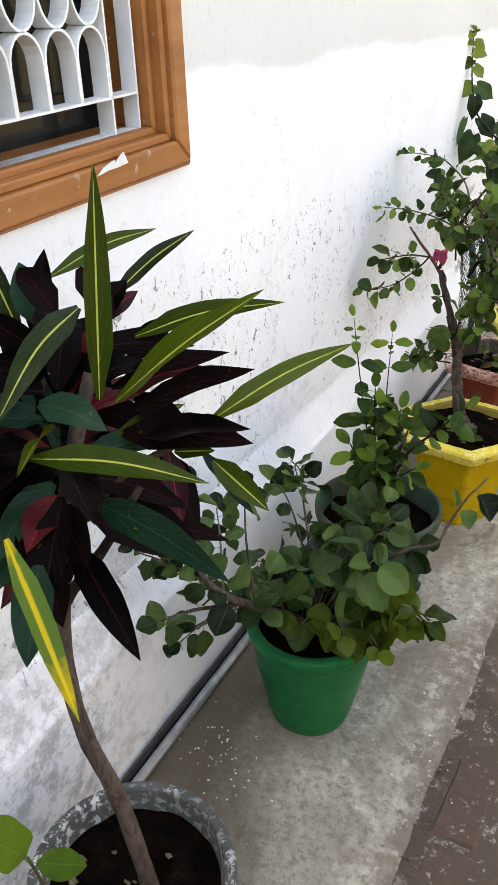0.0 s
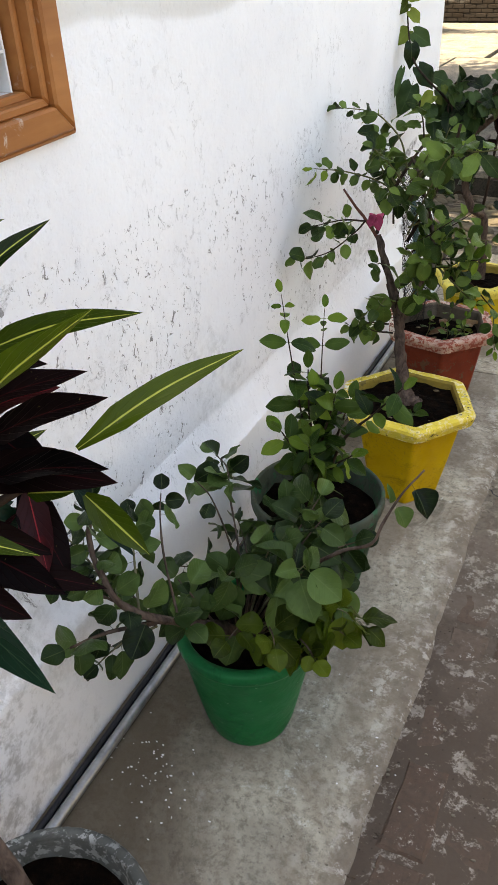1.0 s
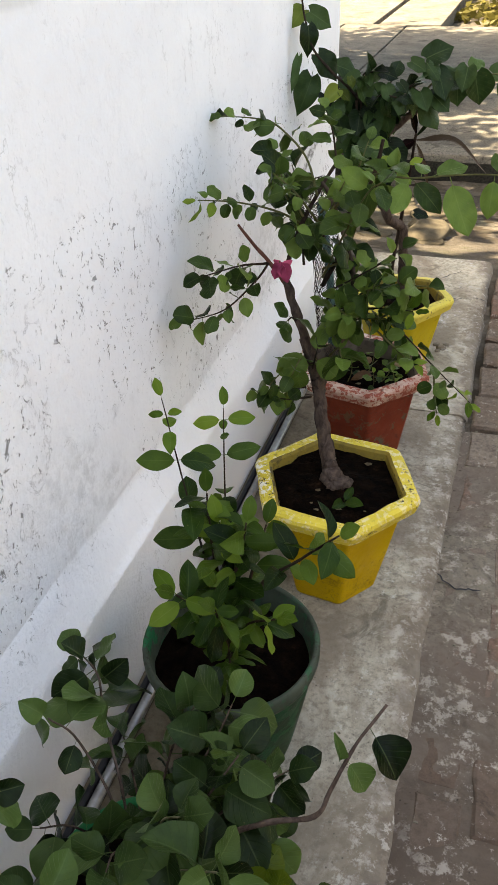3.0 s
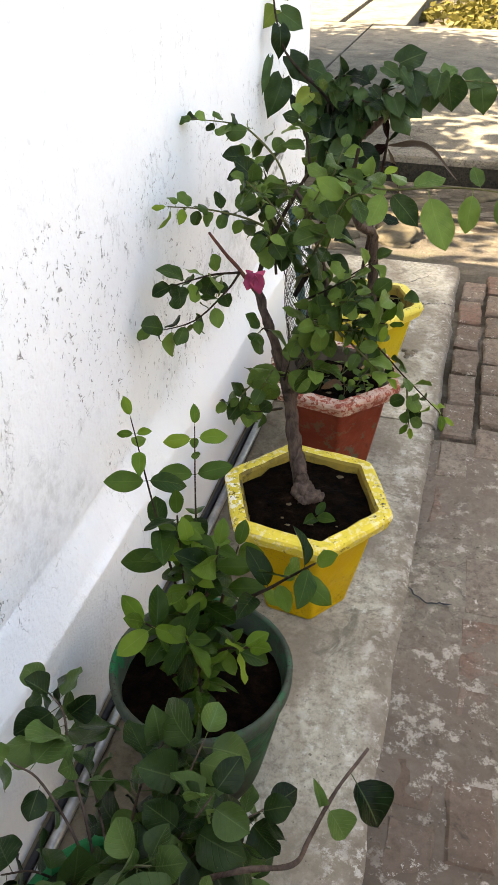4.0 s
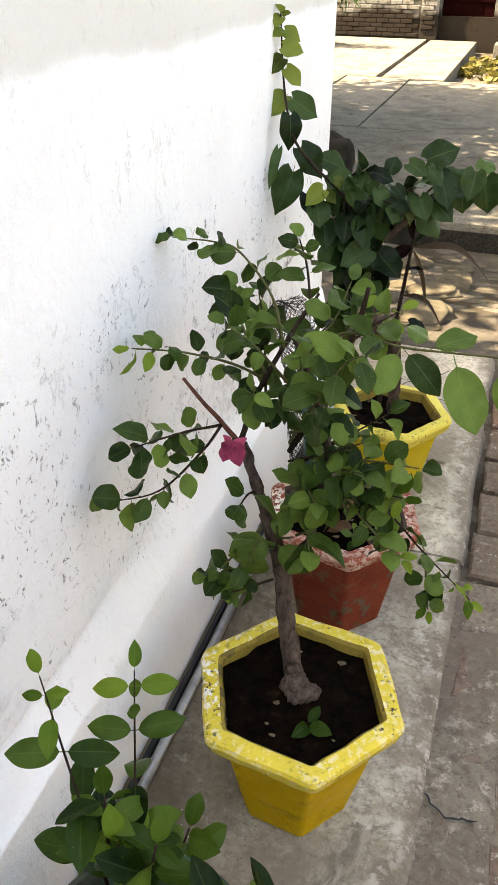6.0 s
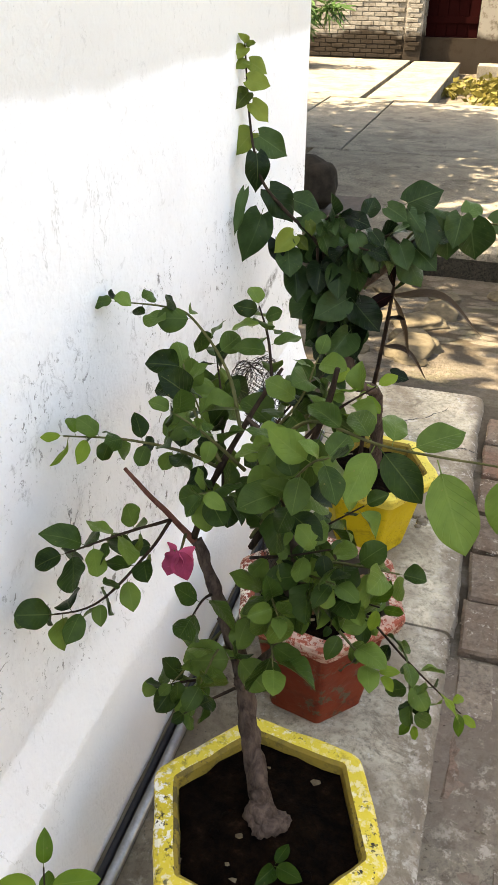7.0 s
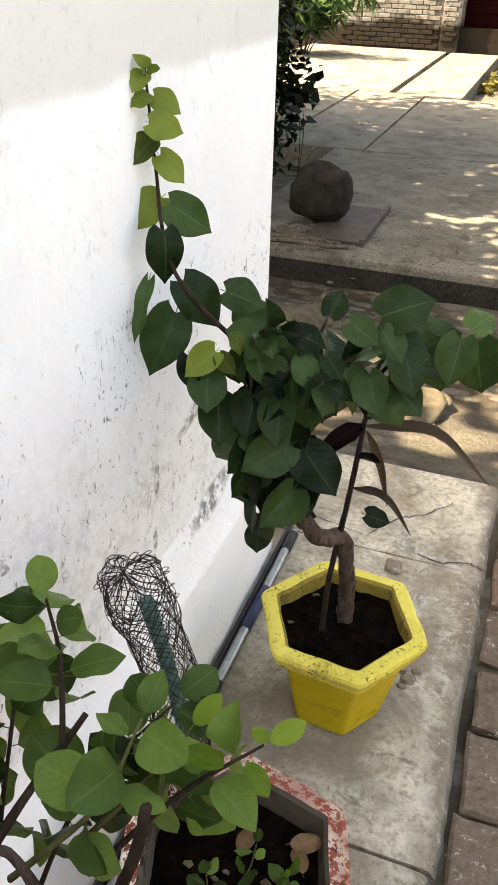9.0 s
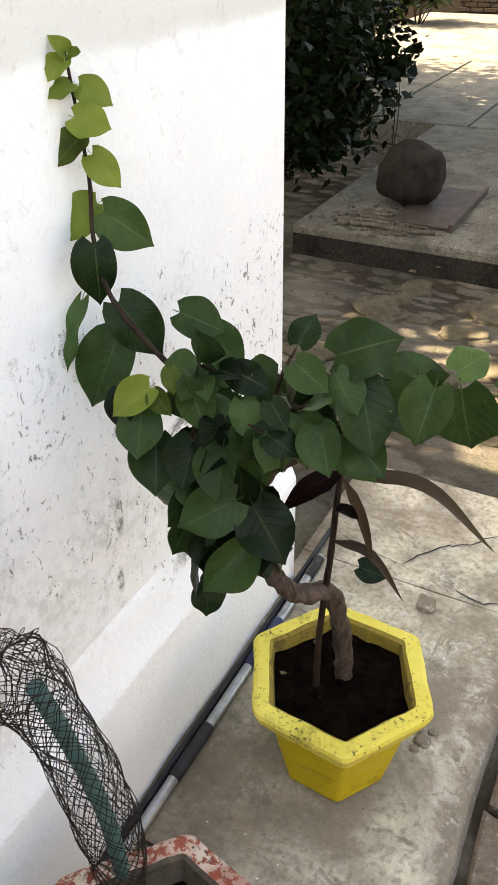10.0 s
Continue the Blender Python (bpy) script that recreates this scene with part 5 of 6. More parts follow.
bare = stem(bush, [root, (-0.30, 0.63, 0.40), (-0.21, 0.635, 0.50), (-0.150, 0.640, 0.535), (-0.136, 0.655, 0.575), (-0.115, 0.69, 0.62), (-0.089, 0.728, 0.652)], 0.0042, 0.0018, BARK, rough=0.6)
leaf(bare[0], BUSH, (-0.104, 0.705, 0.635), (0.45, -0.35, -0.35), 0.052, (0.5, -0.4, 0.8))
leaf(bare[0], BUSH, (-0.128, 0.672, 0.60), (-0.1, 0.1, 0.6), 0.034, wide=0.45)
leaf(bare[0], BUSH, (-0.125, 0.68, 0.605), (0.5, -0.3, -0.5), 0.038)

# ---- sapling in the faded green pot ----
sapling = thing("young_shrub", (-0.41, 1.06, 0.24), "young shrub with paired oval leaves in the faded green pot", "plant", "potted plants along the wall")
root = (-0.41, 1.06, 0.23)
for points, n, size, pair, start in (
    ([root, (-0.41, 1.06, 0.42), (-0.421, 1.071, 0.56)], 14, 0.065, False, 0.35),
    ([root, (-0.40, 1.0, 0.40), (-0.386, 0.945, 0.50)], 10, 0.06, False, 0.4),
    ([root, (-0.36, 1.01, 0.40), (-0.292, 0.961, 0.49)], 11, 0.06, False, 0.4),
    ([root, (-0.43, 1.0, 0.42), (-0.443, 0.931, 0.53)], 11, 0.06, False, 0.4),
    ([root, (-0.35, 1.05, 0.45), (-0.27, 1.03, 0.56), (-0.205, 1.0, 0.65)], 8, 0.06, False, 0.5),
    ([root, (-0.38, 1.10, 0.42), (-0.36, 1.14, 0.52)], 9, 0.06, False, 0.3),
    ([root, (-0.38, 0.98, 0.36), (-0.36, 0.93, 0.40)], 8, 0.055, False, 0.3),
    ([root, (-0.42, 1.06, 0.40), (-0.44, 1.08, 0.53), (-0.45, 1.10, 0.60)], 16, 0.06, False, 0.35),
    ([root, (-0.40, 1.05, 0.42), (-0.38, 1.06, 0.52), (-0.375, 1.08, 0.57)], 15, 0.06, False, 0.35),
    ([root, (-0.40, 1.03, 0.38), (-0.41, 1.01, 0.48)], 13, 0.058, False, 0.3),
):
    line = stem(sapling, points, 0.005, 0.0015, BARK_DARK, sides=6)
    dress(line, SAP, n + 1, size * 1.12, start, opposite=pair, droop=0.12 if pair else 0.2, young=YOUNG if n in (11, 14) else None)
for points, nodes in (
    ([root, (-0.44, 1.07, 0.42), (-0.487, 1.098, 0.60), (-0.522, 1.116, 0.765)], ((0.50, 0.085), (0.64, 0.080), (0.79, 0.072), (0.92, 0.052), (0.99, 0.028))),
    ([root, (-0.42, 1.10, 0.42), (-0.442, 1.165, 0.58), (-0.452, 1.205, 0.705)], ((0.52, 0.070), (0.66, 0.072), (0.80, 0.066), (0.91, 0.034), (0.985, 0.056))),
):
    shoot, line = stem(sapling, points, 0.0034, 0.0008, BARK_DARK, sides=6)
    leaf(shoot, YOUNG, line[-1], line[-1] - line[-3], 0.030)
    for k, (s, size) in enumerate(nodes):
        i = min(int(s * (len(line) - 1)), len(line) - 2)
        for hand in (1, -1):
            across = Vector((0.85, 0.35, 0.0)) if k % 2 == 0 else Vector((0.35, -0.75, 0.0))
            leaf(shoot, YOUNG if k > 2 else SAP, line[i], across * hand + Vector((0, 0, random.uniform(-0.15, 0.25))), size * random.uniform(0.9, 1.08) * 0.86, (random.uniform(-0.1, 0.4), -0.6, 0.8))
sprout = thing("leaf_sprout", (-0.295, 1.515, 0.285), "small green sprout in the yellow pot's soil", "plant")
for at, way, size in (((-0.295, 1.515, 0.292), (0.7, -0.3, 0.35), 0.05), ((-0.295, 1.515, 0.292), (-0.2, -0.7, 0.4), 0.045), ((-0.295, 1.515, 0.296), (0.3, 0.5, 0.5), 0.035)):
    leaf(sprout, SAP, at, way, size)

# ---- bougainvillea trained as a small tree, yellow pot ----
bonsai = thing("bougainvillea_tree", (-0.36, 1.60, 0.26), "small gnarled bougainvillea tree with one magenta bract in the yellow pot", "plant", "potted plants along the wall")
trunk_line = [(-0.328, 1.592, 0.262), (-0.345, 1.612, 0.30), (-0.372, 1.648, 0.37), (-0.392, 1.672, 0.45), (-0.408, 1.688, 0.52), (-0.440, 1.705, 0.60), (-0.468, 1.716, 0.67), (-0.485, 1.718, 0.72)]
trunk, _ = stem(bonsai, trunk_line, 0.017, 0.008, BARK, "trunk", 16, 0.7)
# ropes of old wood wound round the trunk
for k in range(3):
    rope = []
    for i, q in enumerate(trunk_line[:6]):
        a = k * 2.1 + i * 0.75
        r = 0.0125 - 0.0011 * i
        rope.append((q[0] + r * math.cos(a), q[1] + r * math.sin(a), q[2] - 0.012))
    bm = bmesh.new()
    tube_into(bm, [q - bonsai.location for q in smooth_line(rope)], 0.0095, 0.004, 9, 0.6)
    part("rope", bm, BARK, trunk, smooth=True)
for q, r in (((-0.343, 1.600, 0.325), 0.013), ((-0.318, 1.578, 0.292), 0.021), ((-0.346, 1.584, 0.294), 0.020), ((-0.330, 1.566, 0.288), 0.017), ((-0.398, 1.664, 0.50), 0.012), ((-0.306, 1.592, 0.288), 0.016), ((-0.336, 1.590, 0.305), 0.022)):
    bm = bmesh.new()
    bmesh.ops.create_icosphere(bm, subdivisions=3, radius=1)
    for v in bm.verts:
        d = v.co.normalized()
        v.co = d * r * (1 + 0.5 * noise.noise(d * 1.9 + Vector(q) * 30) + 0.22 * noise.noise(d * 5)) + Vector(q) - bonsai.location
    part("knot", bm, BARK, trunk, smooth=True)
upper = stem(bonsai, [(-0.398, 1.675, 0.47), (-0.385, 1.683, 0.505), (-0.350, 1.692, 0.56), (-0.352, 1.705, 0.62), (-0.335, 1.735, 0.70), (-0.36, 1.75, 0.80), (-0.40, 1.755, 0.90), (-0.415, 1.745, 0.93)], 0.012, 0.003, BARK, rough=0.6, sides=9)
arch = stem(bonsai, [(-0.49, 1.718, 0.725), (-0.47, 1.73, 0.80), (-0.446, 1.74, 0.862), (-0.416, 1.80, 0.924), (-0.395, 1.85, 0.96)], 0.006, 0.003, BARK_DARK, rough=0.4)
stem(bonsai, [(-0.485, 1.718, 0.71), (-0.515, 1.708, 0.757), (-0.55, 1.70, 0.80), (-0.583, 1.693, 0.845)], 0.0055, 0.0028, BARK_RED, rough=0.3)
stem(bonsai, [(-0.41, 1.75, 0.70), (-0.35, 1.76, 0.83), (-0.31, 1.762, 0.95), (-0.297, 1.763, 1.015)], 0.0055, 0.004, BARK_DARK, rough=0.3)
WALL_TWIGS = [
    ([(-0.52, 1.705, 0.76), (-0.53, 1.64, 0.745), (-0.57, 1.55, 0.715), (-0.65, 1.525, 0.69)], 13, 0.05, 0.25, 0),
    ([(-0.52, 1.705, 0.76), (-0.56, 1.63, 0.78), (-0.62, 1.57, 0.775)], 11, 0.055, 0.25, 0),
    ([(-0.43, 1.755, 0.82), (-0.50, 1.73, 0.865), (-0.58, 1.70, 0.89), (-0.66, 1.667, 0.90)], 18, 0.042, 0.2, 0),
    ([(-0.425, 1.75, 0.90), (-0.47, 1.82, 0.96), (-0.555, 1.90, 1.0), (-0.60, 1.90, 1.012), (-0.672, 1.878, 1.02)], 12, 0.045, 0.3, 0),
    ([(-0.43, 1.755, 0.80), (-0.50, 1.82, 0.85), (-0.555, 1.865, 0.92)], 10, 0.05, 0.25, 0),
    ([(-0.42, 1.75, 0.78), (-0.40, 1.84, 0.87), (-0.345, 1.91, 0.93)], 13, 0.06, 0.25, 0),
    ([(-0.45, 1.74, 0.75), (-0.50, 1.88, 0.86), (-0.54, 1.97, 0.90)], 11, 0.055, 0.3, 0),
]
TOP_TWIGS = [
    ([(-0.41, 1.75, 0.72), (-0.36, 1.69, 0.83), (-0.30, 1.62, 0.95), (-0.27, 1.60, 0.98)], 12, 0.06, 0.25, 0),
    ([(-0.41, 1.75, 0.68), (-0.34, 1.70, 0.74), (-0.27, 1.66, 0.80)], 13, 0.06, 0.2, 0),
    ([(-0.41, 1.75, 0.66), (-0.33, 1.78, 0.72), (-0.25, 1.80, 0.78)], 13, 0.06, 0.2, 0),
    ([(-0.40, 1.735, 0.58), (-0.33, 1.72, 0.64), (-0.26, 1.70, 0.66)], 12, 0.055, 0.2, 0),
    ([(-0.43, 1.755, 0.78), (-0.44, 1.68, 0.84), (-0.44, 1.62, 0.88)], 12, 0.05, 0.2, 0),
    ([(-0.42, 1.76, 0.86), (-0.36, 1.80, 0.93), (-0.34, 1.84, 0.99)], 10, 0.055, 0.25, 0),
    ([(-0.45, 1.72, 0.54), (-0.47, 1.67, 0.53), (-0.50, 1.63, 0.50)], 2, 0.045, 0.2, 0),
]
LOW_TWIGS = [
    ([(-0.42, 1.70, 0.44), (-0.45, 1.63, 0.47), (-0.46, 1.58, 0.50)], 1, 0.045, 0.3, 0),
    ([(-0.38, 1.74, 0.66), (-0.26, 1.77, 0.62), (-0.15, 1.755, 0.53), (-0.06, 1.752, 0.45)], 17, 0.05, 0.25, 1),
    ([(-0.42, 1.75, 0.80), (-0.38, 1.70, 0.90), (-0.35, 1.66, 0.96)], 10, 0.05, 0.25, 0),
    ([(-0.41, 1.75, 0.74), (-0.36, 1.72, 0.78), (-0.32, 1.66, 0.88)], 12, 0.055, 0.25, 0),
    ([(-0.42, 1.75, 0.84), (-0.46, 1.70, 0.92), (-0.50, 1.68, 0.96)], 10, 0.045, 0.3, 0),
    ([(-0.40, 1.745, 0.62), (-0.36, 1.68, 0.68), (-0.33, 1.62, 0.70)], 12, 0.055, 0.25, 0),
    ([(-0.15, 1.755, 0.53), (-0.14, 1.74, 0.47), (-0.13, 1.735, 0.42)], 6, 0.048, 0.2, 1),
]
YARD_TWIGS = [
    ([(-0.32, 1.75, 0.64), (-0.24, 1.70, 0.60), (-0.19, 1.68, 0.57)], 8, 0.05, 0.3, 1),
    ([(-0.46, 1.72, 0.62), (-0.455, 1.66, 0.66), (-0.45, 1.60, 0.68)], -1, 0.07, 0.4, 0),
    ([(-0.43, 1.71, 0.52), (-0.435, 1.66, 0.56), (-0.44, 1.60, 0.55)], 0, 0.062, 0.3, 0),
    ([(-0.42, 1.70, 0.50), (-0.40, 1.65, 0.57), (-0.385, 1.61, 0.62)], -1, 0.066, 0.3, 0),
    ([(-0.38, 1.71, 0.55), (-0.35, 1.66, 0.60), (-0.335, 1.62, 0.60)], 0, 0.07, 0.35, 0),
    ([(-0.335, 1.735, 0.68), (-0.30, 1.68, 0.73), (-0.26, 1.65, 0.75)], 10, 0.06, 0.25, 0),
    ([(-0.335, 1.735, 0.66), (-0.27, 1.71, 0.68), (-0.20, 1.69, 0.69)], 11, 0.055, 0.25, 1),
]
LAST_TWIGS = [
    ([(-0.37, 1.79, 0.85), (-0.315, 1.85, 0.90), (-0.262, 1.895, 0.93)], 9, 0.058, 0.3, 1),
    ([(-0.38, 1.80, 0.87), (-0.345, 1.855, 0.90), (-0.325, 1.89, 0.925)], 8, 0.058, 0.35, 1),
    ([(-0.335, 1.735, 0.70), (-0.27, 1.72, 0.73), (-0.18, 1.71, 0.74)], 10, 0.055, 0.25, 0),
    ([(-0.45, 1.73, 0.86), (-0.50, 1.76, 0.92), (-0.53, 1.80, 0.97)], 10, 0.05, 0.25, 0),
    ([(-0.40, 1.82, 0.94), (-0.42, 1.86, 1.0), (-0.44, 1.88, 1.04)], 9, 0.05, 0.25, 0),
    ([(-0.43, 1.69, 0.47), (-0.48, 1.66, 0.48), (-0.53, 1.65, 0.46)], 9, 0.05, 0.3, 0),
]
for points, n, size, start, mesh in WALL_TWIGS + TOP_TWIGS + LOW_TWIGS + YARD_TWIGS + LAST_TWIGS:
    line = stem(bonsai, points, 0.003, 0.0011, BARK_DARK if n % 2 else TWIG, sides=6)
    dress(line, SMALL, n + (1 if n > 2 else 4), size * (1.04 if points[-1][0] < -0.5 else 0.90), start, droop=0.3, young=YOUNG if mesh or n == 18 else None)
long_twig = stem(bonsai, [(-0.385, 1.73, 0.88), (-0.345, 1.725, 0.935), (-0.307, 1.710, 0.962), (-0.224, 1.658, 0.974), (-0.146, 1.615, 0.996), (-0.075, 1.597, 1.006), (0.03, 1.57, 1.008)], 0.003, 0.001, TWIG, sides=6)
for at, tip, face in (((-0.298, 1.692, 0.962), (-0.317, 1.655, 0.885), (0.3, -0.9, 0.3)), ((-0.226, 1.656, 0.973), (-0.248, 1.600, 0.925), (0.5, -0.8, 0.6)), ((-0.222, 1.655, 0.973), (-0.162, 1.622, 0.932), (0.2, -0.8, 0.6)),
                      ((-0.150, 1.612, 0.994), (-0.108, 1.576, 0.905), (0.3, -0.9, 0.4)), ((-0.185, 1.636, 0.985), (-0.128, 1.675, 1.004), (-0.1, -0.6, 0.8)), ((-0.205, 1.648, 0.980), (-0.205, 1.71, 1.0), (0.3, -0.6, 0.8)),
                      ((-0.268, 1.685, 0.967), (-0.318, 1.708, 0.992), (0.2, -0.6, 0.8)), ((-0.230, 1.662, 0.973), (-0.268, 1.705, 0.998), (0.1, -0.6, 0.8)), ((-0.073, 1.598, 1.005), (-0.074, 1.565, 0.945), (0.1, -0.9, 0.4)),
                      ((-0.06, 1.596, 1.006), (-0.078, 1.63, 1.03), (0.1, -0.7, 0.7)), ((-0.03, 1.588, 1.006), (-0.01, 1.555, 0.96), (0.2, -0.9, 0.4)), ((-0.340, 1.722, 0.938), (-0.385, 1.685, 0.925), (0.2, -0.8, 0.6))):
    way = Vector(tip) - Vector(at)
    leaf(long_twig[0], BIG, at, way, way.length / 1.08, face, 0.84)
for k in range(5):
    a = k * 1.26 + 0.4
    ob = leaf(bonsai, [blade("petal", OVATE, 0.7 - 0.2 * (k % 3), 0.35 - 0.3 * (k % 2), PETAL, 0.03, 0.16, 0.05 * (k % 3 - 1))], (-0.452, 1.570, 0.822), (0.55 * math.cos(a), 0.5 * math.sin(a), -0.6 - 0.15 * (k % 2)), 0.036 + 0.004 * (k % 3), (math.cos(a), -0.6 + math.sin(a), 0.4))
    ob.name = "petal"
stem(bonsai, [(-0.50, 1.71, 0.735), (-0.475, 1.63, 0.77), (-0.455, 1.565, 0.825)], 0.0025, 0.001, TWIG, sides=5)

# ---- weeds in the red pot and the rolled wire net ----
weeds = thing("pot_weeds", (-0.36, 2.10, 0.265), "loose green weeds growing in the red pot's soil", "plant")
for k in range(6):
    a, r = k * 2.4, 0.02 + 0.012 * k
    p = Vector((-0.34 + r * math.cos(a), 2.10 + r * math.sin(a), 0.262))
    q = p + Vector((random.uniform(-0.03, 0.03), random.uniform(-0.03, 0.03), random.uniform(0.05, 0.11)))
    line = stem(weeds, [p, p.lerp(q, 0.5) + Vector((0.006, 0, 0)), q], 0.002, 0.001, TWIG, "stalk", 5)
    dress(line, SMALL, 4, 0.034, 0.3, droop=0.1, young=YOUNG if k % 3 == 0 else None)

net = thing("wire_net_roll", (-0.49, 2.235, 0.27), "rolled rusty wire net round a teal pole leaning on the wall", "wire net")
fallen = kinds(OVAL, LEAF_FALLEN, 0.1)
for x, y, turn, size in ((-0.31, 2.20, 0.4, 0.055), (-0.27, 2.16, 2.0, 0.05), (-0.335, 2.10, 3.6, 0.06), (-0.29, 2.07, 5.1, 0.048), (-0.38, 2.16, 1.2, 0.05)):
    ob = thing("dry_leaf", (x, y, 0.288), "curled dry brown leaf on the red pot's soil", "leaf", "dry leaves in the red pot")
    leaf(ob, fallen, (x, y, 0.288), (math.cos(turn), math.sin(turn), 0.12), size, (0.2, -0.2, 0.9)).name = "blade"


def net_wires():
    """Two sets of spiral wires round a leaning tube, its top bent over towards the wall."""
    axis = smooth_line([(-0.487, 2.232, 0.25), (-0.492, 2.225, 0.42), (-0.505, 2.205, 0.60), (-0.522, 2.185, 0.72), (-0.54, 2.165, 0.80)], 12)
    n = len(axis)
    count = 30
    for hand in (1, -1):
        for k in range(count):
            pts = []
            for i, q in enumerate(axis):
                s = i / (n - 1)
                r = 0.034 + 0.008 * math.sin(s * 5.0) + 0.022 * max(0, s - 0.55) * 2.5
                if s > 0.9:
                    r *= math.sqrt(max(0.02, 1 - ((s - 0.9) / 0.1) ** 2))
                a = math.tau * k / count + hand * s * 8.5 + 0.25 * noise.noise(Vector((k * 1.7, s * 6, hand)))
                along = (axis[min(i + 1, n - 1)] - axis[max(i - 1, 0)]).normalized()
                u = along.orthogonal().normalized()
                v = along.cross(u)
                wob = (0.006 + 0.03 * max(0, s - 0.6)) * noise.noise(Vector((k * 3.1, s * 9, hand))) + (0.006 + 0.04 * max(0, s - 0.65)) * noise.noise(Vector((math.cos(a) * 1.6, math.sin(a) * 1.6, s * 9)))
                pts.append(q + (u * math.cos(a) + v * math.sin(a)) * (r + wob) - net.location)
            bm = bmesh.new()
            tube_into(bm, pts, 0.00065, 0.00065, 3)
            part("wire", bm, WIRE, net)


net_wires()
for k in range(4):
    a = k * 2.4
    p = Vector((-0.542 + 0.035 * math.cos(a), 2.165 + 0.035 * math.sin(a), 0.79))
    q = p + Vector((random.uniform(-0.02, 0.02), random.uniform(-0.02, 0.02), random.uniform(0.008, 0.022)))
    bm = bmesh.new()
    tube_into(bm, [v - net.location for v in smooth_line([p, p.lerp(q, 0.5) + Vector((0.006, 0.004, 0)), q], 4)], 0.0008, 0.0007, 3)
    part("wire", bm, WIRE, net)
stem(net, [(-0.485, 2.23, 0.25), (-0.490, 2.222, 0.45), (-0.505, 2.203, 0.62), (-0.520, 2.185, 0.74)], 0.012, 0.011, TEAL_CANE, "pole", 8, 0.1)

# ---- vine with heart leaves and seedling, bright yellow pot ----
vine = thing("heart_leaf_vine", (-0.36, 2.75, 0.215), "woody climber with heart-shaped leaves creeping up the white wall", "plant", "potted plants along the wall")
stem(vine, [(-0.355, 2.765, 0.20), (-0.355, 2.75, 0.30), (-0.358, 2.72, 0.43), (-0.368, 2.685, 0.515), (-0.395, 2.62, 0.555), (-0.415, 2.58, 0.62)], 0.018, 0.014, BARK, "trunk", 11, 0.5)
stem(vine, [(-0.41, 2.59, 0.60), (-0.44, 2.565, 0.63), (-0.47, 2.56, 0.61)], 0.006, 0.003, BARK_DARK)
stem(vine, [(-0.415, 2.58, 0.61), (-0.43, 2.56, 0.72), (-0.424, 2.558, 0.81), (-0.38, 2.565, 0.86), (-0.33, 2.58, 0.90)], 0.013, 0.009, BARK, rough=0.5, sides=9)
climb = stem(vine, [(-0.43, 2.56, 0.78), (-0.50, 2.535, 0.93), (-0.575, 2.53, 1.0), (-0.630, 2.535, 1.055), (-0.658, 2.552, 1.12), (-0.676, 2.58, 1.17), (-0.684, 2.586, 1.23), (-0.687, 2.582, 1.29), (-0.689, 2.58, 1.327)], 0.0045, 0.0016, BARK_DARK)
reach = stem(vine, [(-0.33, 2.58, 0.90), (-0.31, 2.59, 0.955), (-0.26, 2.60, 0.985), (-0.18, 2.605, 0.99), (-0.08, 2.61, 0.99), (0.06, 2.60, 0.97)], 0.0035, 0.0016, TWIG)
# leaves along the climbing shoot, from its tip down, then the crown's outer leaves
DRY_SIDE = SHADED_HEARTS[:2]
SHOOT = (
    ((-0.688, 2.58, 1.324), (-0.27, -0.59, 0.76), 0.027, LIME_HEARTS),
    ((-0.686, 2.581, 1.323), (1.0, -0.02, 0.09), 0.023, LIME_HEARTS),
    ((-0.686, 2.576, 1.317), (-0.43, -0.77, -0.48), 0.034, LIME_HEARTS),
    ((-0.684, 2.58, 1.293), (-0.59, -0.8, -0.12), 0.035, LIME_HEARTS),
    ((-0.682, 2.589, 1.289), (0.9, 0.13, -0.41), 0.045, LIME_HEARTS),
    ((-0.68, 2.569, 1.257), (0.94, 0.21, -0.28), 0.053, LIME_HEARTS),
    ((-0.68, 2.582, 1.232), (-0.58, -0.74, -0.33), 0.048, LIME_HEARTS),
    ((-0.676, 2.59, 1.21), (0.76, -0.01, -0.65), 0.055, LIME_HEARTS),
    ((-0.672, 2.589, 1.15), (-0.57, -0.72, -0.39), 0.063, LIME_HEARTS),
)
ELBOW = (
    ((-0.655, 2.573, 1.146), (0.87, 0.13, -0.48), 0.087, LIT_HEARTS),
    ((-0.65, 2.543, 1.116), (0.29, -0.38, -0.88), 0.086, LIT_HEARTS),
    ((-0.62, 2.536, 1.045), (0.74, -0.09, -0.67), 0.101, LIT_HEARTS),
    ((-0.585, 2.623, 1.002), (0.96, 0.11, -0.24), 0.070, LIT_HEARTS),
    ((-0.672, 2.53, 1.04), (-0.09, -0.62, -0.78), 0.110, DRY_SIDE),
    ((-0.64, 2.556, 0.984), (-0.08, -0.63, -0.77), 0.120, SHADED_HEARTS),
    ((-0.57, 2.664, 0.959), (0.86, -0.07, -0.51), 0.091, SHADED_HEARTS),
    ((-0.516, 2.49, 0.996), (0.47, -0.6, -0.65), 0.033, LIME_HEARTS),
    ((-0.546, 2.49, 0.962), (-0.47, -0.77, -0.44), 0.062, LIME_HEARTS),
    ((-0.54, 2.488, 0.957), (0.82, -0.3, -0.5), 0.039, LIME_HEARTS),
    ((-0.482, 2.49, 0.991), (-0.07, -0.79, -0.61), 0.036, LIT_HEARTS),
    ((-0.488, 2.495, 0.974), (0.51, -0.46, -0.73), 0.061, LIT_HEARTS),
)
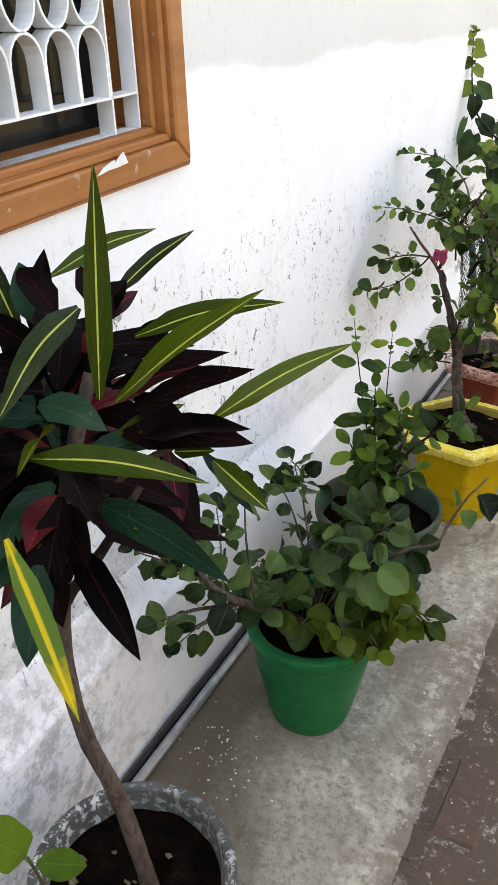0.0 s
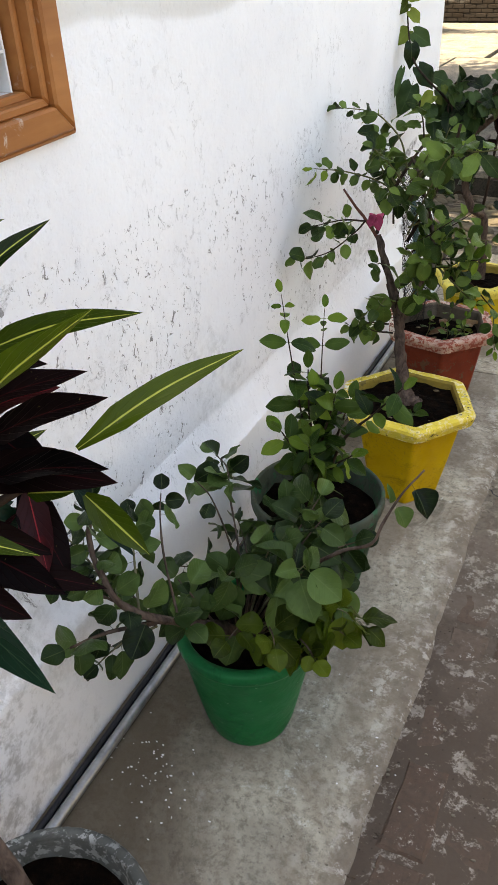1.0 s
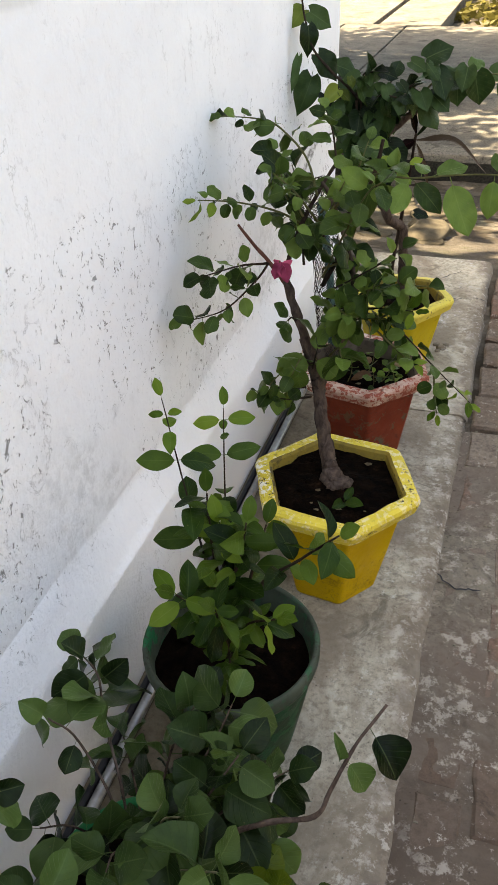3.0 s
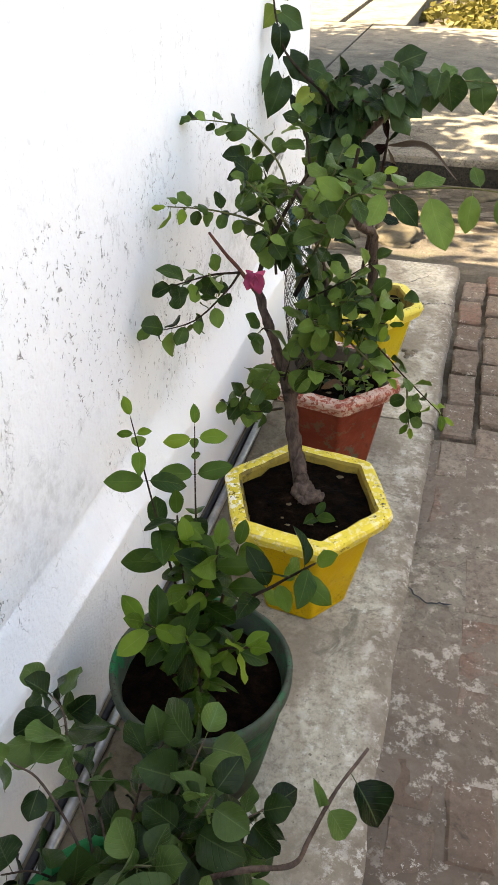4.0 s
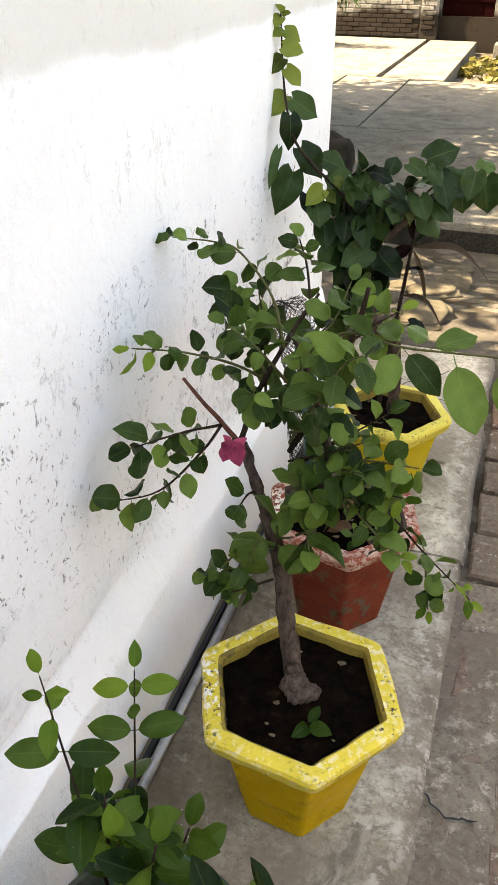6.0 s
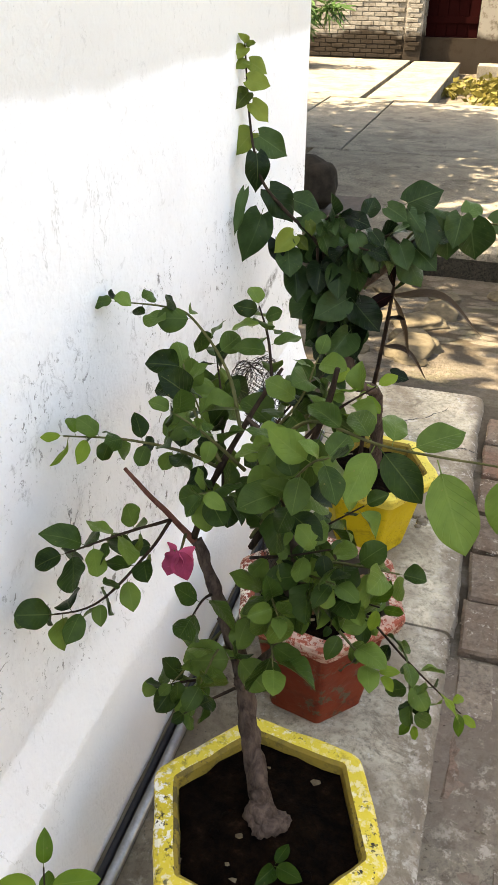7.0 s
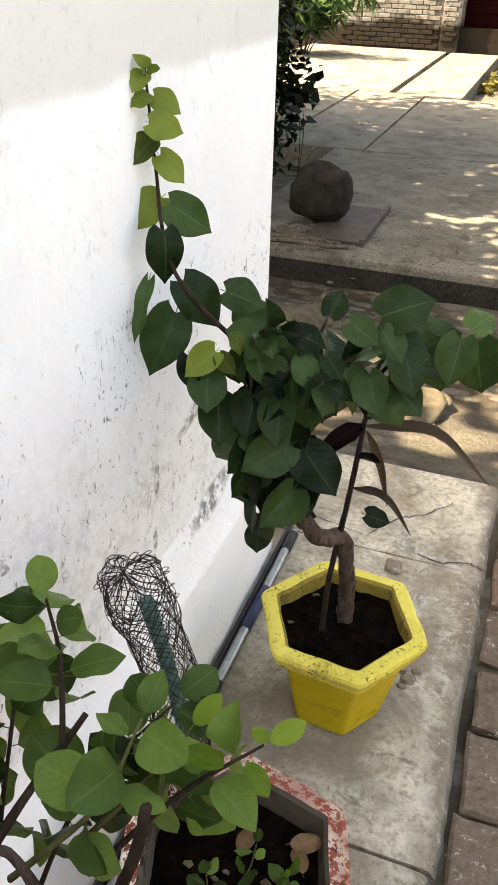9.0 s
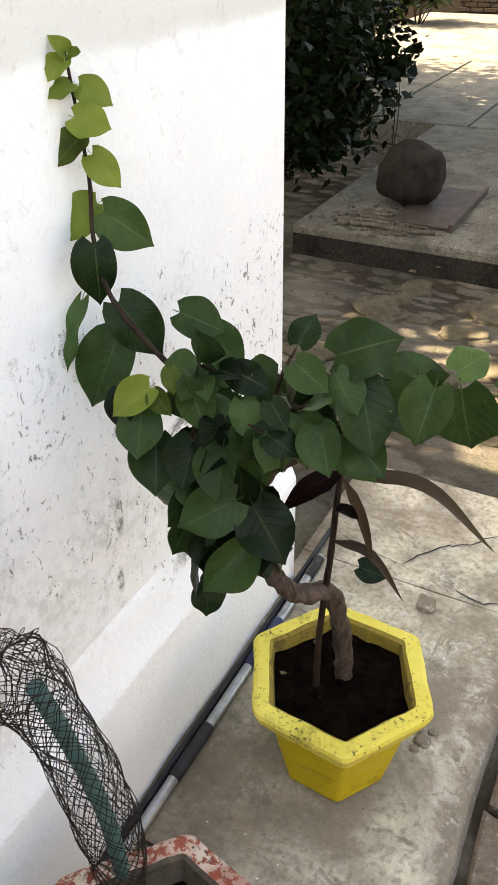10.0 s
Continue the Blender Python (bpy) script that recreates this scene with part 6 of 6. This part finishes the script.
CROWN_LEAVES = (
    ((-0.432, 2.5, 1.008), (0.98, -0.04, -0.2), 0.053, LIT_HEARTS),
    ((-0.362, 2.49, 0.958), (-0.04, -0.7, -0.72), 0.063, SHADED_HEARTS),
    ((-0.353, 2.5, 1.037), (0.91, -0.21, -0.36), 0.053, LIT_HEARTS),
    ((-0.378, 2.49, 0.986), (0.73, -0.43, -0.53), 0.042, LIT_HEARTS),
    ((-0.32, 2.5, 0.963), (0.48, -0.54, -0.69), 0.063, SHADED_HEARTS),
    ((-0.286, 2.52, 0.948), (0.8, -0.37, -0.48), 0.065, LIT_HEARTS),
    ((-0.317, 2.53, 1.039), (0.87, 0.21, 0.44), 0.091, LIT_HEARTS),
    ((-0.285, 2.53, 1.015), (0.46, -0.47, -0.75), 0.103, SHADED_HEARTS),
    ((-0.204, 2.55, 1.019), (-0.04, -0.6, -0.8), 0.081, LIT_HEARTS),
)
HANGING = (
    ((-0.42, 2.48, 0.834), (-0.65, -0.69, -0.33), 0.098, SHADED_HEARTS),
    ((-0.403, 2.49, 0.825), (0.72, -0.39, -0.57), 0.102, SHADED_HEARTS),
    ((-0.41, 2.48, 0.757), (-0.38, -0.78, -0.5), 0.093, SHADED_HEARTS),
    ((-0.556, 2.48, 0.933), (0.24, -0.61, -0.76), 0.069, SHADED_HEARTS),
    ((-0.542, 2.485, 0.89), (0.33, -0.58, -0.75), 0.079, SHADED_HEARTS),
    ((-0.482, 2.485, 0.905), (0.08, -0.69, -0.72), 0.071, SHADED_HEARTS),
    ((-0.443, 2.49, 0.903), (0.19, -0.65, -0.74), 0.076, SHADED_HEARTS),
    ((-0.585, 2.48, 0.953), (0.35, -0.57, -0.75), 0.055, SHADED_HEARTS),
    ((-0.415, 2.49, 0.978), (0.46, -0.54, -0.71), 0.053, SHADED_HEARTS),
    ((-0.465, 2.5, 0.961), (0.86, -0.27, -0.44), 0.043, SHADED_HEARTS),
    ((-0.309, 2.51, 1.03), (0.68, -0.42, -0.6), 0.056, SHADED_HEARTS),
)
for at, way, size, meshes in SHOOT + ELBOW + CROWN_LEAVES + HANGING:
    way = Vector(way)
    way.x = max(way.x, (WALL_X + 0.008 - at[0]) / size)
    size *= 0.86 if size > 0.08 else 0.96
    leaf(climb[0], meshes, Vector(at) - way * size * 0.13, way, size, (random.uniform(0.1, 0.6), -0.8, random.uniform(0.3, 0.8)), 0.3 if meshes is DRY_SIDE else random.uniform(0.82, 1.0))
for points, n, size in (
    ([(-0.50, 2.52, 0.93), (-0.49, 2.49, 0.86), (-0.48, 2.47, 0.78)], 12, 0.085), ([(-0.47, 2.54, 0.88), (-0.46, 2.49, 0.80), (-0.46, 2.465, 0.69)], 13, 0.085),
    ([(-0.43, 2.56, 0.80), (-0.42, 2.53, 0.76), (-0.41, 2.57, 0.68)], 7, 0.085), ([(-0.47, 2.53, 0.90), (-0.43, 2.49, 0.95), (-0.38, 2.475, 0.95)], 12, 0.075),
    ([(-0.50, 2.52, 0.94), (-0.48, 2.50, 1.0), (-0.45, 2.49, 1.01)], 9, 0.065), ([(-0.38, 2.565, 0.88), (-0.37, 2.53, 0.95), (-0.34, 2.51, 0.98)], 12, 0.075),
    ([(-0.33, 2.58, 0.90), (-0.30, 2.57, 0.95), (-0.27, 2.56, 0.96)], 10, 0.085), ([(-0.43, 2.57, 0.85), (-0.43, 2.62, 0.93), (-0.42, 2.65, 0.97)], 9, 0.08),
):
    line = stem(vine, points, 0.004, 0.002, BARK_DARK, sides=6)
    dress(line, SHADED_HEARTS, n - 3 if points[-1][0] < -0.44 else n // 2, size * 0.92, 0.15, droop=0.55, spread=0.7, vary=0.25)
hang = stem(vine, [(-0.49, 2.53, 0.93), (-0.475, 2.53, 0.84), (-0.45, 2.54, 0.74), (-0.44, 2.55, 0.68)], 0.004, 0.002, BARK_DARK, sides=6)
for k in range(40):
    at = Vector((random.uniform(-0.53, -0.42), random.uniform(2.51, 2.57), random.uniform(0.75, 0.98)))
    at.x = max(at.x, -0.54 + (0.98 - at.z) * 0.4)
    at.x += (0.98 - at.z) * 0.08
    leaf(hang[0], SHADED_HEARTS, at, (random.uniform(-0.5, 0.5), random.uniform(-0.35, 0.15), -1), random.uniform(0.06, 0.09), (random.uniform(-0.4, 0.6), -0.9, random.uniform(-0.1, 0.5)))
for at, way, size, face in (((-0.29, 2.60, 0.98), (0.5, 0.15, 0.12), 0.09, (0.1, -0.7, 0.7)), ((-0.24, 2.603, 1.008), (0.15, -0.1, -0.7), 0.105, (0.1, -0.9, 0.3)), ((-0.19, 2.605, 1.005), (0.2, -0.1, -0.7), 0.10, (0.2, -0.9, 0.2)),
                            ((-0.15, 2.607, 0.99), (0.6, 0.15, 0.1), 0.085, (0.1, -0.7, 0.7)), ((-0.10, 2.61, 1.0), (0.2, -0.2, -0.7), 0.095, (0.2, -0.9, 0.2)), ((-0.02, 2.61, 0.99), (0.4, 0.1, -0.5), 0.09, (0.1, -0.8, 0.4)), ((-0.20, 2.605, 1.005), (0.4, 0.5, 0.3), 0.06, (0.1, -0.7, 0.7))):
    leaf(reach[0], LIT_HEARTS, at, way, size * 0.86, face)

mango = thing("drooping_seedling", (-0.392, 2.72, 0.215), "thin dark seedling with long drooping brown leaves", "plant")
stem(mango, [(-0.395, 2.72, 0.20), (-0.385, 2.70, 0.40), (-0.36, 2.665, 0.60), (-0.345, 2.64, 0.74), (-0.338, 2.635, 0.82)], 0.007, 0.004, BARK_DARK, "trunk", 7, 0.2)
for base, tip, width, sag, m in (((-0.335, 2.635, 0.80), (-0.12, 2.69, 0.695), 0.030, 0.05, LEAF_DRY), ((-0.335, 2.635, 0.79), (-0.285, 2.655, 0.63), 0.026, 0.02, LEAF_DRY), ((-0.35, 2.65, 0.66), (-0.235, 2.66, 0.575), 0.024, 0.035, LEAF_DRY),
                                 ((-0.34, 2.635, 0.80), (-0.41, 2.59, 0.74), 0.05, 0.01, CROTON_DARK), ((-0.338, 2.635, 0.82), (-0.37, 2.62, 0.93), 0.035, 0.0, CROTON_DARK), ((-0.338, 2.635, 0.81), (-0.27, 2.63, 0.87), 0.018, 0.01, LEAF_HEART),
                                 ((-0.345, 2.64, 0.74), (-0.30, 2.61, 0.75), 0.03, 0.0, CROTON_DARK)):
    strap_leaf(mango, base, tip, width, sag, m)
leaf(vine, SHADED_HEARTS, (-0.34, 2.73, 0.55), (0.4, 0.1, -0.15), 0.05)

# ---- pipe and hose along the wall foot ----
pipe = thing("conduit_pipe", (-0.618, 1.0, 0.0), "dull galvanised steel pipe lying along the wall foot", "pipe")


def along_wall(name, y0, y1, r, material, x=0.0, z=None, parent=pipe, label=""):
    bm = bmesh.new()
    z = r if z is None else z
    n = max(2, int((y1 - y0) / 0.12))
    tube_into(bm, [Vector((x + 0.004 * noise.noise(Vector((y0 + (y1 - y0) * i / n, 1.7, x))), y0 + (y1 - y0) * i / n - 1.0, z)) for i in range(n + 1)], r, r, 14)
    return part(name, bm, material, parent, label, smooth=True)


along_wall("pipe_length", -1.6, 3.28, 0.0115, STEEL, z=0.0135)
along_wall("coupling", 2.54, 2.68, 0.0135, BLACK_RUBBER, z=0.0135, label="black rubber sleeve")
along_wall("coupling", 2.86, 3.02, 0.0138, BLUE_CLOTH, z=0.0138, label="navy tape wrapping")
along_wall("coupling", 3.19, 3.27, 0.0135, BLACK_RUBBER, z=0.0135, label="black rubber sleeve")
hose = thing("black_hose", (-0.642, 1.0, 0.0), "black hose lying behind the steel pipe at the wall foot", "hose")
along_wall("hose_length", -1.6, 3.40, 0.0075, BLACK_RUBBER, parent=hose)


# ---- litter on the walkway and in the pots ----


def scatter(name, spots, size, material, label, category, seed, flat=0.25):
    """Loose flakes strewn round some spots, too many to count."""
    rng = random.Random(seed)
    bm = bmesh.new()
    for x, y, z, spread, count in spots:
        for k in range(count):
            c = Vector((x + rng.gauss(0, spread), y + rng.gauss(0, spread), z))
            r = size * rng.uniform(0.35, 1.0)
            turn = rng.uniform(0, math.tau)
            ring = [(c + Vector((math.cos(turn + a) * r * rng.uniform(0.6, 1), math.sin(turn + a) * r * rng.uniform(0.25, 0.8), 0))) for a in (0, 1.4, 2.7, 4.1, 5.2)]
            low = [bm.verts.new(p) for p in ring]
            high = [bm.verts.new(p.lerp(c, 0.3) + Vector((0, 0, r * flat))) for p in ring]
            bm.faces.new(high)
            for i in range(5):
                bm.faces.new((low[i], low[(i + 1) % 5], high[(i + 1) % 5], high[i]))
    ob = part(name, bm, material, None, label)
    return tagged(ob, category=category, kind="stuff")


scatter("paint_flakes", ((-0.52, 0.42, 0.002, 0.05, 46), (-0.46, 0.36, 0.002, 0.04, 18), (-0.53, 1.42, 0.002, 0.03, 16), (-0.15, 0.62, 0.002, 0.1, 12), (-0.42, 2.45, 0.002, 0.05, 8)), 0.0045, WHITE_IRON, "white paint flakes fallen on the walkway", "flakes", 31)
scatter("paving_grit", ((0.1, 0.6, -0.003, 0.22, 70), (0.15, 1.6, -0.003, 0.25, 60), (0.12, 2.6, -0.002, 0.25, 50), (-0.09, 1.2, -0.002, 0.5, 30)), 0.007, PEBBLE, "small grit and mortar crumbs on the paving", "grit", 33, 0.4)
scatter("twig_litter", ((-1.72, 6.60, YARD_Z + 0.004, 0.14, 150), (-1.5, 6.50, YARD_Z + 0.004, 0.09, 90), (-1.3, 5.4, -0.30, 0.3, 50)), 0.04, OLD_PLANK, "broken twigs and bark scraps round the logs", "litter", 37, 0.2)
rng = random.Random(5)
scatter("edge_crumbs", [(SLAB_X + rng.uniform(0.0, 0.03), rng.uniform(-0.7, 2.5), -0.009, rng.uniform(0.008, 0.04), rng.randint(2, 9)) for k in range(46)], 0.006, MORTAR, "crumbled mortar along the walkway edge", "crumbs", 39, 0.4)
scatter("soil_litter", ((-0.37, -0.06, 0.272, 0.06, 16), (-0.36, 2.74, 0.228, 0.055, 22), (-0.33, 1.56, 0.289, 0.06, 10), (-0.36, 2.12, 0.277, 0.06, 14)), 0.013, STRAW, "dry leaf scraps and chips on the pots' soil", "litter", 35, 0.12)

# ---- courtyard things ----


def rock(name, at, size, material, label, category, squash=(1, 1, 1), turn=0.0, seed=0.0, kind=""):
    bm = bmesh.new()
    bmesh.ops.create_icosphere(bm, subdivisions=4, radius=1)
    for v in bm.verts:
        d = v.co.normalized()
        flat = max(abs(d.x), abs(d.y), abs(d.z)) ** (-0.45 if size < 0.15 else -0.2)
        w = flat * (1 + 0.20 * noise.noise(d * 1.6 + Vector((seed, 0, 0))) + 0.05 * noise.noise(d * 6 + Vector((seed, 2, 0))))
        v.co = Vector((d.x * w * squash[0], d.y * w * squash[1], d.z * w * squash[2])) * size
    low = min(v.co.z for v in bm.verts)
    for v in bm.verts:
        v.co.z = max(v.co.z - low - size * 0.08, 0)
    ob = part(name, bm, material, None, label, smooth=True)
    ob.matrix_world = pose(*at, 0, 0, turn)
    return tagged(ob, category=category, kind=kind)


rock("mortar_lump", (-0.318, 3.247, -0.001), 0.024, SLAB_LIT, "flat grey mortar lump stuck on the walkway", "lump", (1, 1.15, 0.35), 0.4, 3.0)
for x, y, r, seed in ((-0.205, 2.858, 0.014, 5.0), (-0.225, 2.885, 0.011, 6.0), (-0.19, 2.89, 0.009, 7.0), (-0.215, 2.835, 0.008, 8.0)):
    rock("plaster_crumb", (x, y, -0.001), r, SLAB_LIT, "broken pale plaster crumb beside the bright yellow pot", "crumb", (1.2, 0.9, 0.6), seed, seed)


rock("boulder", (-1.58, 6.97, YARD_Z), 0.20, STONE, "large dark rounded boulder on the courtyard edge", "boulder", (1.05, 0.85, 0.98), 20, 4.0)
cover = thing("drain_cover", (-1.35, 6.98, YARD_Z), "rusty iron drain cover in the courtyard", "drain cover")
box("plate", (-0.22, -0.42, 0.002), (0.16, 0.44, 0.022), IRON, cover, 0.004)
box("rim", (0.162, -0.44, 0.0), (0.19, 0.46, 0.05), IRON, cover, 0.004)
for k, (x, y, ln, r, a) in enumerate(((-1.55, 6.43, 0.62, 0.017, 5), (-1.66, 6.51, 0.5, 0.013, 12), (-1.56, 6.57, 0.5, 0.011, -8), (-1.72, 6.64, 0.42, 0.014, 20))):
    bm = bmesh.new()
    tube_into(bm, smooth_line([(-ln / 2, 0, r * 0.85), (-ln / 5, 0.012, r), (ln / 4, -0.01, r * 0.9), (ln / 2, 0.008, r * 0.85)], 5), r, r * 0.8, 9, 0.5)
    ob = part("firewood_log", bm, OLD_PLANK, None, "weathered grey split log beside the boulder", smooth=True)
    ob.matrix_world = pose(x, y, YARD_Z, 0, 0, a)
    tagged(ob, category="log", group="firewood by the boulder")
for k in range(26):
    x, y = random.uniform(-1.3, 0.9), random.uniform(4.2, 6.2)
    if k < 14:
        x, y = random.uniform(-1.3, -0.3), random.uniform(5.0, 6.2)
    rock("stone", (x, y, earth_height(x, y) - 0.012), random.uniform(0.05, 0.13), YARD_STONE, "flat half-buried yard stone", "stone", (1.2, 0.8, 0.28), random.uniform(0, 180), k * 1.7)


def leafy_mass(name, centre, size, count, leaf_size, material, label, category, parent_label="", hang=0.0, trunk=None, seed=0, slim=0.26, stems=9):
    """A shrub: stems from the ground and many separate leaves gathered in uneven clumps."""
    rng = random.Random(seed)
    plant = thing(name, (centre[0], centre[1], trunk if trunk is not None else YARD_Z), label, category)
    base = Vector((0, 0, 0))
    bm = bmesh.new()
    uv = bm.loops.layers.uv.new("UVMap")
    clumps = []
    for k in range(max(6, count // 60)):
        d = Vector((rng.gauss(0, 0.5), rng.gauss(0, 0.5), rng.gauss(0, 0.5)))
        clumps.append(Vector((d.x * size[0], d.y * size[1], d.z * size[2])) + Vector((0, 0, centre[2] - plant.location.z)))
    for k in range(count):
        c = rng.choice(clumps)
        q = c + Vector((rng.gauss(0, 0.16) * size[0], rng.gauss(0, 0.16) * size[1], rng.gauss(0, 0.16) * size[2]))
        if q.z < 0.02:
            continue
        way = Vector((rng.uniform(-1, 1), rng.uniform(-1, 1), rng.uniform(-0.8, 0.4) - hang)).normalized()
        side = way.orthogonal().normalized()
        side = (side * math.cos(k) + way.cross(side) * math.sin(k)).normalized()
        up = side.cross(way)
        L = leaf_size * rng.uniform(0.6, 1.3)
        pts = [(q, (0.5, 0)), (q + way * L * 0.4 + side * L * slim + up * L * 0.06, (1, 0.4)), (q + way * L, (0.5, 1)), (q + way * L * 0.4 - side * L * slim + up * L * 0.06, (0, 0.4))]
        face = bm.faces.new([bm.verts.new(p) for p, _ in pts])
        for loop, (_, w) in zip(face.loops, pts):
            loop[uv].uv = w
    part("crown", bm, material, plant, smooth=True, kind="stuff")
    for c in clumps[:stems]:
        bm = bmesh.new()
        foot = Vector((c.x * 0.12, c.y * 0.12, 0))
        tube_into(bm, smooth_line([foot, foot.lerp(c, 0.5) + Vector((0.04, -0.03, 0.08)), c], 4), 0.022 * max(size), 0.007 * max(size), 6)
        part("stem", bm, BARK_DARK, plant, smooth=True)
    return plant


leafy_mass("shade_shrub", (-2.72, 7.6, 0.42), (0.50, 1.15, 0.95), 9500, 0.10, HEDGE, "dense shrub beside the courtyard, its shade put into near-black leaves", "shrub", seed=3)
leafy_mass("shade_shrub", (-3.35, 9.6, 0.6), (0.55, 0.9, 0.8), 4500, 0.10, HEDGE, "dense shrub beside the courtyard, its shade put into near-black leaves", "shrub", seed=5)
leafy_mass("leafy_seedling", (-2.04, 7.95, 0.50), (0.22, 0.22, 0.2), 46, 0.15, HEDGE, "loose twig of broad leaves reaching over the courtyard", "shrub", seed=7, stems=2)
leafy_mass("palm_shrub", (-4.6, 16.6, 0.55), (0.6, 0.5, 0.5), 1100, 0.36, CROWN, "long-leaved garden shrub before the brick wall", "shrub", seed=11, slim=0.07)
leafy_mass("grass_bed", (-0.05, 15.4, -0.30), (0.95, 2.2, 0.08), 3200, 0.14, GRASS, "dry yellowish grass bed in the courtyard", "grass", trunk=-0.42, seed=13)

# unseen trees, added out of view to cast dappled shade over the courtyard
for at, trunk_h, spread, count, seed in (((-5.3, 5.5), 2.4, (2.9, 2.6, 0.8), 12000, 21), ((-4.9, 9.7), 2.4, (2.8, 1.7, 0.8), 9000, 23), ((1.3, 8.2), 3.4, (3.0, 2.6, 0.8), 12000, 27)):
    tree = thing("shade_tree", (*at, -0.42), "unseen broad tree with a loose green crown, added for dappled shade", "tree", "shade trees round the courtyard")
    bm = bmesh.new()
    tube_into(bm, smooth_line([(0, 0, 0), (0.08, 0.05, trunk_h * 0.5), (-0.05, 0.1, trunk_h), (0.1, 0, trunk_h + 1.4)], 5), 0.16, 0.06, 9, 0.3)
    rng = random.Random(seed)
    tips = []
    for k in range(16):
        a = k * 2.4
        r = rng.uniform(0.3, 1.0)
        tip = Vector((spread[0] * r * math.cos(a), spread[1] * r * math.sin(a), trunk_h + 1.9 + spread[2] * rng.uniform(-0.5, 0.8)))
        tips.append(tip)
        tube_into(bm, smooth_line([(0, 0.05, trunk_h * 0.8), tip * 0.55 + Vector((0, 0, trunk_h * 0.5)), tip], 4), 0.06, 0.015, 6)
    part("trunk", bm, BARK, tree, smooth=True)
    bm = bmesh.new()
    uv = bm.loops.layers.uv.new("UVMap")
    for k in range(count):
        c = rng.choice(tips)
        q = c + Vector((rng.gauss(0, 0.5), rng.gauss(0, 0.5), rng.gauss(0, 0.3)))
        way = Vector((rng.uniform(-1, 1), rng.uniform(-1, 1), rng.uniform(-0.6, 0.3))).normalized()
        side = way.cross(Vector((rng.uniform(-0.3, 0.3), rng.uniform(-0.3, 0.3), 1))).normalized()
        L = rng.uniform(0.14, 0.26)
        pts = [(q, (0.5, 0)), (q + way * L * 0.45 + side * L * 0.3, (1, 0.45)), (q + way * L, (0.5, 1)), (q + way * L * 0.45 - side * L * 0.3, (0, 0.45))]
        face = bm.faces.new([bm.verts.new(p) for p, _ in pts])
        for loop, (_, w) in zip(face.loops, pts):
            loop[uv].uv = w
    part("crown", bm, CROWN, tree, kind="stuff")

# ---- loose pieces last: paving bricks and far bricks ----
brick_meshes = []
for k in range(6):
    bm = bmesh.new()
    made = box_into(bm, (-0.049, -0.103, -0.05), (0.049, 0.103, 0.0), 0.0)
    top = [e for e in bm.edges if all(v.co.z > -0.01 for v in e.verts)]
    bmesh.ops.subdivide_edges(bm, edges=[e for e in bm.edges if e.calc_length() > 0.07], cuts=3, use_grid_fill=True)
    top = [e for e in bm.edges if all(v.co.z > -0.01 for v in e.verts) and len(e.link_faces) == 2 and abs(e.link_faces[0].normal.z - e.link_faces[1].normal.z) > 0.5]
    bmesh.ops.bevel(bm, geom=top, offset=0.007, segments=1, affect="EDGES")
    for v in bm.verts:
        v.co += Vector(noise.noise_vector(v.co * 26 + Vector((k * 5, 0, 0)))) * 0.008 * (0.4 if v.co.z > -0.002 else 1)
    me = bpy.data.meshes.new("brick")
    bm.to_mesh(me)
    bm.free()
    me.materials.append(PAVER)
    brick_meshes.append(me)
rng = random.Random(4)
for col in range(12):
    for row in range(24):
        x = SLAB_X + 0.075 + col * 0.108
        y = -1.15 + row * 0.212 + (0.106 if col % 2 else 0)
        if y > 3.72:
            continue
        ob = new("brick", rng.choice(brick_meshes))
        ob.parent = road
        ob.matrix_basis = pose(x + rng.uniform(-0.003, 0.003), y + rng.uniform(-0.004, 0.004), (rng.uniform(-0.0105, -0.002) if y < 2.3 else rng.uniform(-0.010, 0.002)), rng.uniform(-1.2, 1.2), rng.uniform(-1.2, 1.2), rng.uniform(-3.0, 3.0)) @ Matrix.Diagonal((rng.uniform(0.9, 1.0), rng.uniform(0.8, 1.0), 1, 1))
bm = bmesh.new()
box_into(bm, (-0.112, -0.05, -0.034), (0.112, 0.0, 0.034), 0.006)
me = bpy.data.meshes.new("brick")
bm.to_mesh(me)
bm.free()
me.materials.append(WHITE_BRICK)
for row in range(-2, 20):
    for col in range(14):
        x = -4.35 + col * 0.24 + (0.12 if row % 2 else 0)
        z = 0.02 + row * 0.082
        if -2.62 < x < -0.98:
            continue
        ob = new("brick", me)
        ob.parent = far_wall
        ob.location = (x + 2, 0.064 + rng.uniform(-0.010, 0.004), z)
for row in range(20):
    ob = new("brick", me)
    ob.parent = far_wall
    ob.location = (-2.34 + 2 + (0.03 if row % 2 else -0.03), -0.12 + rng.uniform(-0.006, 0.004), 0.02 + row * 0.082)
